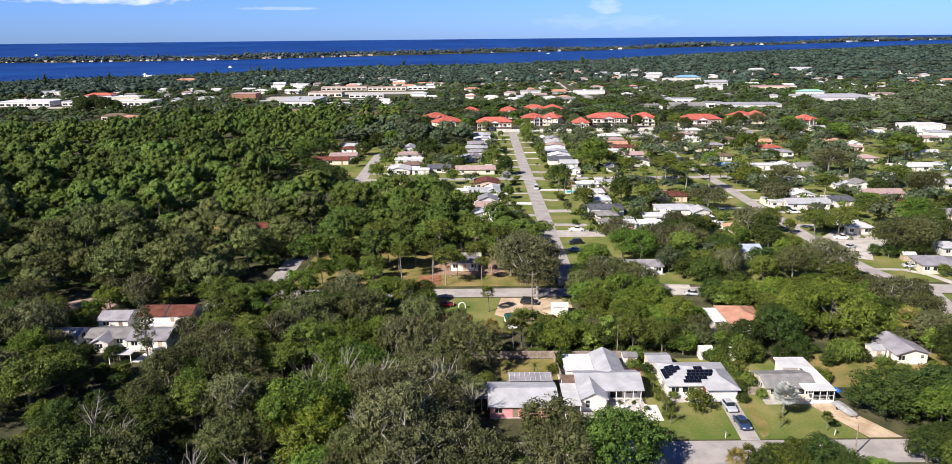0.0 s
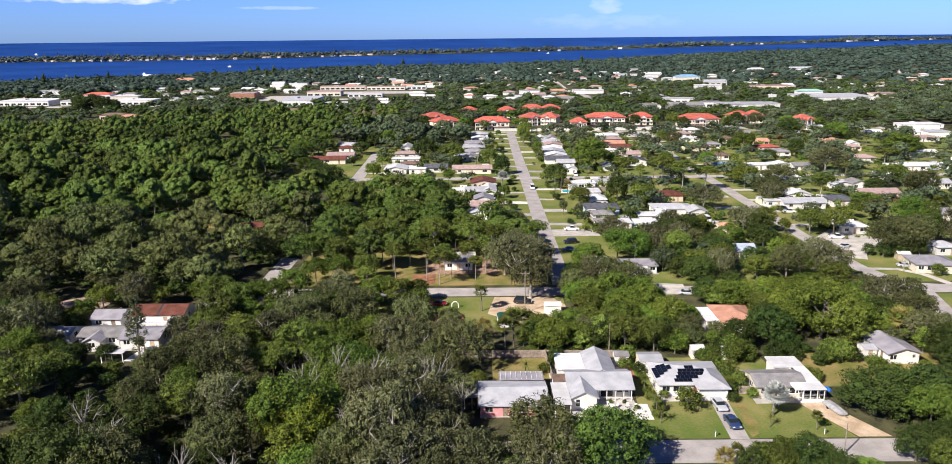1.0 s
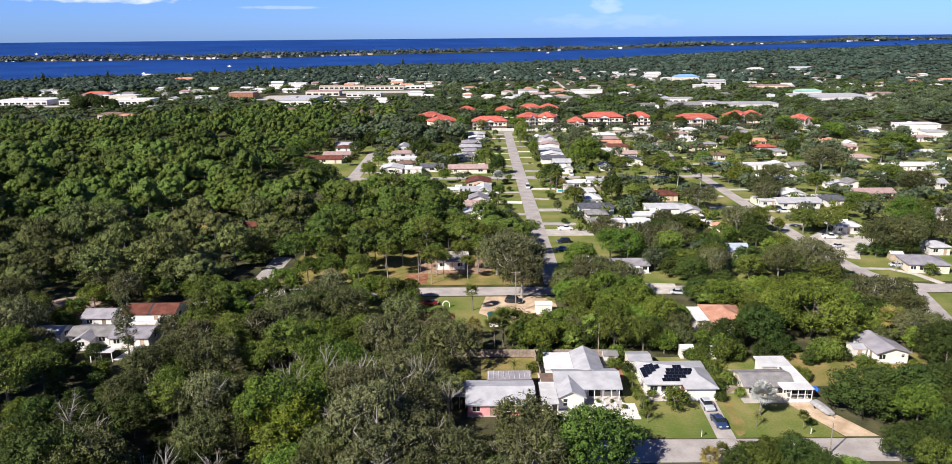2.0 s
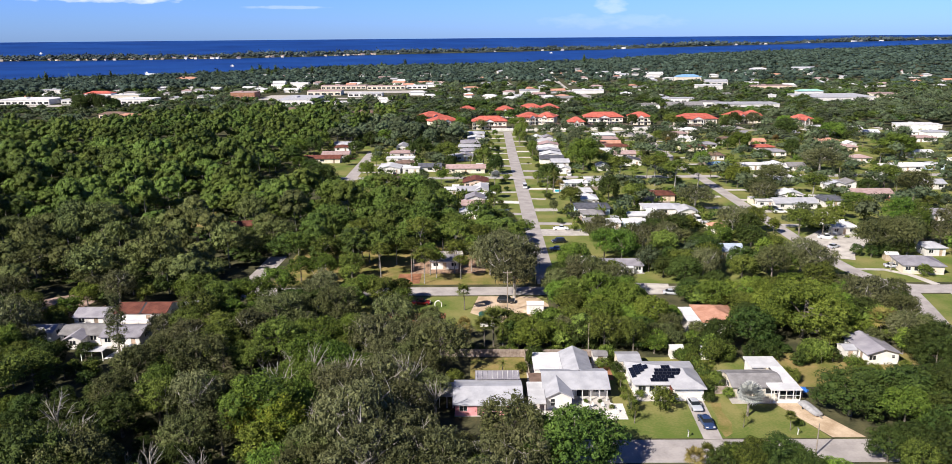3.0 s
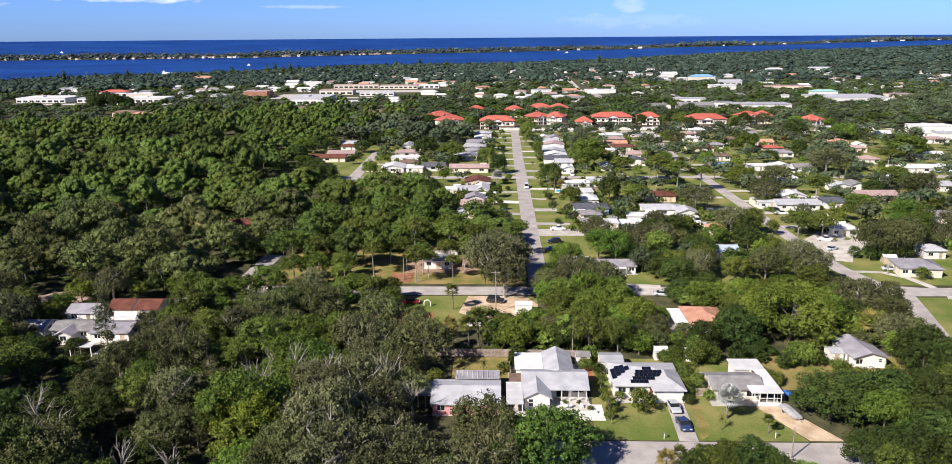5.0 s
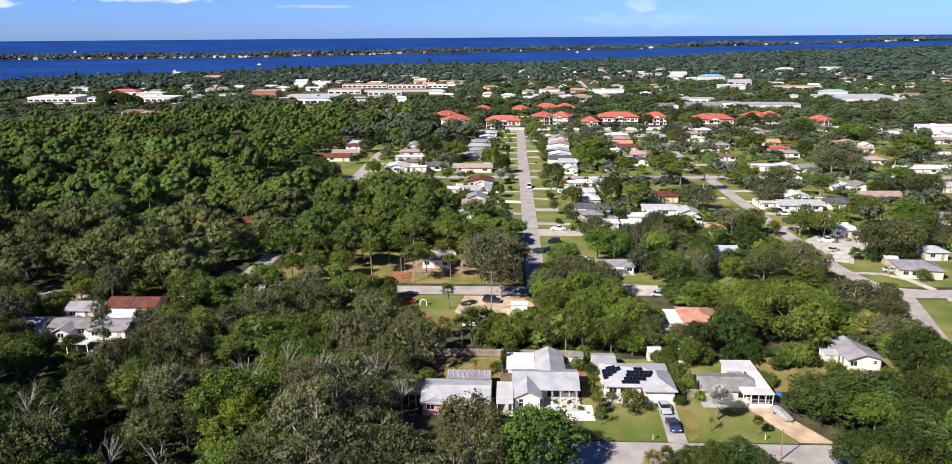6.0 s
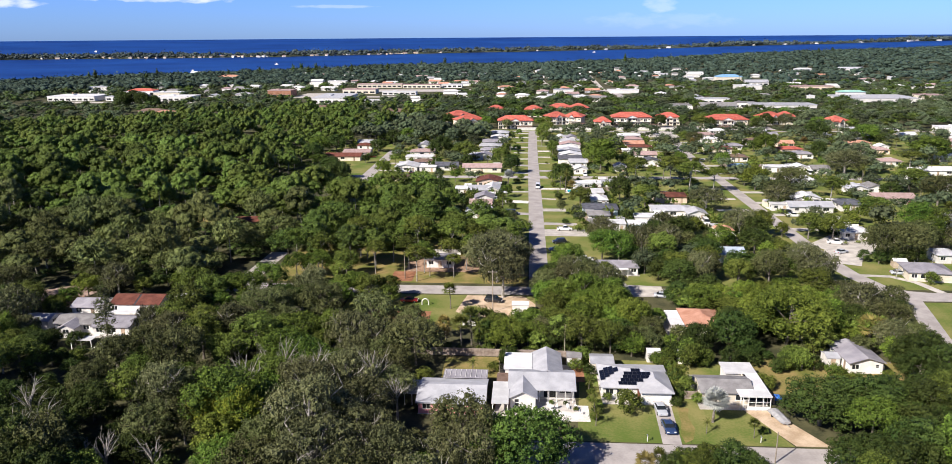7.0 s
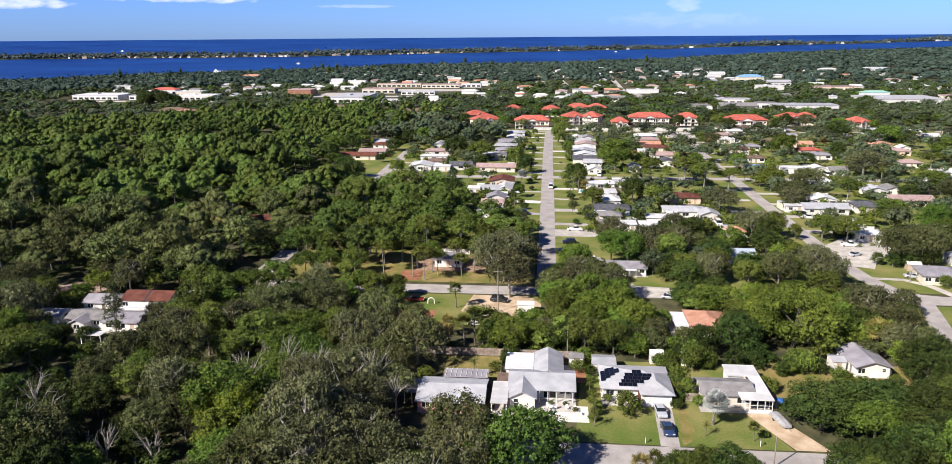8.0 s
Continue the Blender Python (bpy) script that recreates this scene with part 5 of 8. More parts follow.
for x, y, w, d, form, roof, wall, ridge in (
    (89.0, 498.5, 14.6, 9.0, "hip", "white", "white", ""),
    (88.0, 480.0, 13.0, 9.0, "hip", "pinkish", "white", ""),
    (139.0, 503.0, 12.6, 9.0, "hip", "pinkish", "white", ""),
    (138.0, 482.0, 14.0, 8.0, "flat", "white", "white", ""),
    (132.7, 440.5, 14.0, 9.5, "hip", "rust", "cream", ""),
    (144.0, 452.0, 10.0, 8.0, "hip", "lilac", "white", ""),
    (135.6, 409.5, 9.0, 8.5, "hip", "brown", "white", ""),
    (127.9, 377.5, 9.5, 9.0, "hip", "blue", "white", ""),
    (161.7, 474.0, 9.0, 8.5, "hip", "brown", "white", ""),
    (178.0, 463.0, 9.0, 8.0, "gable", "orange", "peach", "x"),
    (172.7, 438.5, 12.7, 8.0, "hip", "red", "cream", ""),
):
    house(x, y, w, d, 0, form, roof, wall, south="wdW" if w > 8 else "wd", ridge=ridge)
for x, y, w, d, form, roof, wall, ridge in (
    (172.2, 421.0, 12.8, 9.0, "hip", "lilac", "white", ""),
    (220.4, 465.5, 16.4, 10.0, "hip", "orange", "peach", ""),
    (220.4, 437.5, 12.6, 9.0, "hip", "pinkish", "peach", ""),
    (229.0, 449.0, 6.5, 6.0, "gable", "white", "white", "y"),
    (146.0, 377.0, 12.0, 7.0, "flat", "white", "white", ""),
    (157.0, 376.0, 8.0, 7.0, "gable", "white", "white", "y"),
    (165.1, 373.0, 8.4, 7.0, "gable", "grey", "white", "x"),
    (162.9, 324.5, 8.6, 7.0, "gable", "pale", "white", "y"),
    (170.8, 326.5, 7.4, 8.0, "gable", "grey", "white", "y"),
    (169.0, 306.0, 16.3, 8.0, "gable", "pinkish", "cream", "x"),
    (147.6, 293.0, 9.4, 8.5, "hip", "dark", "white", ""),
):
    house(x, y, w, d, 0, form, roof, wall, south="wdW" if w > 8 else "wd", ridge=ridge)
for x, y, w, d, form, roof, wall, ridge in (
    (134.8, 304.5, 9.8, 7.5, "gable", "white", "white", "y"),
    (130.5, 289.0, 16.3, 7.5, "gable", "pale", "white", "x"),
    (120.0, 290.6, 6.5, 3.4, "flat", "white", "white", ""),
    (218.9, 370.0, 15.5, 7.0, "gable", "white", "white", "x"),
    (233.7, 373.0, 10.3, 7.0, "flat", "white", "blue", ""),
    (204.9, 326.0, 12.0, 8.0, "gable", "pale", "white", "x"),
    (196.0, 348.0, 11.0, 7.0, "flat", "white", "white", ""),
    (131.3, 250.4, 8.5, 7.0, "hip", "white", "white", ""),
    (130.0, 262.0, 8.0, 4.0, "flat", "white", "white", ""),
    (147.0, 224.0, 6.0, 6.5, "hip", "pale", "white", ""),
    (173.0, 268.5, 9.5, 8.0, "gable", "lilac", "white", "x"),
):
    house(x, y, w, d, 0, form, roof, wall, south="wdW" if w > 8 else "wd", ridge=ridge)
house(324, 545, 30, 11, -12, "flat", "white", "white", south="W.W.W")
house(262, 452, 14, 10, 0, "hip", "rust", "cream")
house(286, 474, 16, 10, 0, "hip", "pinkish", "white")
house(249, 412, 14, 9, 0, "gable", "white", "white")
house(262, 386, 15, 9, 0, "hip", "pale", "white")
house(133.6, 207.4, 11.0, 9.0, -8, "hip", "lilac", "cream", rise=1.7, south="wWdG", note=" behind bushes")
house(82.6, 222.5, 9.0, 7.0, 0, "gable", "blue_pale", "white", note=" among oaks")
house(88.6, 250.5, 5.0, 5.0, 0, "hip", "orange", "white", note=" deep in trees")
# more low houses among the eastern gardens
rh = random.Random(12)
for y in (272, 345, 400, 500, 528):
    for x in range(150, 330, 30):
        px, py = x + rh.uniform(-5, 5), y + rh.uniform(-4, 4)
        if free(px, py, 7) and px < 0.62 * py + 10:
            house(px, py, rh.uniform(9, 14), rh.uniform(7, 9), 0, rh.choice(("hip", "gable")), rh.choice(("white", "offwhite", "lilac", "pale", "white", "pinkish", "brown")), "white", south="wdW", east=".", north=".", west=".")
clear(-83, -28, 350, 402)
# along the western street
for x, y, w, d, form, roof, wall, ridge in (
    (-80.5, 407.5, 19.7, 8.0, "gable", "rust", "cream", "x"),
    (-75.9, 422.0, 15.1, 8.5, "gable", "pinkish", "white", "x"),
    (-77.2, 449.0, 8.7, 7.0, "hip", "rust", "white", ""),
    (-77.2, 461.5, 13.3, 9.0, "gable", "pale", "white", "x"),
    (-41.2, 451.5, 6.0, 14.0, "gable", "pale", "white", "y"),
    (-38.5, 425.0, 13.4, 8.5, "hip", "pinkish", "white", ""),
    (-37.5, 406.0, 15.0, 7.0, "flat", "white", "white", ""),
    (-39.6, 375.5, 11.0, 11.0, "gable", "white", "white", "y"),
    (-33.5, 389.5, 9.0, 8.0, "hip", "brown", "white", ""),
    (-28.6, 372.6, 8.4, 5.0, "flat", "white", "white", ""),
    (-19.4, 378.0, 11.4, 7.0, "gable", "dark", "white", "x"),
):
    house(x, y, w, d, 0, form, roof, wall, south="GWd" if w > 10 else "wd", ridge=ridge)
house(-35.2, 327.5, 11.0, 8.5, 0, "hip", "brown", "tan", h=2.7, south="pwp", storeys=2)
# house glimpsed among the pines, and a lone roof in the woods
house(-4, 213, 8, 6, 0, "hip", "lilac", "white", rise=0.9, south="wdw")
house(-79.2, 256.5, 8, 5.5, 10, "gable", "rust", "tan", rise=1.1)

# ---- red-roofed two-storey apartment houses behind the white wall ----


def apartment(x, y, w, d, turn=0, storeys=2):
    ob = thing("apartment_house", pose(x, y, 0, 0, 0, turn), "cream two-storey apartment house with a bright red tile roof", "apartment house", "red-roofed apartment houses")
    h = 2.8 * storeys + 0.5
    x0, x1, y0, y1 = -w / 2, w / 2, -d / 2, d / 2
    n = max(3, int(w / 3.5))
    for s in range(storeys):
        walls(ob, x0, x1, y0, y1, 2.8, WALLS["cream"], ("pw" * (n // 2 + 1), "w", "w" * (n // 3), "w"), z0=s * 2.8)
    bm = bmesh.new()
    hip_roof(bm, x0, x1, y0, y1, h, 3.5, over=0.9, th=0.25)
    part("roof", bm, ROOFS["red"], ob)
    g = w * 0.16
    bm = bmesh.new()
    gable_roof(bm, -g, g, y0 - 1.6, y0 + 5.0, h - 0.4, 1.9, over=0.35, axis="y")
    part("porch_roof", bm, ROOFS["red"], ob)
    bm = bmesh.new()
    hull(bm, [(-g, y0 - 1.55, h - 0.4), (g, y0 - 1.55, h - 0.4), (0, y0 - 1.55, h + 1.45), (-g, y0 - 1.35, h - 0.4), (g, y0 - 1.35, h - 0.4), (0, y0 - 1.35, h + 1.45)], [(0, 1, 2), (3, 5, 4), (0, 3, 4, 1), (1, 4, 5, 2), (2, 5, 3, 0)])
    part("gable_end", bm, WALLS["white"], ob)
    for k in (-1, 1):
        bm = bmesh.new()
        box(bm, k * w * 0.15 - 0.2, k * w * 0.15 + 0.2, y0 - 1.6, y0 - 1.2, 0, h - 0.6)
        part("pillar", bm, WALLS["white"], ob)
    bm = bmesh.new()
    box(bm, x0 + 0.5, x1 - 0.5, y0 - 1.1, y0 - 0.01, 2.7, 2.82)
    part("balcony", bm, WALLS["white"], ob)
    clear(x - w / 2 - 1, x + w / 2 + 1, y - d / 2 - 3, y + d / 2 + 2)


for x, y, w, d, turn in ((-33, 594, 17, 13, 32), (-22, 560, 20, 13, 28), (-5, 641, 15, 12, 0), (27, 639, 15, 12, 0), (13, 556, 25, 11, 0), (50, 657, 20, 14, 0), (66, 656, 16, 13, 0), (44, 583, 15, 12, 20), (58, 583, 14, 12, -20), (76, 546, 11, 9, 0), (101, 580, 29, 13, 0), (129, 579, 16, 12, 0), (168, 564, 29, 13, 0), (205, 582, 16, 12, 20), (217, 584, 14, 12, -15), (242, 553, 14, 12, 25)):
    apartment(x, y, w, d, turn)



def carport(x, y, n):
    """A long flat roof on posts, open in front."""
    ob = thing("carport", pose(x, y, 0), "long flat-roofed open carport before the apartment houses", "carport", "apartment carports")
    flat_part(ob, ROOFS["brown"], -n * 1.4, n * 1.4, -2.6, 2.6, 2.3, 0.2)
    posts(ob, [(-n * 1.4 + 0.2 + k * 2.8 * n / (n + 0.2)) for k in range(0, n + 1, 2)], -2.4, 0, 2.3)
    bm = bmesh.new()
    box(bm, -n * 1.4, n * 1.4, 2.35, 2.5, 0, 2.3)
    part("back_wall", bm, WALLS["cream"], ob)


for x, y, n in ((64, 566, 6), (92, 560, 6), (112, 560, 5), (160, 548, 6), (20, 545.6, 4)):
    carport(x, y, n)

bm = bmesh.new()
box(bm, 15, 150, 541.6, 541.85, 0, 2.1)
for k in range(23):
    box(bm, 15 + k * 5.9, 15.5 + k * 5.9, 541.45, 542.0, 0, 2.3)
tagged(new("boundary_wall", from_bm("boundary_wall", bm, WALLS["white"])), "long white boundary wall with piers", "wall", "", "structure")

# ---- the far town ----


def block(x, y, w, d, h, wall, roof, label, form="flat", turn=0, bays=0, name="building"):
    bm = bmesh.new()
    box(bm, -w / 2, w / 2, -d / 2, d / 2, -0.5, h)
    if name == "building":
        ob = thing(name, pose(*bend(x, y), 0, 0, turn), label, "building", "town buildings")
        part("wall", bm, WALLS[wall], ob)
    else:
        ob = tagged(new(name, from_bm(name, bm, WALLS[wall])), label, "house", "far houses")
        ob.matrix_world = pose(*bend(x, y), 0, 0, turn)
    bm = bmesh.new()
    if form == "flat":
        box(bm, -w / 2 - 0.3, w / 2 + 0.3, -d / 2 - 0.3, d / 2 + 0.3, h, h + 0.5)
        box(bm, -w * 0.2, -w * 0.1, -d * 0.1, d * 0.1, h + 0.5, h + 1.5)
    elif form == "hip":
        hip_roof(bm, -w / 2, w / 2, -d / 2, d / 2, h, min(w, d) * 0.18, over=0.6)
    else:
        gable_roof(bm, -w / 2, w / 2, -d / 2, d / 2, h, d * 0.18, over=0.6, axis="x" if w >= d else "y")
    part("roof", bm, ROOFS[roof], ob)
    if bays:
        fr, pa = window_meshes(round(w / bays * 0.7, 1), min(2.2, h * 0.55))
        for k in range(bays):
            o = part("window", fr, None, ob)
            o.matrix_local = Matrix.Translation((-w / 2 + (k + 0.5) * w / bays, -d / 2 - 0.05, 0.8))
            part("pane", pa, None, o)
    ahead = 34 + h * 2 if name == "building" else 44
    clear(x - w / 2 - 2, x + w / 2 + 2, y - d / 2 - ahead, y + d / 2 + 2)
    return ob


block(-262, 858, 27, 22, 7.5, "brick", "pinkish", "square red brick office building with a flat roof", bays=5)
block(-176, 1010, 60, 16, 4.6, "cream", "pinkish", "long low shopping arcade with dark shop windows", bays=9)
block(-118, 1000, 50, 14, 4.4, "cream", "pinkish", "long low shopping arcade with a pale roof", bays=8)
block(-78, 1006, 26, 12, 4.2, "white", "white", "end block of the shopping arcade", bays=4)
block(-183, 796, 36, 62, 5.5, "white", "offwhite", "deep flat-roofed white store with loading bays", bays=5)
block(-180, 905, 40, 20, 5, "cream", "pinkish", "wide low store with a faded roof", bays=5)
block(-128, 880, 40, 12, 3.6, "white", "white", "long white store among parked cars", bays=6)
block(-140, 770, 26, 8, 3.2, "white", "white", "low white storage row", bays=5)
block(-538, 972, 44, 14, 4.5, "white", "pale", "long pale hall among the western trees")
block(-267, 1029, 16, 12, 8, "white", "white", "tall white gabled house above the trees", form="gable")
block(-251, 1075, 26, 10, 5, "white", "white", "white flat-roofed block behind the gabled house")
block(65, 905, 24, 12, 4, "white", "pale", "small white shop beside the far road")
block(134, 899, 36, 12, 4.2, "white", "white", "row of white shops beside the far road")
block(162, 700, 20, 14, 4.2, "white", "grey", "low hall with a grey roof")
block(193, 692, 32, 14, 4.6, "white", "grey", "wide hall with a broad grey roof", form="gable")
block(292, 950, 32, 14, 5.5, "white", "white", "white two-storey block among trees")
block(318, 536, 26, 12, 3.6, "white", "white", "long white low building beside the eastern lane")
block(306, 494, 14, 10, 3.4, "white", "pale", "small white workshop beside the eastern lane")
block(-480, 815, 54, 36, 5, "white", "white", "long low white warehouse among trees", bays=8)
block(-424, 815, 36, 30, 4.5, "white", "pale", "white warehouse with a pale roof", bays=5)
block(-424, 850, 30, 14, 8, "white", "red", "white building with a red roof beside the warehouse", form="hip")
block(-362, 806, 40, 24, 5, "white", "white", "wide white workshop with a flat roof", bays=6)
block(-395, 850, 36, 14, 6, "cream", "white", "cream workshop with a white roof", bays=4)
block(-455, 1190, 34, 16, 6, "white", "orange", "house with an orange tile roof near the bay", form="hip")
block(-570, 1330, 22, 12, 6, "white", "white", "white house on the bay shore", form="gable")
block(-312, 648, 22, 10, 4.4, "peach", "brown", "brown-roofed house at the edge of the woods", form="hip", bays=4)
block(-292, 634, 16, 9, 4.4, "peach", "orange", "orange-roofed house at the edge of the woods", form="hip", bays=3)
block(-93, 640, 22, 12, 4.5, "white", "brown", "house with a brown hipped roof among the trees", form="hip", bays=3)
block(-170, 680, 22, 9, 4, "tan", "brown", "low brown house in the woods", form="gable", bays=3)
block(360, 764, 68, 46, 6.0, "white", "offwhite", "large white shed with a pale green canopy", bays=8)
block(352, 796, 26, 10, 8.6, "white", "green", "pale green roof of the large shed", form="hip")
block(418, 775, 22, 16, 7, "cream", "pinkish", "cream store beside the large shed", bays=3)
block(250, 692, 54, 22, 5.4, "white", "pale", "long school building with a pale roof", bays=9)
block(200, 760, 40, 12, 5, "white", "pale", "long white building with a pale roof", bays=6)
block(222, 716, 22, 12, 5, "white", "grey", "white hall with a grey roof", bays=3)
block(292, 740, 6, 6, 9, "white", "white", "small square white tower")
block(325, 1030, 30, 14, 5, "white", "pale", "white gabled hall among trees", form="gable", bays=4)
block(312, 1120, 36, 18, 7, "cream", "blue", "yellow and blue shop", form="hip", bays=4)
block(286, 1235, 30, 14, 6, "white", "white", "white hall beside the town trees", form="gable")
block(505, 1370, 30, 14, 6, "white", "white", "large domed white hall", form="hip")
block(585, 1380, 50, 16, 6, "white", "pale", "pair of long white sheds", form="gable")
block(365, 940, 50, 14, 5, "peach", "pinkish", "low row of peach-coloured shops", bays=6)

# far roads running towards the bay, and the paved lot of the offices
strip("road", [(115, 936), (128, 1359)], 7, 0.07, CONCRETE, "pale far road running towards the bay", "road")
strip("road", [(50, 1022), (27, 1468)], 7, 0.07, CONCRETE, "pale far road between the town trees", "road")
strip("road", [(296, 548), (306, 510), (330, 488)], 6, 0.07, CONCRETE, "pale eastern lane between white buildings", "road")
flat("parking_lot", [(-246, 840), (-206, 840), (-206, 905), (-246, 905)], 0.05, CONCRETE, "pale paved lot beside the brick offices", "parking lot")
for k in range(11):
    clear(109.5 + 1.3 * k, 121.5 + 1.3 * k, 900 + 43 * k, 943 + 43 * k)
    clear(43 - 2.1 * k, 55 - 2.1 * k, 990 + 44 * k, 1034 + 44 * k)
for a in ((-250, -200, 800, 905), (288, 334, 484, 545)):
    clear(*a)

rt = np.random.default_rng(77)
# small houses scattered through the far town and along the island
TOWN_ROOFS = ("white", "white", "pale", "grey", "pinkish", "orange", "white")
for i in range(520):
    a, ra = rt.uniform(-0.62, 0.62), rt.uniform(720, 1500)
    x, y = polar(a, ra)
    if ra > coast(a) - 40 or not free(x, y, 8) or (y < 780 and x < 330) or (a > 0.22 and i % 5):
        continue
    block(x, y, rt.uniform(8, 20), rt.uniform(7, 12), rt.uniform(2.8, 4.4), "white", TOWN_ROOFS[int(rt.integers(7))], "far white house among the town trees", "hip" if rt.uniform() < 0.5 else "gable", rt.uniform(-20, 20), name="far_house")
for i in range(90):
    a = rt.uniform(-0.66, -0.1) if i % 3 else rt.uniform(-0.66, 0.6)
    x, y = polar(a, isle(a) * rt.uniform(0.998, 1.03))
    s = isle(a) / 2800
    block(x, y, rt.uniform(7, 14) * s, 8, rt.uniform(4, 6.5), ("white", "tan", "cream")[i % 3], ("pale", "grey", "pinkish")[i % 3], "pale house on the barrier island shore", "hip" if i % 2 else "gable", rt.uniform(-30, 30), name="island_house")

# ---- trees ----
rng = np.random.default_rng(5)
oaks = [tree_kind("oak_tree", "grey-green live oak hung with moss, broad uneven crown", LEAF_OAK if k % 2 else LEAF_MOSSY, 100 + k, 5.4 + 0.5 * k, 11.5 + 0.5 * (k % 3), 0.2, 30 + 3 * k, 6400, 0.27, BARK_PALE if k % 2 == 0 else BARK, 0.34, bare=9 if k % 2 == 0 else 3, lobe=(0.15, 0.32), fill=0.46, droop=0.9, moss=420 if k % 2 == 0 else 120, jitter=0.7) for k in range(5)]
greens = [tree_kind("broadleaf_tree", "round green broadleaf tree with a dense lumpy crown", LEAF_GREEN if k % 2 == 0 else LEAF_BRIGHT, 120 + k, 5.0 + 0.5 * k, 10.5 + 0.6 * k, 0.15, 20 + k, 6000, 0.27, BARK, 0.3, lobe=(0.18, 0.34), fill=0.52, jitter=0.5) for k in range(4)]
brights = [tree_kind("broadleaf_tree", "bright green broadleaf tree in full leaf", LEAF_BRIGHT if k else LEAF_LIME, 140 + k, 5.4, 9.5, 0.08, 28, 7000, 0.27, BARK, 0.28, lobe=(0.16, 0.32), fill=0.52, jitter=0.5) for k in range(2)]
darks = [tree_kind("broadleaf_tree", "dark green dense tree with a rounded crown", LEAF_DARK, 160 + k, 5.6, 9.5, 0.02, 38, 7000, 0.26, BARK, 0.3, lobe=(0.16, 0.30), fill=0.58, jitter=0.5) for k in range(2)]
giant = tree_kind("broadleaf_tree", "large bright green tree in full glossy leaf beside the street", LEAF_DEEP, 150, 7.6, 8.8, 0.02, 46, 13000, 0.27, BARK, 0.34, lobe=(0.14, 0.24), fill=0.5, jitter=0.5)
dome = tree_kind("broadleaf_tree", "great lime-green dome of a tree beyond the gardens", LEAF_LIME, 152, 8.6, 12.0, 0.04, 44, 12000, 0.29, BARK, 0.4, lobe=(0.14, 0.26), fill=0.55, jitter=0.5)
yellows = [tree_kind("bamboo_clump", "yellow-green feathery clump among the oaks", LEAF_YELLOW, 180, 4.4, 11, 0.08, 24, 4600, 0.24, BARK, 0.2, lobe=(0.16, 0.30), squash=1.3, fill=0.5, jitter=0.8)]
pines = [tree_kind("pine_tree", "tall pine with bare trunk and flat-topped green crown", LEAF_PINE, 200 + k, 4.4 + 0.4 * k, 13 + k, 0.55, 14, 3000, 0.26, BARK_PALE, 0.22, lobe=(0.24, 0.40), squash=0.62, fill=0.58, fork=0.5) for k in range(3)]
slims = [tree_kind("slender_tree", "tall slender evergreen with tiers of dark foliage", LEAF_OAK, 220, 2.4, 13, 0.06, 42, 3600, 0.20, BARK, 0.2, lobe=(0.26, 0.42), squash=0.7, fill=0.35, reach_down=1.9)]
shrubs = [tree_kind("shrub", "rounded leafy garden shrub", LEAF_GREEN if k else LEAF_DARK, 240 + k, 1.7, 2.6, -0.05, 13, 1500, 0.16, BARK, 0.06, lobe=(0.22, 0.46), fill=0.56, jitter=0.8, kind="shrub") for k in range(3)]
mids = [tree_kind("garden_tree", "leafy neighbourhood tree with a lumpy crown", (LEAF_GREEN, LEAF_OAK, LEAF_DARK, LEAF_PINE, LEAF_TOWN_HAZE, LEAF_BRIGHT)[k], 260 + k, 4.6 + 0.3 * k, 7.6 + 0.4 * k, 0.06 + 0.2 * (k % 2), 15, 1300, 0.42, BARK, 0.26, lobe=(0.2, 0.42), fill=0.62, jitter=0.6) for k in range(6)]
palms = [palm_kind("palm_tree", "green palm with arching feathery fronds", 300 + k, 5.0 + 1.2 * k, 18, 2.6, LEAF_PALM) for k in range(2)]
cabbage = [palm_kind("cabbage_palm", "cabbage palm with a round head of fan leaves", 310 + k, 4.2 + 2 * k, 26, 2.2, LEAF_PALM if k else LEAF_DRY, fan=True) for k in range(2)]
silver = palm_kind("silver_palm", "silvery grey fan palm with a ball of stiff leaves", 320, 3.9, 84, 1.95, LEAF_SILVER, trunk=0.2, fan=True, droop=0.5)
bares = [bare_kind("dead_tree", "leafless pale grey tree with forked limbs", 330 + k, 9 + 1.5 * k, 0.24, 9) for k in range(3)]
lows = [tree_kind("bushy_tree", "bushy garden tree leafy down to the ground", (LEAF_GREEN, LEAF_OAK, LEAF_LIME, LEAF_DARK)[k], 270 + k, 3.4, 6.0 + 0.5 * k, -0.04, 22, 2600, 0.24, BARK, 0.2, lobe=(0.2, 0.38), fill=0.6) for k in range(4)]


# single trees that stand out
plant(giant, 21.0, 104.8, 1.12, 20, 1.0)
plant(brights[1], 16.2, 102.6, 0.9, 140, 0.9)
plant(darks[0], 73.2, 121.6, 1.22, 10, 0.74)
plant(darks[1], 81.0, 122.0, 1.3, 70, 0.72)
plant(darks[0], 91.0, 120.0, 1.1, 200, 0.9)
plant(darks[1], 86.0, 113.0, 1.0, 20, 0.85)
plant(mids[0], 36.0, 527.0, 1.15, 0)
plant(mids[4], 38.0, 468.0, 0.7, 60)
plant(palms[1], 36.5, 327.0, 1.1, 0)
plant(palms[1], 38.5, 322.0, 1.25, 90)
clear(-79, -64, 122, 153)
# low dark bushes added to cover lit ground where deep shade belongs
for x, y, q in ((-78, 150, 0.5), (-66, 149, 0.5), (-69, 143, 0.55), (-74, 142, 0.55), (-78, 138, 0.6), (-66, 136, 0.6), (-72, 135, 0.6), (-77, 130, 0.7), (-67, 129, 0.7), (-72, 127, 0.7), (-65, 143, 0.5)):
    plant(lows[3], x, y, q, rng.uniform(0, 360), 0.7)
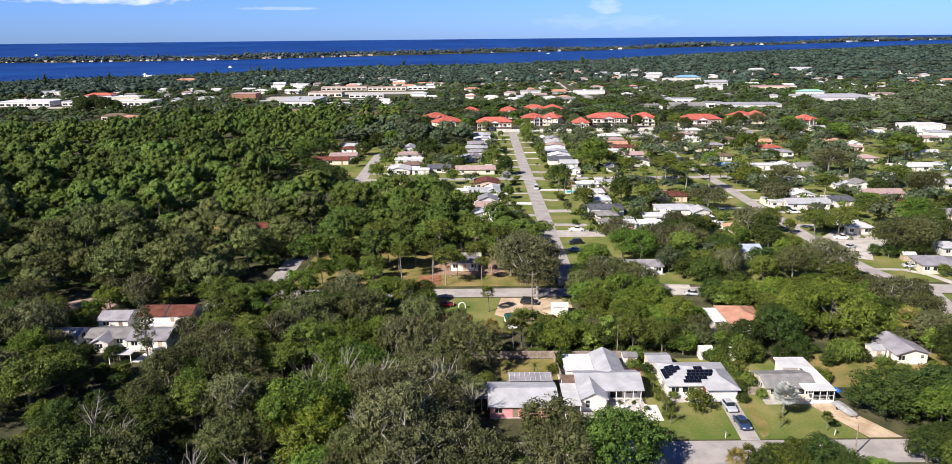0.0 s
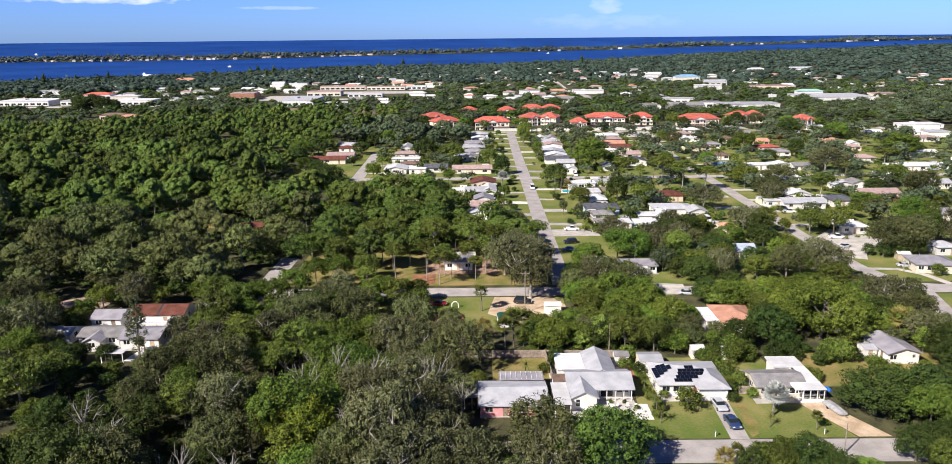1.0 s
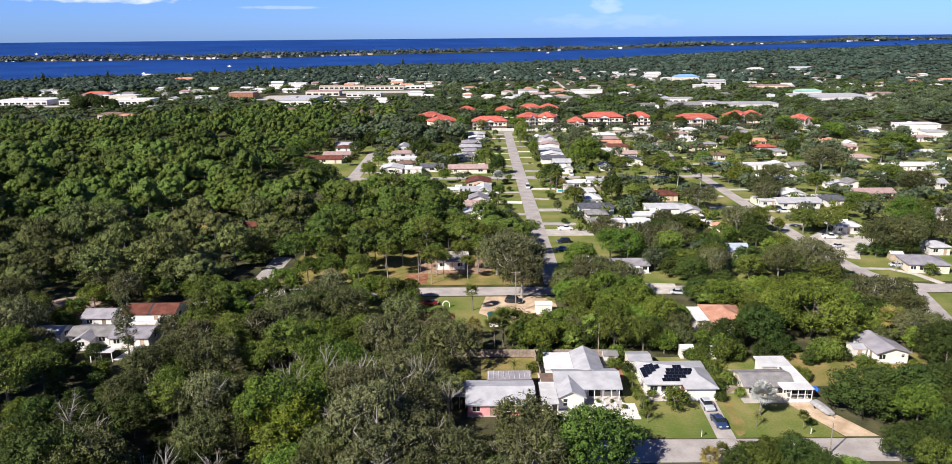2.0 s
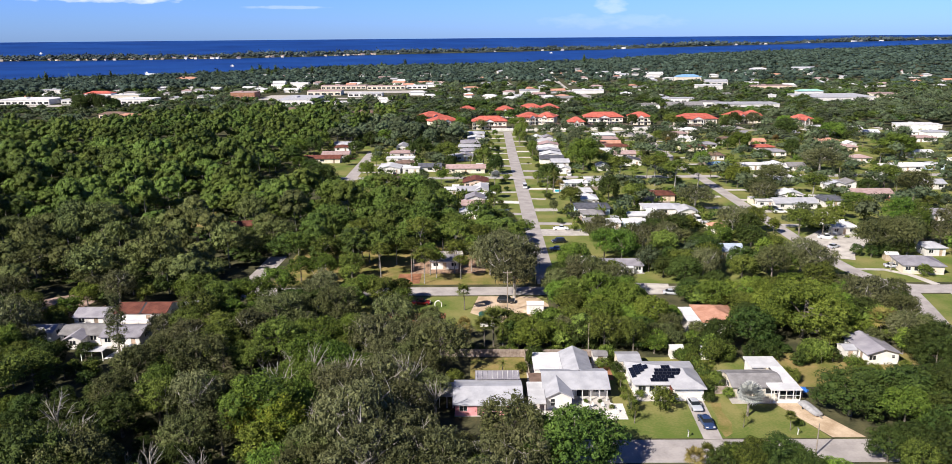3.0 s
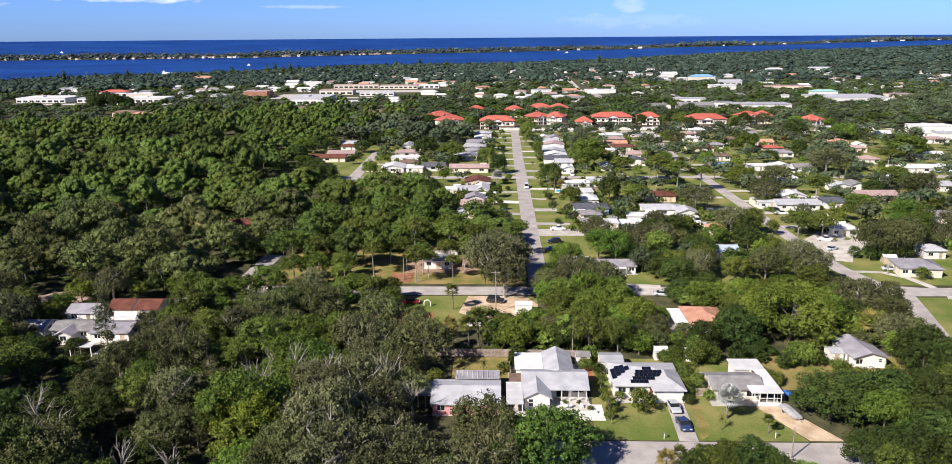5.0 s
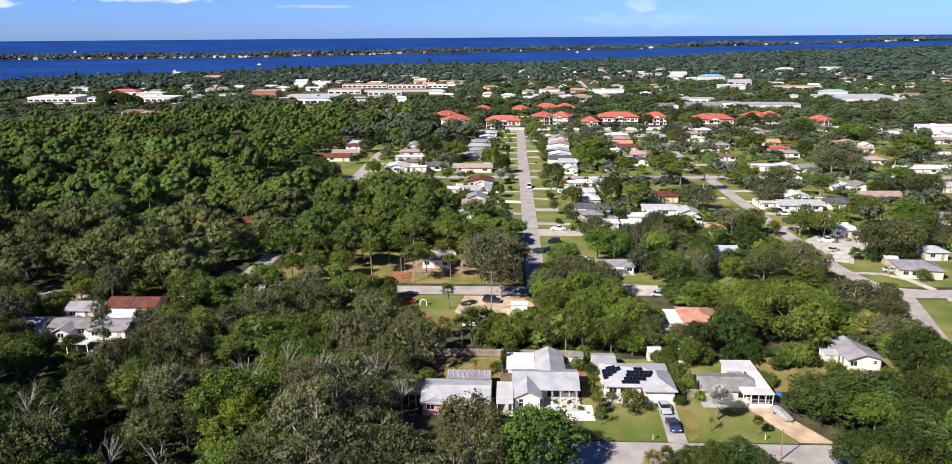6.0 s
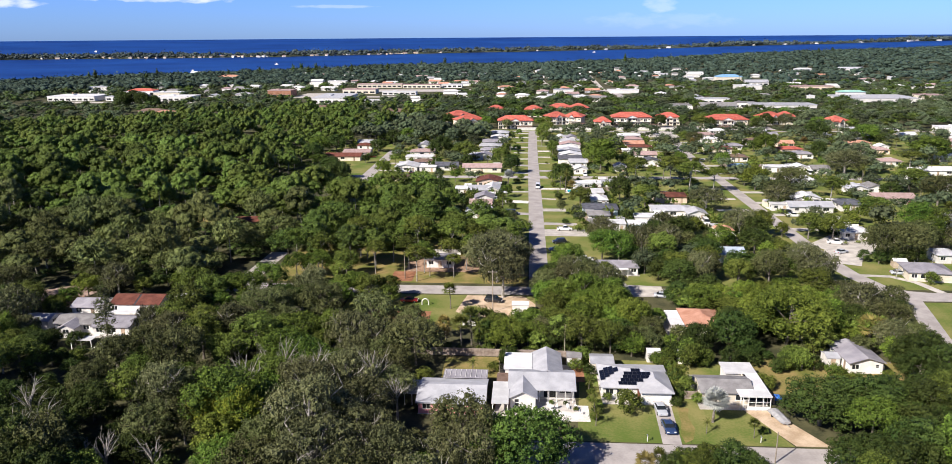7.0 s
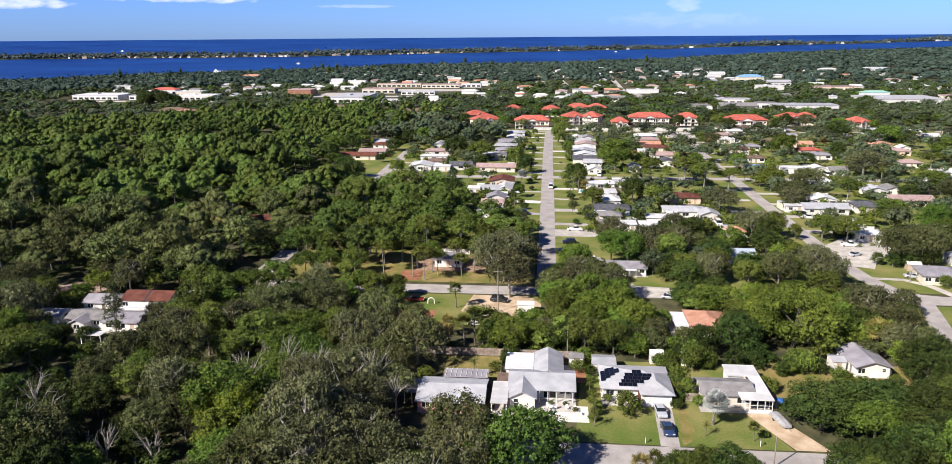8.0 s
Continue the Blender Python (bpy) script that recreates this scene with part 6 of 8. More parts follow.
# trees added towards the sun to cast shade over the gap in the oaks
for x, y, q in ((-57, 93, 1.2), (-52, 90, 1.1), (-62, 98, 1.1), (-48, 88, 1.0)):
    plant(darks[int(rng.integers(2))], x, y, q, rng.uniform(0, 360), 1.15)
plant(darks[0], -85.5, 144.0, 0.66, 30, 0.85)
plant(darks[1], -91.5, 140.0, 0.7, 80, 0.85)
for x, y, s in ((-83, 141.5, 1.3), (-77, 140.2, 1.2), (-73, 139.4, 1.3), (-86, 143.3, 1.4), (-67, 141.8, 1.2)):
    plant(shrubs[int(rng.integers(3))], x, y, s)
for x, y, s in ((-90, 143, 0.6), (-60, 149, 0.55), (-92, 151, 0.55), (-59, 141, 0.7), (-88, 137, 0.55), (-95, 146, 0.7), (-61, 134, 0.75)):
    plant((greens + darks + oaks)[int(rng.integers(11))], x, y, s)
for x, y, s in ((46.5, 104, 0.5), (50, 104.5, 0.55), (54, 104.5, 0.62), (57.5, 103.6, 0.5), (48, 101.0, 0.6), (56, 100, 0.62), (44.5, 102.5, 0.5), (52, 100.5, 0.66), (60, 98.5, 0.5), (72, 106.5, 0.66), (76.5, 107.0, 0.72), (81, 106.5, 0.8), (85.5, 106.5, 0.85), (74, 101, 0.7), (80, 101, 0.8)):
    plant((greens[0], darks[1], greens[1], lows[2], darks[0])[int(rng.integers(5))], x, y, s)
plant(silver, 54.8, 121.6, 1.12, 0, 0.95)
plant(palms[0], 52.8, 117.6, 0.42, 50)
plant(shrubs[1], 40.2, 124.2, 1.6, 30, 1.0)
for x, y, q in ((34.2, 125.0, 0.42), (34.0, 122.4, 0.5), (33.7, 131.6, 0.55), (34.4, 127.2, 0.4)):
    plant(palms[int(rng.integers(2))], x, y, q)
plant(shrubs[0], 49.4, 127.0, 0.75, 60)
plant(shrubs[2], 36.9, 128.8, 0.6, 10)
plant(shrubs[1], 52.2, 131.8, 1.0, 90, 1.5)
plant(shrubs[2], 51.4, 135.5, 1.2, 190, 1.5)
plant(shrubs[1], 53.6, 128.6, 0.8, 250)
plant(slims[0], -71.6, 148.6, 1.0, 0, 1.1)
plant(yellows[0], -25.6, 108.5, 1.0, 0)
plant(yellows[0], -31.5, 110.0, 0.92, 120)
plant(lows[2], -28.0, 104.0, 1.25, 220)
plant(greens[1], -23.5, 97.5, 0.95, 40, 0.8)
for x, y, q in ((-18.5, 126.0, 1.12), (-16.0, 124.5, 1.0), (-21.5, 127.0, 0.95), (-6.5, 124.0, 1.0), (-12.0, 122.0, 0.9)):
    plant(bares[int(rng.integers(3))], x, y, q)
plant(cabbage[0], 40.0, 102.8, 0.75, 0)
plant(cabbage[1], 42.6, 104.6, 0.55, 0)
plant(cabbage[1], 2.6, 176.0, 0.85, 40)
plant(palms[0], 34.0, 119.2, 0.5, 10)
plant(palms[1], 11.0, 136.5, 0.6, 40)
plant(cabbage[0], 3.4, 157.0, 0.9, 70)
plant(cabbage[0], 95.6, 154.5, 1.3, 20)
plant(cabbage[0], 98.0, 155.5, 1.2, 80)
plant(bares[0], 125.1, 205.6, 0.5, 30)
plant(cabbage[1], 60.5, 116.5, 0.45, 20)


def scatter(n, x0, x1, y0, y1, gap, choose, lo=0.8, hi=1.15, margin=0.0, taken=None, keep=None):
    """Random places at least gap apart, off the cleared ground."""
    taken = [] if taken is None else taken
    made = 0
    for _ in range(n * 30):
        if made >= n:
            break
        x, y = rng.uniform(x0, x1), rng.uniform(y0, y1)
        if not free(x, y, margin) or (keep and not keep(x, y)):
            continue
        s = rng.uniform(lo, hi)
        if any((x - a) ** 2 + (y - b) ** 2 < (gap * (s + q) / 2) ** 2 for a, b, q in taken):
            continue
        taken.append((x, y, s))
        plant(choose(x, y), x, y, s, rng.uniform(0, 360), rng.uniform(0.88, 1.12))
        made += 1
    return taken


def pick(*groups):
    def choose(x, y):
        g = groups[int(rng.integers(len(groups)))]
        return g[int(rng.integers(len(g)))]
    return choose


def wood_edge(x):
    """Where the woodland gives way to the town."""
    return min(640, 633 + 0.54 * (x + 155))


def in_view(x, y):
    return -0.80 * y - 4 < x < 0.70 * y + 26


taken = [(21.4, 105.3, 1.5), (16.2, 102.6, 0.9), (74, 124, 1.1), (80.5, 126, 1.1), (-28, 104, 1), (-34.5, 103.5, 1), (-31, 100.5, 1), (-30, 93.5, 1.3), (-36, 95, 1.2), (79, 157.5, 2.4), (66, 153, 1.5)]
clear(44, 63, 150.5, 166)


def near_wood(x, y):
    """Oaks towards the houses, a greener mixture further into the woods."""
    n = noise.noise(Vector((x * 0.05, y * 0.05, 3.0)))
    if x < -34 and y < 118:
        return (darks + [oaks[1], greens[0], oaks[3], darks[0]])[int(rng.integers(6))]
    if x > -22 or n < -0.25:
        return (oaks + oaks + greens[:2] + darks)[int(rng.integers(14))]
    if n > 0.15:
        return (greens + brights + pines[:1])[int(rng.integers(7))]
    return (oaks[1], greens[1], greens[0], greens[2], darks[0], oaks[0], brights[1])[int(rng.integers(7))]


def belt(x, y):
    """The belt behind the houses: green, then dark, then a group of bright ones, then oaks."""
    if x < 49:
        return (greens + greens + brights + [darks[0]])[int(rng.integers(11))]
    if x < 69:
        return (darks + darks + greens[:2])[int(rng.integers(6))]
    if x < 92:
        return (brights[:1] + brights + brights[:1] + greens[:1])[int(rng.integers(5))]
    return (oaks + darks + darks + greens)[int(rng.integers(13))]


def grown(kind, x, y, R, H):
    """A tree of a kind, grown to the radius and height given."""
    group = {"b": brights, "d": darks, "g": greens, "n": pines, "o": oaks, "m": oaks[:1], "p": palms, "c": cabbage, "s": slims, "y": brights[:1], "i": mids, "v": [silver]}[kind]
    pattern = group[int(rng.integers(len(group)))]
    R0, H0 = SIZE[pattern.name]
    if kind in "pcv":
        plant(pattern, x, y, H / H0, rng.uniform(0, 360))
    else:
        plant(pattern, x, y, R / R0, rng.uniform(0, 360), H * R0 / (R * H0))
    clear(x - R * 0.9, x + R * 0.9, y - R * 0.9, y + R * 0.9)


# trees that stand out among the houses of the streets
for kind, x, y, R, H in (("b", 59, 377, 9.0, 17), ("d", 38, 335, 5.6, 11), ("g", 43, 293, 4.9, 8.5), ("p", 35, 313, 2, 6.2), ("d", 60, 304, 5.1, 11), ("p", 64, 308, 2, 6.8), ("g", 69, 295, 5.8, 9.5), ("n", 86, 334, 7.0, 14.5), ("n", 92, 322, 6.7, 14), ("n", 103, 325, 5.5, 11), ("o", 91, 286, 7.6, 10), ("b", 122, 329, 6.0, 11), ("o", 121, 296, 5.8, 9.5), ("g", 119, 376, 5.0, 10), ("o", 124, 462, 5.7, 9.5), ("g", 119, 471, 3.6, 9), ("s", 101, 430, 3.0, 10), ("b", 158, 434, 6.6, 12)):
    grown(kind, x, y, R, H)
for kind, x, y, R, H in (("d", 158, 398, 6.0, 7), ("d", 14, 367, 4.6, 10), ("g", 8, 390, 6.0, 10.5), ("d", -27, 418, 7.0, 12), ("g", -12, 402, 6.6, 12), ("d", -67, 438, 5.4, 8), ("p", -52, 434, 2, 7), ("y", -49, 359, 4.2, 8.5), ("g", -22, 303, 5.9, 11), ("d", -14, 297, 6.0, 11), ("v", 13, 338, 2.8, 6.4), ("g", 31, 467, 4.8, 13), ("g", 36, 420, 3.5, 10), ("p", 12, 292, 2, 6), ("d", -60, 306, 8.0, 15), ("d", -9, 380, 3.0, 8), ("i", 33, 505, 4.2, 10), ("c", 12, 437, 2, 7)):
    grown(kind, x, y, R, H)
for kind, x, y, R, H in (("o", 137, 329, 7.2, 11), ("o", 125, 308, 7.6, 9), ("n", 143, 300, 6.6, 12), ("m", 174, 364, 10.0, 13), ("d", 173, 315, 4.4, 6.6), ("d", 179, 411, 4.6, 11), ("b", 236, 487, 8.8, 11.5), ("d", 205, 488, 9.4, 13), ("o", 185, 301, 7.0, 13), ("g", 187, 328, 8.0, 11), ("b", 236, 409, 10.0, 14), ("g", 152, 282, 6.6, 7.6), ("d", 181, 281, 3.9, 7.6), ("n", 213, 382, 7.4, 10), ("g", 100, 383, 4.5, 9), ("p", 75, 330, 2, 8), ("c", 41, 318, 2, 6), ("n", 72, 346, 6.0, 12)):
    grown(kind, x, y, R, H)
# trees round the western street
for kind, x, y, R, H in (("d", -95, 397, 6.0, 11), ("g", -88, 383, 5.0, 7.5), ("d", -79, 371, 5.5, 7.5), ("d", -69, 350, 6.0, 9), ("g", -98, 420, 6.0, 12), ("d", -91, 432, 6.0, 11), ("g", -91, 455, 6.0, 12), ("i", -66, 396, 3.0, 5), ("i", -49, 392, 3.5, 6), ("d", -62, 462, 5.0, 10), ("g", -54, 470, 5.0, 11), ("i", -52, 415, 3.2, 6), ("i", -84, 394, 3.0, 4.5)):
    grown(kind, x, y, R, H)
# trees in the courts of the apartment houses
for kind, x, y, R, H in (("i", 7, 547, 4.5, 8), ("i", 30, 550, 4.0, 9), ("g", 36, 553, 4.5, 9.5), ("i", 69, 553, 4.2, 8), ("b", 72, 561, 3.6, 8), ("d", 82, 552, 4.0, 8.5), ("i", 96, 549, 3.6, 6), ("d", 120, 560, 4.8, 10), ("i", 137, 563, 4.5, 10), ("g", 146, 552, 6.0, 11), ("d", 153, 547, 5.0, 9), ("i", 186, 550, 5.0, 10), ("d", 195, 556, 5.5, 11), ("m", 209, 556, 6.5, 11), ("b", 228, 545, 6.0, 10), ("d", 184, 538, 5.0, 10), ("g", -8, 552, 5.0, 10), ("d", -38, 566, 5.0, 10), ("i", 250, 540, 5.0, 9)):
    grown(kind, x, y, R, H)
# oaks round the head of the long street
for x, y, s in ((15.5, 185.0, 1.2), (13.5, 197.5, 1.2), (17.0, 203, 1.0), (9.5, 205, 0.95), (13, 213, 0.9), (32, 186.5, 0.75), (37, 187.5, 0.8), (42, 186, 0.75), (33, 198, 0.7), (38, 198, 0.66), (12, 224, 0.75), (26.5, 184, 0.7), (15, 232, 0.75), (17, 243, 0.7), (15, 252, 0.7)):
    plant(oaks[int(rng.integers(5))], x, y, s, rng.uniform(0, 360))
    taken.append((x, y, s))
for x, y, s in ((11.6, 106.8, 0.98), (3.5, 102.5, 0.62), (-5.5, 106, 0.85), (8.5, 101.5, 0.7), (1, 99, 0.9), (13.5, 101, 0.8)):
    plant(oaks[int(rng.integers(5))], x, y, s, rng.uniform(0, 360))
    taken.append((x, y, s))
for x, y, s in ((-8, 205, 0.7), (-1, 206, 0.75), (4, 208, 0.7), (-13, 208, 0.7), (-6, 202, 0.6), (1, 201, 0.55)):
    plant(pines[int(rng.integers(3))], x, y, s)
    taken.append((x, y, s))
for x, y, s in ((-24, 182, 0.7), (-28, 186, 0.66), (-46, 183, 0.8), (-50, 176, 0.85), (-26, 175, 0.6), (-44, 199, 0.7), (-38, 200, 0.75), (-30, 201, 0.7), (-22, 203, 0.7)):
    plant((greens + pines)[int(rng.integers(7))], x, y, s)
    taken.append((x, y, s))
plant(shrubs[1], 132.4, 201.2, 1.3, 0)
for x, y, s in ((3.0, 151.0, 0.9), (7.5, 150.2, 1.0), (11.5, 151.0, 0.9), (15.0, 152.5, 1.0), (18.5, 150.5, 0.8), (9.5, 153.5, 1.1), (22.0, 152.0, 0.8)):
    plant((cabbage[0], palms[0], cabbage[1], palms[1])[int(rng.integers(4))], x, y, s)
for x, y, s in ((13.0, 152, 0.5), (17.0, 153, 0.5), (21, 155, 0.62), (25.0, 153.5, 0.6), (-5, 152, 0.66), (-9, 157, 0.6), (23.0, 160, 0.62), (30.5, 153.5, 0.6), (35.5, 152.5, 0.55), (41, 151.5, 0.55)):
    plant((oaks + darks + greens)[int(rng.integers(11))], x, y, s)
plant(shrubs[0], 16.7, 142.0, 0.5, 0, 3.6)
for k in range(16):
    plant(shrubs[int(rng.integers(3))], -3 + k * 2.4 + rng.uniform(-0.6, 0.6), 149.2 + rng.uniform(0, 1.2), rng.uniform(0.4, 0.9), None, rng.uniform(0.8, 1.5))
for i in range(46):
    x, y = rng.uniform(47, 78), rng.uniform(142.5, 149)
    if i % 3 == 0:
        x, y = rng.choice((50.3, 67.6, 68.6)) + rng.uniform(-0.8, 0.8), rng.uniform(128, 142)
    if 59 < x < 67.5 and y < 142.5:
        continue
    plant(shrubs[int(rng.integers(3))], x, y, rng.uniform(0.6, 1.5), None, rng.uniform(0.8, 1.6))
for x, y, s in ((84.0, 139.6, 1.0), (86.6, 139.2, 0.8), (83.0, 140.6, 1.2), (93.6, 140.5, 0.8), (31.8, 141.2, 1.0), (34.3, 139.6, 0.9), (34.0, 133.0, 0.5), (34.2, 130.4, 0.6), (33.8, 128.0, 0.5), (34.3, 136.4, 0.6), (33.5, 145.8, 1.3), (15.3, 140, 0.9), (35.0, 126.0, 0.6), (34.6, 123.5, 0.7), (33.9, 121.2, 0.6), (30.8, 124.4, 0.35), (26.4, 126.8, 0.3), (29.0, 126.7, 0.3), (62.5, 118.0, 0.5), (1.5, 134.5, 1.2), (18.2, 146.5, 1.1)):
    plant(shrubs[int(rng.integers(3))], x, y, s)
for k in range(24):
    x = -6 + k * 2.35 + rng.uniform(-0.8, 0.8)
    if -1 < x < 11:
        continue
    plant(lows[int(rng.integers(4))], x, 151.5 + rng.uniform(0, 3.0), rng.uniform(0.5, 0.85), rng.uniform(0, 360), rng.uniform(0.85, 1.25))
# big bright dome beyond the back gardens, and its dark neighbour
plant(dome, 79.5, 157.5, 1.15, 60, 0.95)
plant(brights[1], 88.5, 159.0, 0.9, 10, 1.0)
plant(darks[0], 66.2, 153.2, 0.95, 130, 1.0)
plant(darks[1], 57.5, 151.5, 0.5, 40, 0.9)
for x, y, s in ((48.5, 150.5, 0.8), (52.5, 151, 0.7), (55.5, 157.0, 0.6), (58.5, 158.6, 0.5), (63.5, 158.0, 0.6), (47.5, 160.5, 0.7), (45.8, 164.0, 0.6), (51.0, 156.0, 0.55), (67.8, 151, 0.75), (70, 149.5, 0.6), (79, 149.8, 0.6), (83.2, 152, 0.7), (92.5, 151.5, 0.8), (97.5, 148.5, 0.8), (80.5, 144.2, 0.5), (72.5, 142.5, 0.5)):
    plant(lows[int(rng.integers(4))], x, y, s, rng.uniform(0, 360), rng.uniform(0.85, 1.2))
for x, y, s in ((-89.5, 149.5, 0.7), (-64.5, 153, 0.55), (-96.5, 152, 0.9), (-64.0, 164.5, 0.7), (-93.5, 164, 0.7)):
    plant(lows[int(rng.integers(4))], x, y, s, rng.uniform(0, 360), rng.uniform(0.85, 1.2))
for x, y, s in ((99.5, 143.5, 0.85), (104.0, 147.0, 0.8), (97.5, 137.0, 0.8), (103.0, 139.0, 0.85)):
    plant(darks[int(rng.integers(2))], x, y, s, rng.uniform(0, 360))
    taken.append((x, y, s))
for x, y, s in ((-14, 182, 0.66), (-18.5, 178.5, 0.7), (-13, 177, 0.5), (-22, 183.5, 0.7), (-26, 180, 0.75)):
    plant((greens[0], oaks[1], greens[2])[int(rng.integers(3))], x, y, s, rng.uniform(0, 360))
    taken.append((x, y, s))
for x, y, s in ((108.5, 171.0, 0.66), (105.0, 164.0, 0.7), (111.5, 178.5, 0.6), (101.5, 157.0, 0.66), (106.5, 157.5, 0.5)):
    plant((oaks[1], darks[0], oaks[3])[int(rng.integers(3))], x, y, s, rng.uniform(0, 360))
    taken.append((x, y, s))
# dark oaks beside the bend of the road
for x, y, s in ((128, 222, 1.0), (135, 223, 1.05), (131.5, 226, 0.9), (141, 227, 1.0)):
    plant((oaks[0], oaks[1], darks[0], oaks[3])[int(rng.integers(4))], x, y, s, rng.uniform(0, 360))
    taken.append((x, y, s))
# dark gap in the oak woods, and the open yard behind the fence
clear(-2, 10.5, 149, 166)
clear(-53, -41, 99, 117)
# dark bushes added as stand-ins for the black shade on the gap's floor
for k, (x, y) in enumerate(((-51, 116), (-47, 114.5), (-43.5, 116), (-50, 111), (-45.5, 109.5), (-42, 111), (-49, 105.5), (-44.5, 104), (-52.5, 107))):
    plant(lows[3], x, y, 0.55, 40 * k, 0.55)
for x, y, s in ((126.5, 219.5, 0.7), (130.5, 219, 0.75), (134.5, 219.5, 0.7), (138.5, 221.5, 0.75), (122.8, 221.5, 0.55)):
    plant((lows[3], lows[1])[int(rng.integers(2))], x, y, s, rng.uniform(0, 360))
# oak woods before and left of the nearest houses
scatter(80, -74, 8, 86, 119, 6.9, near_wood, 0.66, 1.18, taken=taken, keep=in_view)
scatter(100, -112, 3, 119, 185, 7.0, near_wood, 0.55, 1.02, margin=1, taken=taken, keep=in_view)
# belt of trees behind the nearest houses
scatter(70, 15, 122, 149, 185, 6.2, belt, 0.6, 0.86, margin=1, taken=taken, keep=lambda x, y: x < 99 + (y - 149) * 0.5)
scatter(16, 76, 101, 100, 136, 5.6, pick(darks, darks, greens), 0.7, 0.95, taken=taken, keep=in_view)
for x, y, s in ((-50, 96, 0.8), (-46, 97.5, 0.7), (-42.5, 97, 0.8), (-56, 95, 0.75), (-54, 100, 0.6)):
    plant(bares[int(rng.integers(3))], x, y, s, rng.uniform(0, 360))
# trees north of the cross street
scatter(10, -48, 20, 197, 222, 8.0, pick(pines, pines, oaks), 0.75, 0.95, margin=-2, taken=taken)
scatter(55, 28, 108, 194, 250, 7.0, pick(oaks, darks, greens, mids, lows), 0.72, 1.0, margin=0.3, taken=taken)
scatter(30, 115, 210, 194, 262, 7.0, pick(oaks, greens, mids), 0.75, 1.0, margin=1, taken=taken, keep=in_view)
scatter(16, -70, 2, 88, 140, 4.5, pick(bares), 0.8, 1.1, margin=-2, keep=in_view)
# trees of the streets beyond
scatter(30, 58, 100, 262, 534, 7.0, pick(mids, lows), 0.45, 0.8, margin=0.0)
scatter(64, 116, 330, 250, 534, 7.5, pick(mids, mids, lows), 0.5, 0.9, margin=0.0)
scatter(24, -52, 10, 335, 534, 7.5, pick(mids), 0.45, 0.8, margin=0.0)
scatter(40, -10, 260, 262, 534, 10.0, pick(palms, cabbage), 0.8, 1.3, margin=-1.0)

# ---- woods: one mesh of many trees ----


def grove(name, label, places, templates, mat, stems=0.0):
    """Many trees in one mesh: template arrays moved, turned and scaled to each place; stems: the height of the bare trunks under them."""
    Vs, Ts, tones, base = [], [], [], 0
    SV, ST = [], []
    ring = np.array([(math.cos(a), math.sin(a)) for a in (0, 2.09, 4.19)])
    for x, y, s, tall in places:
        V, T = templates[int(rng.integers(len(templates)))]
        a = rng.uniform(0, 2 * math.pi)
        c, sn = math.cos(a), math.sin(a)
        bx, by, bz = bend(x, y)
        W = np.empty_like(V)
        W[:, 0] = (V[:, 0] * c - V[:, 1] * sn) * s + bx
        W[:, 1] = (V[:, 0] * sn + V[:, 1] * c) * s + by
        W[:, 2] = V[:, 2] * s * tall + bz
        Vs.append(W)
        Ts.append(T + base)
        tones.append(np.full(len(V), rng.uniform()))
        base += len(V)
        if stems:
            q = len(SV) * 6
            lean = rng.uniform(-0.5, 0.5, 2)
            lo = np.c_[ring * 0.24 + [bx, by], np.full(3, -0.2)]
            hi = np.c_[ring * 0.13 + [bx, by] + lean, np.full(3, stems * s * tall)]
            SV.append(np.concatenate([lo, hi]))
            ST.append(np.array([(0, 1, 4, 3), (1, 2, 5, 4), (2, 0, 3, 5)]) + q)
    me = put_mesh(name, np.concatenate(Vs), np.concatenate(Ts), None, mat, np.concatenate(tones), smooth=True)
    if stems:
        trunks = put_mesh("tree_trunks", np.concatenate(SV), None, np.concatenate(ST), BARK_PALE)
        tagged(new("tree_trunks", trunks), "bare grey trunks under the crowns of the woodland", "tree trunks", "", "stuff")
    return tagged(new(name, me), label, "trees", "", "stuff")


def spots(x0, x1, y0, y1, step, keep=None, lo=0.8, hi=1.15, margin=0.0, tall=(0.85, 1.15)):
    """A loose grid of places, each shifted at random."""
    out = []
    for i in range(int((y1 - y0) / step)):
        for j in range(int((x1 - x0) / step)):
            x = x0 + (j + 0.5 * (i % 2) + rng.uniform(0.05, 0.95)) * step
            y = y0 + (i + rng.uniform(0.05, 0.95)) * step
            if free(x, y, margin) and (keep is None or keep(x, y)):
                out.append((x, y, rng.uniform(lo, hi), rng.uniform(*tall)))
    return out


wood_t = [crown(np.random.default_rng(400 + k), 5.2 + 0.2 * k, 3.4, 11.0, 24, 1500, 0.36, ICO1, lobe=(0.20, 0.31), jitter=0.42, fill=0.62, squash=0.72, spray=3, reach_down=1.2, even=0.09)[:2] for k in range(4)]
wood_t += [umbrella(np.random.default_rng(404 + k), 5.2 + 0.3 * k, 6.0, 11.0, 22, 1100, 0.42) for k in range(4)]
wood_mid = [umbrella(np.random.default_rng(480 + k), 5.0 + 0.2 * k, 6.0, 10.8, 18, 620, 0.55) for k in range(8)]
wood_far = [umbrella(np.random.default_rng(420 + k), 5.8, 5.6, 10.6, 10, 170, 0.85) for k in range(8)]
garden_t = [crown(np.random.default_rng(430 + k), 5.8, 3.2, 10.6, 9, 210, 0.74, ICO1, lobe=(0.28, 0.42), jitter=0.38, fill=0.70, squash=0.68, spray=2, reach_down=1.15, even=0.08)[:2] for k in range(8)]
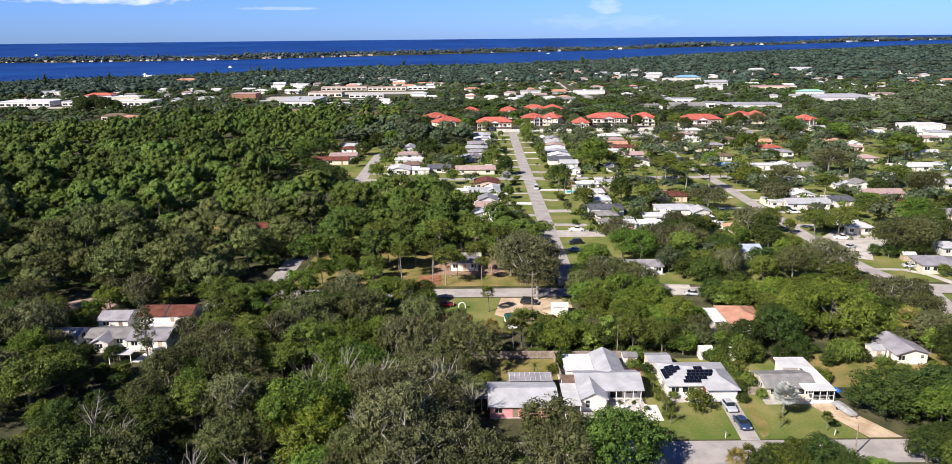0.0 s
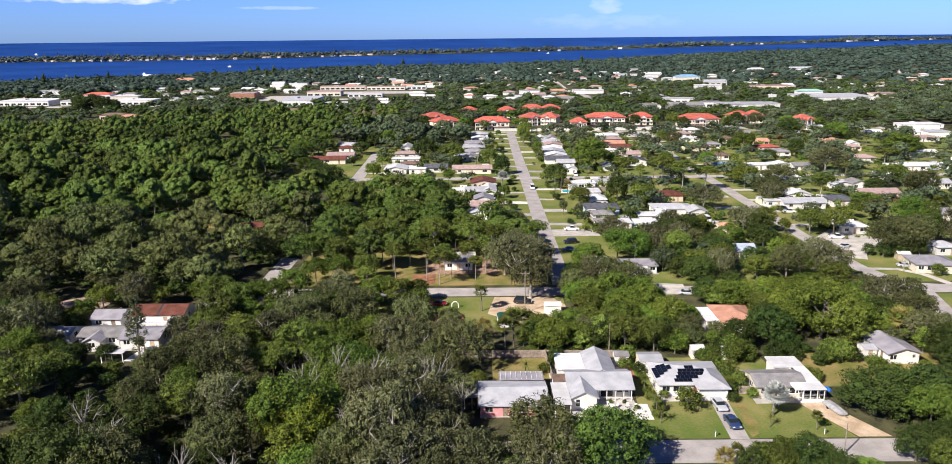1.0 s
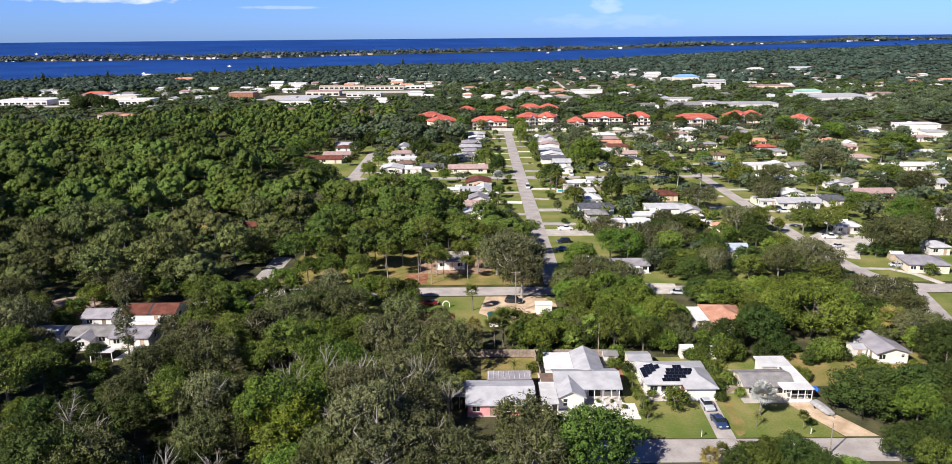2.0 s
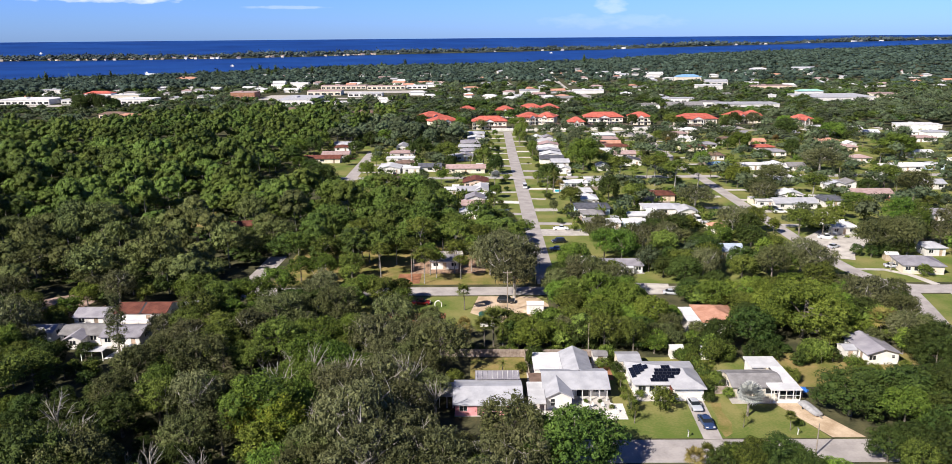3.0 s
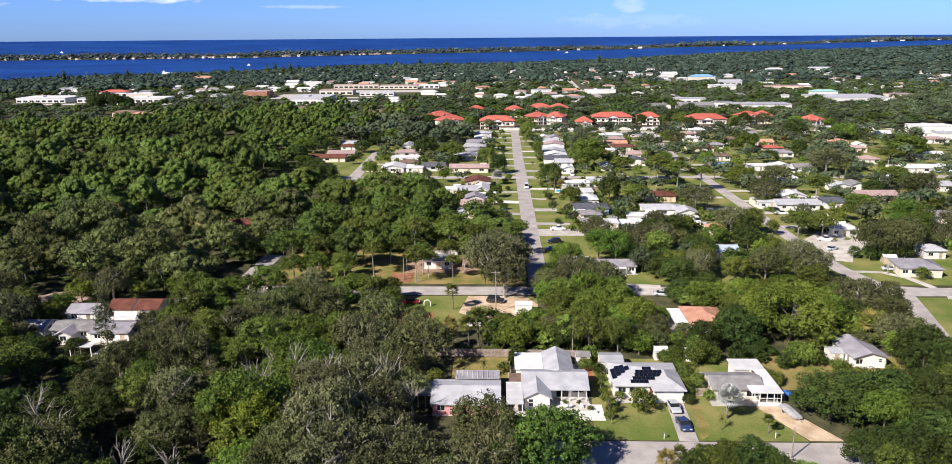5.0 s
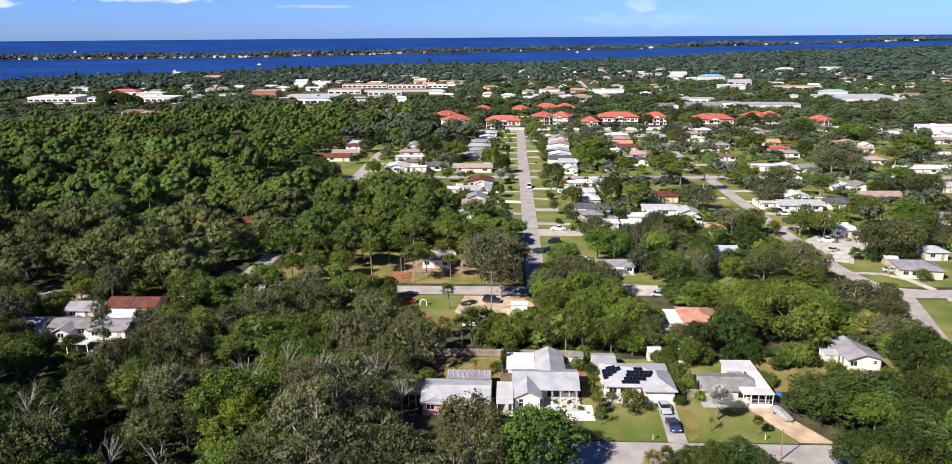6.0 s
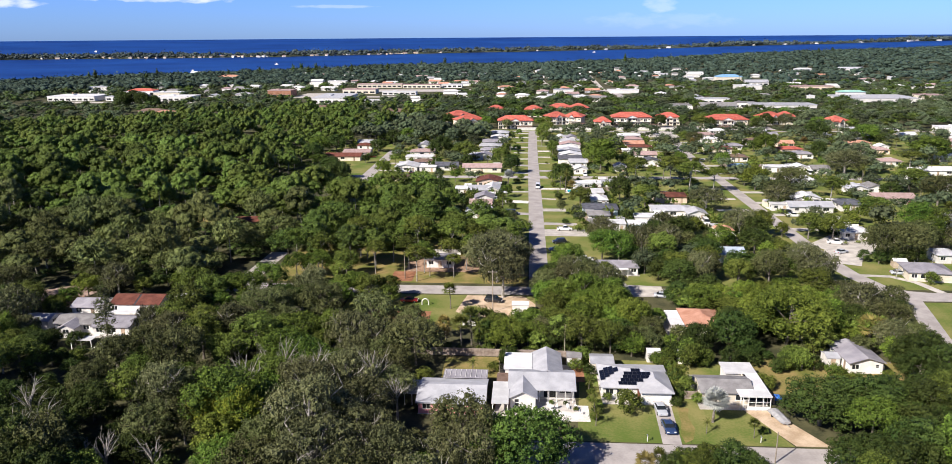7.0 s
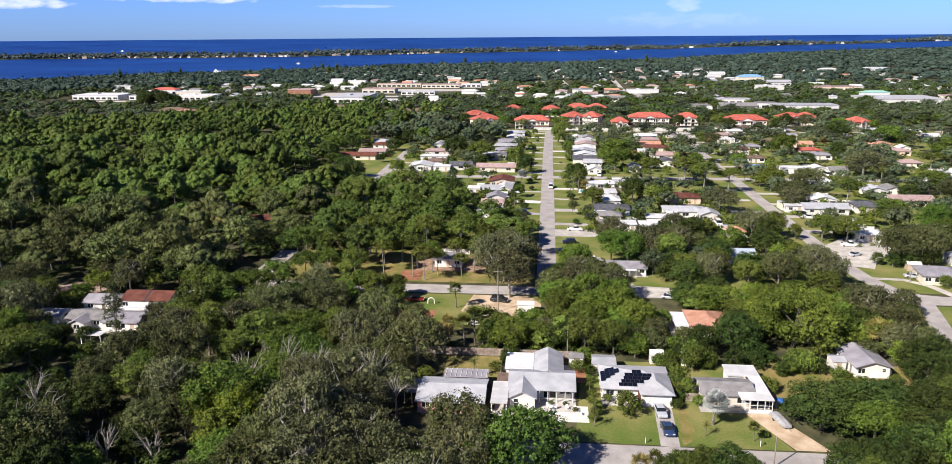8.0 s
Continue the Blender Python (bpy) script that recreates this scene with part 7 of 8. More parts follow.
town_t = [crown(np.random.default_rng(500 + k), 5.2, 1.0, 9.4, 6, 70, 1.05, ICO1, lobe=(0.34, 0.54), jitter=0.4, fill=0.78, squash=0.75, spray=2)[:2] for k in range(8)]
far_t = [crown(np.random.default_rng(440 + k), 5.5, 0.5, 9.0, 2, 12, 1.7, ICO1, lobe=(0.4, 0.6), fill=0.95, spray=1)[:2] for k in range(8)]

clear(-84, -74, 238, 262)
# undergrowth in a dark leaf colour, standing in for shade between the crowns
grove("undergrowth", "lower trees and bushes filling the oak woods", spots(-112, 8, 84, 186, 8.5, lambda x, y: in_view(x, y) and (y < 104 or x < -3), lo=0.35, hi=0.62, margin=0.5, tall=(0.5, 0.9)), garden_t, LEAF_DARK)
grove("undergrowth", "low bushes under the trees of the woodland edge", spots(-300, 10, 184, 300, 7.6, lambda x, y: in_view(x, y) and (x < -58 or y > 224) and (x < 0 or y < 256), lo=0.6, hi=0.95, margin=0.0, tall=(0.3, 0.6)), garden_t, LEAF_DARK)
grove("undergrowth", "bushes and young trees behind the houses", spots(-6, 122, 150, 186, 6.5, lambda x, y: x < 99 + (y - 149) * 0.5, lo=0.4, hi=0.75, margin=0.5, tall=(0.7, 1.0)), wood_t, LEAF_GREEN)
grove("woodland", "olive-green edge of the woodland", spots(-240, -50, 183, 250, 8.3, lambda x, y: in_view(x, y) and (x < -60 or 222 < y), margin=-0.5, lo=0.5, hi=1.2, tall=(0.75, 1.55)), wood_t, LEAF_EDGE, stems=6.0)
# dark bushes added over sunlit ground so gaps under the pines look shaded
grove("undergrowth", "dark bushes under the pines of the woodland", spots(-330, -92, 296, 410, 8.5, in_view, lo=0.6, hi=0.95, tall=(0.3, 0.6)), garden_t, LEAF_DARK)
grove("woodland", "dense green woodland of rounded pines and oaks", spots(-330, -50, 250, 400, 9.0, lambda x, y: in_view(x, y) and y < wood_edge(x) and (x < -92 or y < 300), margin=-0.5, lo=0.6, hi=1.3, tall=(0.75, 1.5)), wood_mid, LEAF_FAR, stems=6.0)
grove("woodland", "dense green wood between the streets", spots(-53, 20, 204, 300, 8.6, lambda x, y: (x < -6 or y < 256) and (y > 224 or x < -16), margin=-0.5, lo=0.55, hi=1.25, tall=(0.75, 1.3)), wood_t, LEAF_FAR, stems=6.0)
grove("woodland", "far side of the dense green woodland", spots(-560, -62, 400, 690, 9.8, lambda x, y: in_view(x, y) and y < wood_edge(x) and (x < -88 or y > 466), lo=0.7, hi=1.4, tall=(0.75, 1.4)), wood_far, LEAF_FAR)
grove("woodland", "belt of trees behind the apartment houses", spots(-60, 330, 548, 760, 8.6, lambda x, y: rng.uniform() < 0.88 and (y > 590 or not 5 < x < 200) and rng.uniform() < 0.7, margin=-1.0, lo=0.6, hi=1.2, tall=(0.6, 0.95)), garden_t, LEAF_TOWN_HAZE)
grove("woodland", "dark round trees behind the apartment houses", spots(-60, 520, 556, 760, 17.0, lambda x, y: in_view(x, y) and (y > 590 or not 5 < x < 200), lo=0.8, hi=1.4, tall=(0.5, 0.8)), garden_t, LEAF_DARK)
grove("woodland", "bright round trees behind the apartment houses", spots(-60, 520, 556, 760, 17.0, lambda x, y: in_view(x, y) and (y > 590 or not 5 < x < 200), lo=0.7, hi=1.3, tall=(0.5, 0.8)), garden_t, LEAF_DEEP)
grove("street_trees", "trees filling the gardens between the houses", spots(-62, 330, 250, 534, 8.6, lambda x, y: rng.uniform() < (0.85 if x > 140 or x < -50 else 0.72 if x > 20 else 0.4) and (x > 20 or y > 335), lo=0.4, hi=0.95, margin=0), garden_t, LEAF_TOWN_HAZE)
grove("woodland", "dark wood beyond the western street", spots(-90, -4, 466, 560, 8.4, lambda x, y: y < 506 or x < -48, lo=0.8, hi=1.25, margin=-1), wood_mid, LEAF_TOWN_HAZE, stems=6.0)
grove("woodland", "trees beyond the eastern gardens", spots(330, 520, 380, 760, 9.0, lambda x, y: in_view(x, y) and rng.uniform() < 0.7), garden_t, LEAF_TOWN_HAZE)
grove("town_trees", "trees filling the far town", [p for p in spots(-700, 780, 420, 1060, 11.0, lambda x, y: in_view(x, y) and not (-62 < x < 520 and y < 760) and (x > 330 or y > wood_edge(x)) and rng.uniform() < (0.9 if x > 330 else 0.74), lo=0.55, hi=1.2, tall=(0.5, 0.9))], town_t, LEAF_TOWN_HAZE)

grove("town_trees", "tall dark trees standing over the roofs of the far town", spots(-700, 780, 640, 1060, 30.0, lambda x, y: in_view(x, y) and not (-62 < x < 520 and y < 760) and y > wood_edge(x), lo=1.0, hi=1.6, tall=(0.45, 0.75)), town_t, LEAF_DARK)
grove("town_trees", "green trees between the roofs of the far town", spots(-700, 780, 640, 1060, 26.0, lambda x, y: in_view(x, y) and not (-62 < x < 520 and y < 760) and y > wood_edge(x), lo=0.8, hi=1.3, tall=(0.45, 0.7)), town_t, LEAF_DEEP)


bush_t = [crown(np.random.default_rng(460 + k), 1.7, 0.0, 2.4, 5, 54, 0.46, ICO1, lobe=(0.3, 0.5), fill=0.7, spray=3)[:2] for k in range(5)]


def near_houses(n):
    """Places for bushes round the houses of the streets, off roofs, roads and drives."""
    out = []
    for i in range(n):
        x, y, w, d, turn = HOMES[int(rng.integers(len(HOMES)))]
        c, sn = math.cos(radians(turn)), math.sin(radians(turn))
        side = int(rng.integers(4))
        u, v = rng.uniform(-w / 2 - 4, w / 2 + 4), rng.uniform(-d / 2 - 7, d / 2 + 7)
        if side < 2:
            v = (-1, 1)[side] * (d / 2 + rng.uniform(0.9, 6.0))
        else:
            u = (-1, 1)[side - 2] * (w / 2 + rng.uniform(0.9, 4.5))
        px, py = x + u * c - v * sn, y + u * sn + v * c
        if 21 < px < 29.5 or 108 < px < 115.5 or 352 < py < 362 or 541 < py or py < 235:
            continue
        if any(math.hypot(px - a, py - b) < max(e, f) * 0.5 + 0.6 for a, b, e, f, g in HOMES):
            continue
        out.append((px, py, rng.uniform(0.5, 1.3), rng.uniform(0.7, 1.5)))
    return out


grove("garden_bushes", "bushes and hedges round the houses of the streets", near_houses(900), bush_t, LEAF_GREEN)
grove("garden_bushes", "dark bushes in the gardens of the streets", near_houses(500), bush_t, LEAF_DARK)


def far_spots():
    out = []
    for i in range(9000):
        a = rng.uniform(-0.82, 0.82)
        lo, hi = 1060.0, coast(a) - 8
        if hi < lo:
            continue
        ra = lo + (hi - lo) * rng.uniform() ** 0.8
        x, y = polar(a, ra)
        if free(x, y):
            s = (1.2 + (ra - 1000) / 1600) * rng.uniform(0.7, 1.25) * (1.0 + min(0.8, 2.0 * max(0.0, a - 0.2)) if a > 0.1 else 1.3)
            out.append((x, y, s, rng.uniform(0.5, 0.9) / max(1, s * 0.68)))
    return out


grove("far_trees", "tree cover reaching to the bay shore, blue haze in its leaf colour", far_spots(), far_t, LEAF_SHORE_HAZE)
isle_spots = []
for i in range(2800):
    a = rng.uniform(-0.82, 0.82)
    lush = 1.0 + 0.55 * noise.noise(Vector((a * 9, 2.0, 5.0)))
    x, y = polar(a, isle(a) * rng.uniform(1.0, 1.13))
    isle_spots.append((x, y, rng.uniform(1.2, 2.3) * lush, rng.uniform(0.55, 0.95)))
grove("island_trees", "low dark trees along the barrier island, blue haze in their leaf colour", isle_spots, far_t, LEAF_ISLE_HAZE)


# ---- vehicles ----


def car(x, y, turn, paint, label, kind="sedan", name="car"):
    """A car with its nose to -y: sculpted body, glass house, wheels with rims, lights, mirrors."""
    ob = thing(name, pose(x, y, 0.05, 0, 0, turn), label, "car", "parked vehicles")
    L, W, H = {"sedan": (4.6, 1.8, 1.42), "suv": (4.7, 1.9, 1.75), "pickup": (5.5, 1.95, 1.8), "van": (5.4, 2.0, 2.1)}[kind]
    f = -L / 2
    belt = {"sedan": 0.88, "suv": 1.05, "pickup": 1.08, "van": 1.1}[kind]
    prof = [(f, 0.35), (f + 0.05, 0.62), (f + 0.25, belt - 0.16), (f + 1.25, belt), (-f - 0.9, belt + 0.02), (-f - 0.1, belt - 0.05), (-f, 0.6), (-f - 0.05, 0.35), (f + 0.3, 0.22), (-f - 0.3, 0.22)]
    order = [0, 1, 2, 3, 4, 5, 6, 7, 9, 8]
    bm = bmesh.new()
    rows = []
    for sx, inset in ((-1, 0), (-0.86, 1), (0.86, 1), (1, 0)):
        rows.append([bm.verts.new((sx * W / 2, prof[i][0] * (1.0 if inset else 0.97), prof[i][1] + (0.04 if inset and 1 < i < 6 else 0))) for i in order])
    for a, b in zip(rows, rows[1:]):
        for k in range(len(order)):
            bm.faces.new((a[k], a[(k + 1) % len(order)], b[(k + 1) % len(order)], b[k]))
    bm.faces.new(rows[0])
    bm.faces.new(rows[-1][::-1])
    bmesh.ops.recalc_face_normals(bm, faces=bm.faces)
    bmesh.ops.bevel(bm, geom=bm.edges, offset=0.05, segments=1, affect="EDGES")
    body = part("body", bm, paint, ob, smooth=True)
    y0, y1, y2, y3 = {"sedan": (f + 1.2, f + 1.9, -f - 1.45, -f - 0.75), "suv": (f + 1.2, f + 1.75, -f - 0.55, -f - 0.2), "pickup": (f + 1.4, f + 2.0, f + 3.1, f + 3.3), "van": (f + 0.7, f + 1.3, -f - 0.3, -f - 0.1)}[kind]
    bm = bmesh.new()
    w0, w1 = W * 0.46, W * 0.37
    hull(bm, [(-w0, y0, belt), (w0, y0, belt), (w0, y3, belt), (-w0, y3, belt), (-w1, y1, H - 0.06), (w1, y1, H - 0.06), (w1, y2, H - 0.06), (-w1, y2, H - 0.06)], BOX_F)
    part("cabin_glass", bm, GLASS, ob)
    bm = bmesh.new()
    hull(bm, [(-w1 - 0.03, y1 - 0.04, H - 0.07), (w1 + 0.03, y1 - 0.04, H - 0.07), (w1 + 0.03, y2 + 0.04, H - 0.07), (-w1 - 0.03, y2 + 0.04, H - 0.07), (-w1 + 0.1, y1 + 0.1, H), (w1 - 0.1, y1 + 0.1, H), (w1 - 0.1, y2 - 0.1, H), (-w1 + 0.1, y2 - 0.1, H)], BOX_F)
    part("car_roof", bm, paint, ob)
    if kind == "pickup":
        bm = bmesh.new()
        box(bm, -W * 0.4, W * 0.4, f + 3.45, -f - 0.15, belt - 0.02, belt + 0.045)
        part("cargo_bed", bm, MESH_DARK, ob)
    for sx in (-1, 1):
        for yy in (f + 0.9, -f - 0.95):
            bm = bmesh.new()
            tube(bm, [(sx * W * 0.36, yy, 0.32), (sx * W * 0.51, yy, 0.32)], [0.33, 0.33], 14)
            wh = part("wheel", bm, RUBBER, ob)
            bm = bmesh.new()
            tube(bm, [(sx * W * 0.50, yy, 0.32), (sx * W * 0.516, yy, 0.32)], [0.2, 0.17], 10)
            part("rim", bm, CHROME, wh)
        bm = bmesh.new()
        box(bm, sx * W * 0.34 - 0.2, sx * W * 0.34 + 0.2, f - 0.01, f + 0.16, 0.62, 0.74)
        part("headlight", bm, LAMP_CLEAR, ob)
        bm = bmesh.new()
        box(bm, sx * W * 0.36 - 0.17, sx * W * 0.36 + 0.17, -f - 0.14, -f + 0.01, 0.66, 0.8)
        part("tail_light", bm, LAMP_RED, ob)
        bm = bmesh.new()
        box(bm, sx * W * 0.5 - 0.02, sx * W * 0.5 + sx * 0.14 + 0.02, y0 + 0.3, y0 + 0.42, belt, belt + 0.14)
        part("mirror", bm, paint, ob)
    return ob


car(46.2, 125.0, 4, PAINTS["silver"], "silver sedan parked on the concrete drive")
car(46.5, 118.6, 4, PAINTS["navy"], "dark blue sedan parked on the drive behind a silver one")
car(-70.2, 151.6, 95, PAINTS["silver"], "silver car parked before the lilac-roofed house")
car(26.6, 331, 0, PAINTS["white"], "white van driving side of the long street", "van", "van")
car(10.5, 317.5, 90, PAINTS["white"], "white pickup parked before a house", "pickup", "pickup_truck")
car(15.8, 278.5, 90, PAINTS["black"], "black van parked on the grass", "van", "van")
car(9.5, 276.0, 90, PAINTS["silver"], "silver car parked beside a house", "sedan")
car(10.0, 272.0, 90, PAINTS["silver"], "pale car parked beside a house", "suv")
car(35.0, 255.5, 90, PAINTS["white"], "white pickup on a wide concrete drive", "pickup", "pickup_truck")
car(32.5, 238.5, -80, PAINTS["black"], "black car parked on a lawn", "suv")
car(31.0, 229.5, -85, PAINTS["navy"], "dark car parked beside the street", "sedan")
car(34.0, 217.5, -95, PAINTS["red"], "dark red pickup parked on the grass", "pickup", "pickup_truck")
car(39.5, 218.5, -90, PAINTS["white"], "white pickup parked under oaks", "pickup", "pickup_truck")
car(40.5, 204.6, 10, PAINTS["red"], "red car beside the white shed", "sedan")
car(41.5, 275.0, 95, PAINTS["black"], "dark car before a blue house", "suv")
car(-66.5, 416, 90, PAINTS["red"], "bright red car parked by the woods", "sedan")
car(121.5, 279.0, 90, PAINTS["white"], "white pickup parked before a white house", "pickup", "pickup_truck")
car(121.0, 284.0, 90, PAINTS["black"], "black car beside a white pickup", "suv")
car(122.5, 241.5, 80, PAINTS["white"], "white pickup on a wide concrete apron", "pickup", "pickup_truck")
car(120.0, 230.5, 120, PAINTS["silver"], "silver car on the concrete apron", "sedan")
car(127.6, 209.5, 80, PAINTS["silver"], "silver car under a tree by the drive", "sedan")
car(-8.6, 180.4, 90, PAINTS["red"], "dark red car beside the sandy verge", "sedan")
car(13.2, 181.5, 80, PAINTS["black"], "dark car parked in oak shade", "suv")
car(57.2, 187.0, 80, PAINTS["silver"], "silver car glimpsed between trees", "sedan")
car(49.0, 166.5, 20, PAINTS["black"], "dark car beside a carport", "sedan")


def boat(x, y, turn, label):
    """A boat on a trailer under a sagging tarpaulin."""
    ob = thing("covered_boat", pose(x, y, 0.04, 0, 0, turn) @ Matrix.Diagonal((0.85, 0.8, 0.8, 1)), label, "boat")
    bm = bmesh.new()
    secs = [(-3.2, 0.75, 0.95), (-2.4, 1.05, 1.15), (-0.5, 1.15, 1.3), (1.5, 1.2, 1.25), (3.0, 1.15, 1.1)]
    rings = [[bm.verts.new(p) for p in ((-w, y_, 0.45), (-w * 1.05, y_, 0.8), (-w * 0.45, y_, h), (w * 0.45, y_, h), (w * 1.05, y_, 0.8), (w, y_, 0.45))] for y_, w, h in secs]
    for a, b in zip(rings, rings[1:]):
        for k in range(6):
            bm.faces.new((a[k], a[(k + 1) % 6], b[(k + 1) % 6], b[k]))
    bm.faces.new(rings[0])
    bm.faces.new(rings[-1][::-1])
    part("cover", bm, TARP_GREY, ob)
    for s in (-1, 1):
        bm = bmesh.new()
        tube(bm, [(s * 1.0, 1.0, 0.3), (s * 1.22, 1.0, 0.3)], [0.3, 0.3], 12)
        part("wheel", bm, RUBBER, ob)
    bm = bmesh.new()
    box(bm, -0.08, 0.08, -4.2, 2.6, 0.32, 0.44)
    box(bm, -1.05, 1.05, 0.92, 1.08, 0.26, 0.36)
    part("trailer", bm, METAL, ob)
    return ob


boat(66.9, 123.4, 12, "boat on a trailer under a grey tarpaulin beside the drive")

# ---- fences, poles, bins ----


def fence(x0, y0, x1, y1, h=1.8, label="weathered grey wooden board fence", mat=WOOD_GREY, bay=2.4):
    """Posts, rails and boarded panels."""
    L = math.hypot(x1 - x0, y1 - y0)
    n = max(1, round(L / bay))
    ob = thing("fence", pose(x0, y0, 0, 0, 0, math.degrees(math.atan2(y1 - y0, x1 - x0))), label, "fence")
    b = L / n
    pb = bmesh.new()
    k = int(b / 0.15)
    front, back = [], []
    for i in range(k):
        for e, deep in ((0.0, 0.0), (0.88, 0.0), (0.91, 0.018), (0.97, 0.018)):
            px = 0.05 + (i + e) * (b - 0.1) / k
            top = h - 0.02 * ((i * 7) % 5) / 5
            front.append([pb.verts.new((px, -0.015 + deep, z)) for z in (0.05, top)])
            back.append([pb.verts.new((px, 0.03, z)) for z in (0.05, top)])
    for i in range(len(front) - 1):
        f0, f1, b0, b1 = front[i], front[i + 1], back[i], back[i + 1]
        for q in ((f0[0], f1[0], f1[1], f0[1]), (b1[0], b0[0], b0[1], b1[1]), (f0[1], f1[1], b1[1], b0[1]), (b0[0], b1[0], f1[0], f0[0])):
            pb.faces.new(q)
    for e in (0, -1):
        pb.faces.new((front[e][0], front[e][1], back[e][1], back[e][0]))
    panel = from_bm("panel", pb, mat)
    pb = bmesh.new()
    box(pb, -0.05, 0.05, -0.05, 0.05, -0.1, h + 0.08)
    post = from_bm("post", pb, mat)
    for i in range(n + 1):
        o = part("post", post, None, ob)
        o.location = (i * b, 0, 0)
        if i < n:
            o = part("panel", panel, None, ob)
            o.location = (i * b, 0, 0)
    return ob


fence(-4, 147.9, 34, 147.2)
fence(16.4, 136.5, 16.0, 147.3)
fence(49.8, 130, 50.0, 147, 1.5)
fence(67.6, 128.5, 67.4, 141, 1.6)
fence(51.5, 130.2, 53.8, 130.0, 1.7)


def pole(x, y, h, label, arms=1, r=0.15):
    ob = thing("utility_pole", pose(x, y, 0), label, "utility pole", "utility poles")
    bm = bmesh.new()
    tube(bm, [(0, 0, -0.3), (0, 0, h * 0.5), (0, 0, h)], [r, r * 0.85, r * 0.65], 8)
    part("pole", bm, WOOD_POLE, ob)
    for k in range(arms):
        bm = bmesh.new()
        box(bm, -1.1, 1.1, -0.06, 0.06, h - 0.6 - k, h - 0.48 - k)
        arm = part("crossarm", bm, WOOD_POLE, ob)
        for s in (-1, 0.0, 1):
            bm = bmesh.new()
            tube(bm, [(s, 0, h - 0.48 - k), (s, 0, h - 0.3 - k)], [0.05, 0.035], 6)
            part("insulator", bm, METAL, arm)
    return ob


pole(13.3, 174.2, 11.0, "tall grey wooden utility pole beside the yard")
pole(29.9, 149.0, 7.2, "slim wooden pole behind the white house", 0, 0.11)
pole(61.6, 108.8, 5.6, "short wooden service pole beside the street", 0, 0.12)
pole(-12.8, 199.4, 8.2, "bare wooden pole on red earth", 0, 0.15)

bm = bmesh.new()
ob = thing("tank_trailer", pose(8.0, 166.5, 0, 0, 0, 5), "dark green topped white storage container in the yard", "container")
box(bm, -1.6, 1.6, -2.4, 2.4, 0.3, 2.0)
part("body", bm, WALLS["white"], ob)
bm = bmesh.new()
hull(bm, [(-1.7, -2.5, 2.0), (1.7, -2.5, 2.0), (1.7, 2.5, 2.0), (-1.7, 2.5, 2.0), (-1.2, -2.2, 2.5), (1.2, -2.2, 2.5), (1.2, 2.2, 2.5), (-1.2, 2.2, 2.5)], BOX_F)
part("lid", bm, PAINTS["teal"], ob)

# white garden arch
ob = thing("garden_arch", pose(-4.2, 178.4, 0) @ Matrix.Diagonal((0.7, 0.7, 0.7, 1)), "white garden arch beside the road", "arch")
bm = bmesh.new()
arc = [(1.2 * math.cos(a), 0, 1.2 + 1.2 * math.sin(a)) for a in [math.pi * k / 10 for k in range(11)]]
tube(bm, [(1.2, 0, 0)] + arc + [(-1.2, 0, 0)], [0.2] * 13, 8)
part("frame", bm, WALLS["white"], ob)

# blue tarpaulin heap
bm = bmesh.new()
bmesh.ops.create_icosphere(bm, subdivisions=3, radius=1)
for v in bm.verts:
    k = 1 + 0.25 * noise.noise(v.co * 2.3)
    v.co = Vector((v.co.x * 1.1 * k, v.co.y * 0.8 * k, max(-0.02, v.co.z * 0.8 * k)))
ob = new("tarpaulin", from_bm("tarpaulin", bm, TARP_BLUE))
ob.location = (68.8, 131.3, 0)
tagged(ob, "crumpled blue tarpaulin over a heap beside the fence", "tarpaulin")

# brush pile at the edge of the woods
bm = bmesh.new()
rb = random.Random(8)
for i in range(160):
    p = Vector((rb.gauss(0, 4.5), rb.gauss(0, 1.6), rb.uniform(0.1, 1.4)))
    d = Vector((rb.uniform(-1, 1), rb.uniform(-0.6, 0.6), rb.uniform(-0.25, 0.25))).normalized() * rb.uniform(1.0, 2.6)
    p.z = max(0.1, p.z * math.exp(-(p.x / 6) ** 2))
    tube(bm, [p - d * 0.5, p + d * 0.5 + Vector((0, 0, 0.2))], [0.09, 0.04], 4)
ob = new("brush_pile", from_bm("brush_pile", bm, DEBRIS))
ob.location = (-98, 176, 0)
tagged(ob, "long heap of cut brown branches beside the woods", "brush pile", "", "stuff")

# swimming pool
ob = thing("swimming_pool", pose(43.6, 324.0, 0), "turquoise swimming pool beside a white house", "pool")
bm = bmesh.new()
box(bm, -5, 5, -3.4, 3.4, 0.0, 0.14)
part("pool_deck", bm, SLAB_WHITE, ob)
bm = bmesh.new()
box(bm, -4, 4, -2.4, 2.4, 0.1, 0.16)
part("water_surface", bm, POOL_WATER, ob)
flat("patio", [(23.6, 120.5), (33.2, 120.5), (33.2, 126.4), (23.6, 126.4)], 0.06, SLAB_WHITE, "white paved patio before the porch", "patio")
flat("patio", [(15.5, 117), (23.5, 117), (23.5, 124), (15.5, 124)], 0.056, CONCRETE, "shaded concrete forecourt", "patio")

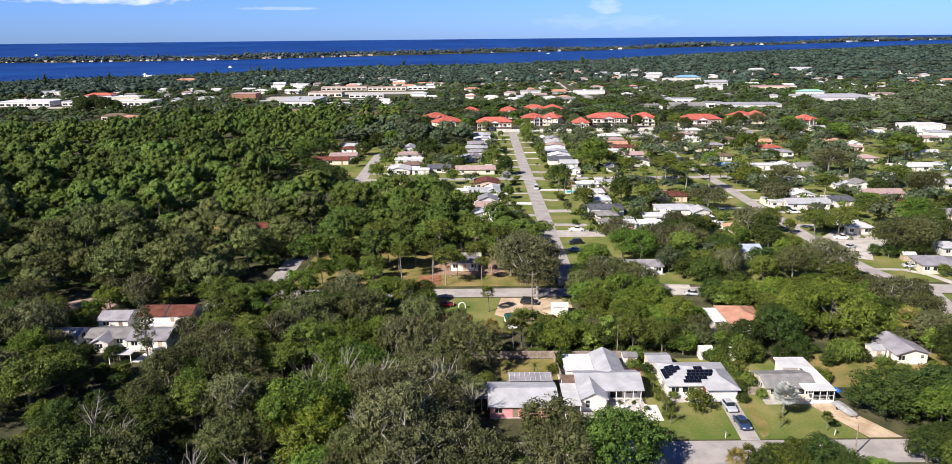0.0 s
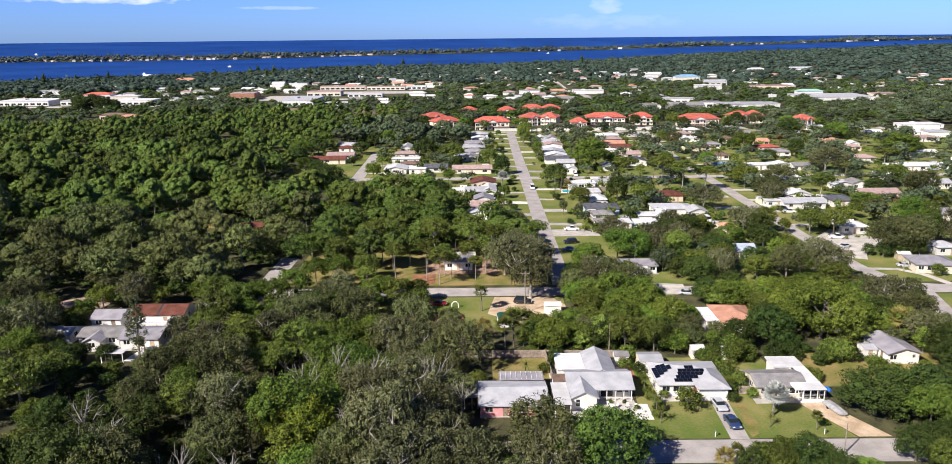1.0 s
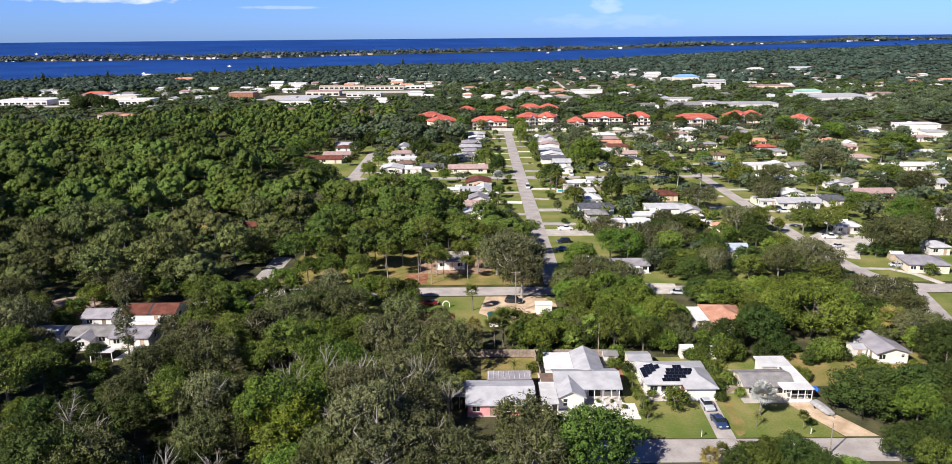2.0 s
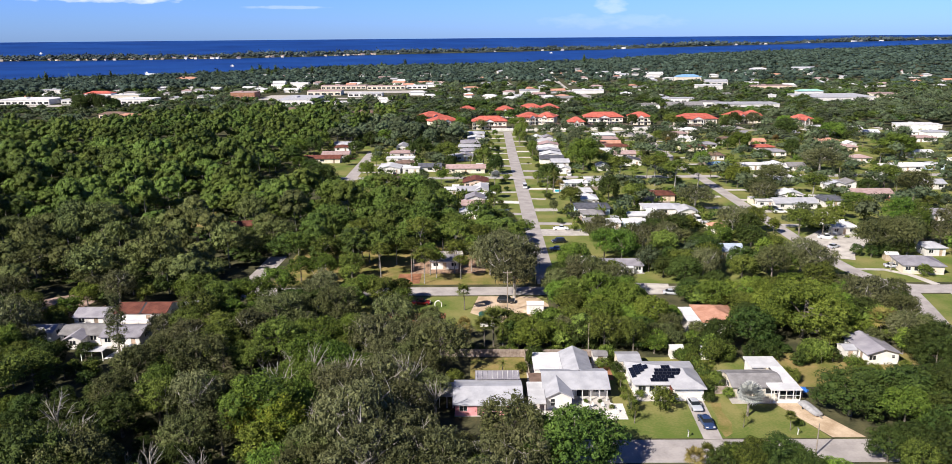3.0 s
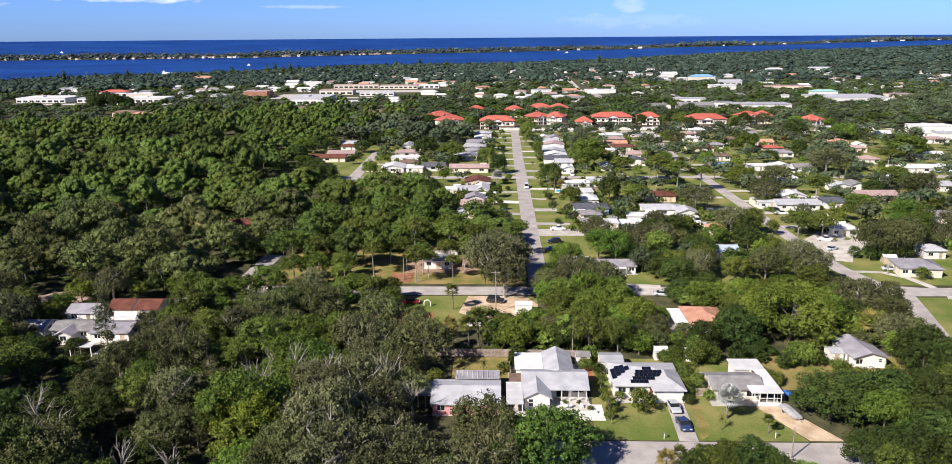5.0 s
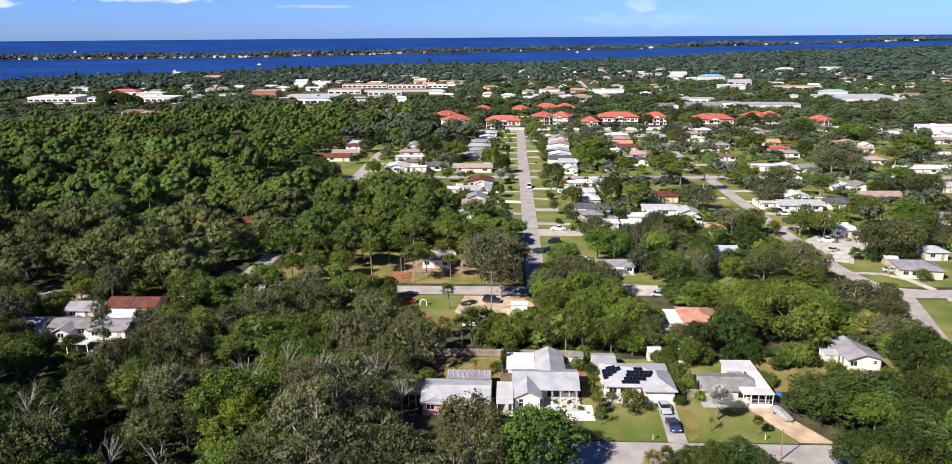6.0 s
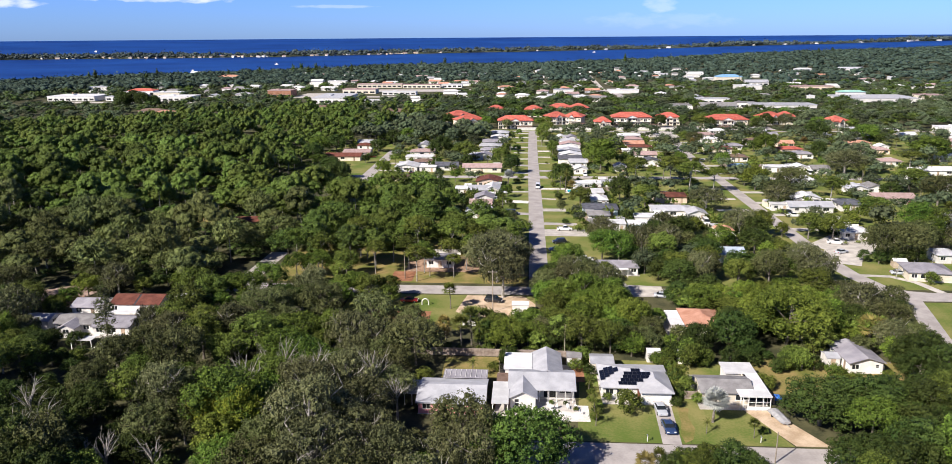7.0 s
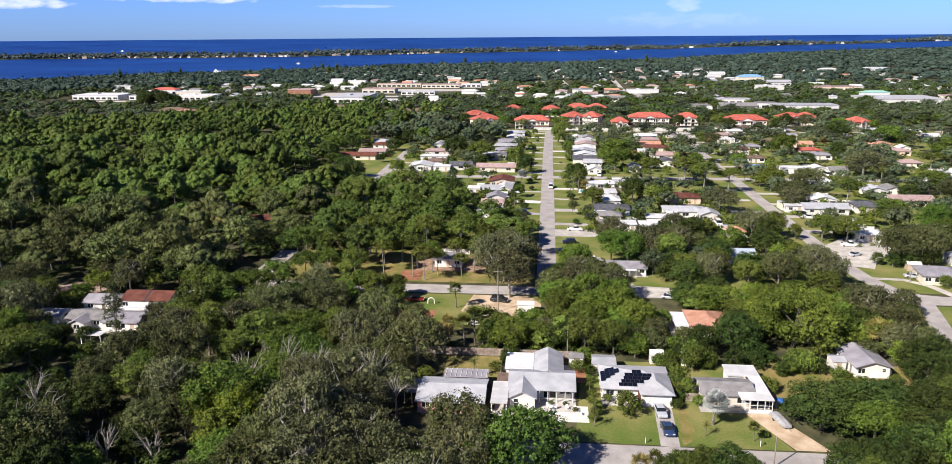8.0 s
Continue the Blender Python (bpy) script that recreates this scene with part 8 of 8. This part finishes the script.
# ---- garden clutter of the streets beyond ----
rc = random.Random(21)
for i, (x, y, w, d, turn) in enumerate(HOMES):
    if x < -60 and y < 300:
        continue
    m = pose(x, y, 0, 0, 0, turn)
    if i % 2:
        sw, sd, sh = rc.uniform(2.4, 4.2), rc.uniform(2.2, 3.2), rc.uniform(2.0, 2.4)
        bm = bmesh.new()
        box(bm, -sw / 2, sw / 2, -sd / 2, sd / 2, 0, sh)
        ob = new("garden_shed", from_bm("garden_shed", bm, WALLS[("white", "cream", "white", "tan")[i % 4]]))
        ob.matrix_world = m @ pose(rc.choice((-1, 1)) * w * 0.36, d / 2 + 3.2 + sd / 2, 0)
        tagged(ob, "small garden shed behind a house", "shed", "garden sheds")
        bm = bmesh.new()
        gable_roof(bm, -sw / 2, sw / 2, -sd / 2, sd / 2, sh, 0.5, over=0.2, th=0.08)
        part("roof", bm, ROOFS[("white", "pale", "grey", "white")[i % 4]], ob)
    bm = bmesh.new()
    px = rc.uniform(-w * 0.3, w * 0.3)
    box(bm, px - 2.6, px + 2.6, d / 2 + 0.05, d / 2 + 2.9, 0.0, 0.1)
    ob = new("patio", from_bm("patio", bm, SLAB_WHITE))
    ob.matrix_world = m
    tagged(ob, "pale concrete patio behind the house", "patio", "", "structure")
    if i % 2 == 0:
        bm = bmesh.new()
        L = rc.uniform(9, 16)
        yy = d / 2 + 7.5
        box(bm, -L / 2, L / 2, yy, yy + 0.06, 0.05, 1.75)
        for k in range(int(L / 2.4) + 1):
            box(bm, -L / 2 + k * 2.4 - 0.06, -L / 2 + k * 2.4 + 0.06, yy - 0.05, yy + 0.11, 0, 1.85)
        ob = new("garden_fence", from_bm("garden_fence", bm, TRIM if i % 4 else WOOD_GREY))
        ob.matrix_world = m
        tagged(ob, "white vinyl garden fence along the yard" if i % 4 else "brown board fence along the yard", "fence", "garden fences")
PARKED = (("white", "suv"), ("silver", "sedan"), ("black", "sedan"), ("white", "van"), ("red", "suv"), ("navy", "sedan"))
patterns = {}
for i, (x, y, w, d, turn) in enumerate(HOMES):
    if i % 4 != 1 or y < 230:
        continue
    paint, kind = PARKED[(i // 4) % 6]
    m = pose(x, y, 0, 0, 0, turn) @ pose(w * 0.3, -d / 2 - 4.2, 0.06, 0, 0, rc.choice((0, 180)))
    if (paint, kind) in patterns:
        copy_thing(patterns[paint, kind], m)
    else:
        ob = car(0, 0, 0, PAINTS[paint], f"{paint} {kind} parked in a house drive", kind, "van" if kind == "van" else "car")
        ob.matrix_basis = m
        patterns[paint, kind] = ob

# green trees crowding round the orange-roofed house, dark ones before the shaded house
for kind, x, y, R, H in (("b", 42, 170, 5.0, 9.5), ("b", 46, 162, 4.4, 9), ("g", 44.5, 175, 3.6, 5.5), ("o", 49.5, 157.5, 3.0, 6.4), ("g", 59.5, 177, 3.0, 6.5), ("g", 52.0, 167.0, 2.6, 4.4), ("o", 46.5, 152.5, 2.4, 5), ("d", 58.6, 151.5, 4.0, 7.0), ("d", -84, 147.5, 2.6, 4.4), ("d", -78.5, 147.5, 2.3, 4.0), ("d", -89, 146, 2.8, 5)):
    grown(kind, x, y, R, H)
# shrubs and young trees on the front lawns of the long street
for k in range(40):
    side = k % 2
    x, y = (30.5, 11.5)[side] + 8 * rc.uniform(0, 1), 266 + 6.6 * k + rc.uniform(-3, 3)
    if 350 < y < 364:
        continue
    if k % 5 == 2:
        grown("ig"[side], x, y, rc.uniform(1.8, 3.0), rc.uniform(4, 6.5))
    else:
        plant(shrubs[k % 3], x, y, rc.uniform(0.5, 1.2))

# boats on the bay
for a, ra, s in ((-0.33, 1950, 1.0), (-0.58, 4200, 1.6), (-0.445, 1640, 0.9), (0.09, 3000, 1.0)):
    bx, by, bz = bend(*polar(a, ra))
    ob = thing("boat", pose(bx, by, bz + 0.6, 0, 0, 70) @ Matrix.Diagonal((s, s, s, 1)), "small white motor boat on the blue water", "boat", "boats on the bay")
    bm = bmesh.new()
    hull(bm, [(-1.6, -5, 0), (1.6, -5, 0), (1.6, 3, 0), (-1.6, 3, 0), (-2, -5.2, 1.6), (2, -5.2, 1.6), (2, 3, 1.8), (-2, 3, 1.8)], BOX_F)
    hull(bm, [(-1.6, 3, 0), (1.6, 3, 0), (0, 6, 0.3), (-2, 3, 1.8), (2, 3, 1.8), (0, 7, 2.1)], [(0, 2, 1), (3, 4, 5), (0, 1, 4, 3), (1, 2, 5, 4), (2, 0, 3, 5)])
    part("hull", bm, PAINTS["white"], ob)
    bm = bmesh.new()
    box(bm, -1.2, 1.2, -2.5, 1.5, 1.7, 4.0)
    part("cabin", bm, WALLS["white"], ob)

# dark clump of tall trees before the warehouses
for x, y, q in ((-362, 712, 1.5), (-377, 718, 1.4), (-350, 704, 1.4), (-385, 728, 1.3), (-368, 700, 1.3), (-340, 708, 1.1)):
    plant(darks[0], x, y, q, q * 500, 1.3)
# tall dark conifers along the shore
conifer = tree_kind("conifer_tree", "tall narrow dark conifer above the shore trees", LEAF_DARK, 360, 3.2, 20, 0.1, 9, 150, 1.3, BARK, 0.3, lobe=(0.4, 0.6), squash=2.0, fill=0.72, spray=3)
rs = random.Random(4)
for i in range(22):
    a = rs.uniform(-0.6, 0.45)
    bx, by, bz = bend(*polar(a, coast(a) - rs.uniform(10, 260)))
    o = plant(conifer, bx, by, rs.uniform(0.8, 1.15), rs.uniform(0, 360), rs.uniform(0.8, 1.1))
    o.location.z = bz


# patio furniture before the porch
def patio_chair(x, y, turn):
    ob = thing("patio_chair", pose(x, y, 0.06, 0, 0, turn), "white plastic chair on the patio", "chair", "patio chairs")
    bm = bmesh.new()
    box(bm, -0.26, 0.26, -0.26, 0.26, 0.40, 0.45)
    part("seat", bm, TRIM, ob)
    bm = bmesh.new()
    hull(bm, [(-0.26, 0.24, 0.45), (0.26, 0.24, 0.45), (0.26, 0.29, 0.45), (-0.26, 0.29, 0.45), (-0.22, 0.36, 0.92), (0.22, 0.36, 0.92), (0.22, 0.40, 0.92), (-0.22, 0.40, 0.92)], BOX_F)
    part("backrest", bm, TRIM, ob)
    for sx in (-0.23, 0.23):
        for sy in (-0.23, 0.25):
            bm = bmesh.new()
            box(bm, sx - 0.025, sx + 0.025, sy - 0.025, sy + 0.025, 0, 0.40)
            part("leg", bm, TRIM, ob)


def patio_table(x, y):
    ob = thing("patio_table", pose(x, y, 0.06), "round white table on the patio", "table")
    bm = bmesh.new()
    tube(bm, [(0, 0, 0.68), (0, 0, 0.73)], [0.6, 0.6], 16)
    part("tabletop", bm, TRIM, ob)
    bm = bmesh.new()
    tube(bm, [(0, 0, 0), (0, 0, 0.05), (0, 0, 0.68)], [0.3, 0.06, 0.05], 8)
    part("pedestal", bm, TRIM, ob)


patio_table(26.2, 124.6)
for k in range(4):
    a = k * math.pi / 2 + 0.4
    patio_chair(26.2 + 1.0 * math.cos(a), 124.6 + 1.0 * math.sin(a), math.degrees(a) - 90)
patio_chair(29.4, 125.0, 20)
patio_chair(30.6, 124.6, -30)
patio_chair(31.8, 123.2, 60)
flat("patio", [(29.0, 136.2), (33.4, 136.2), (33.4, 142.8), (29.0, 142.8)], 0.05, SOIL_RED, "terracotta paved yard beside the house", "patio")


def mailbox(x, y):
    ob = thing("mailbox", pose(x, y, 0), "white mailbox on a post beside the street", "mailbox", "mailboxes")
    bm = bmesh.new()
    box(bm, -0.05, 0.05, -0.05, 0.05, -0.1, 1.05)
    part("post", bm, TRIM, ob)
    bm = bmesh.new()
    tube(bm, [(0, -0.28, 1.17), (0, 0.28, 1.17)], [0.10, 0.10], 10)
    part("box", bm, METAL, ob)


mailbox(42.2, 114.4)
mailbox(61.2, 115.0)
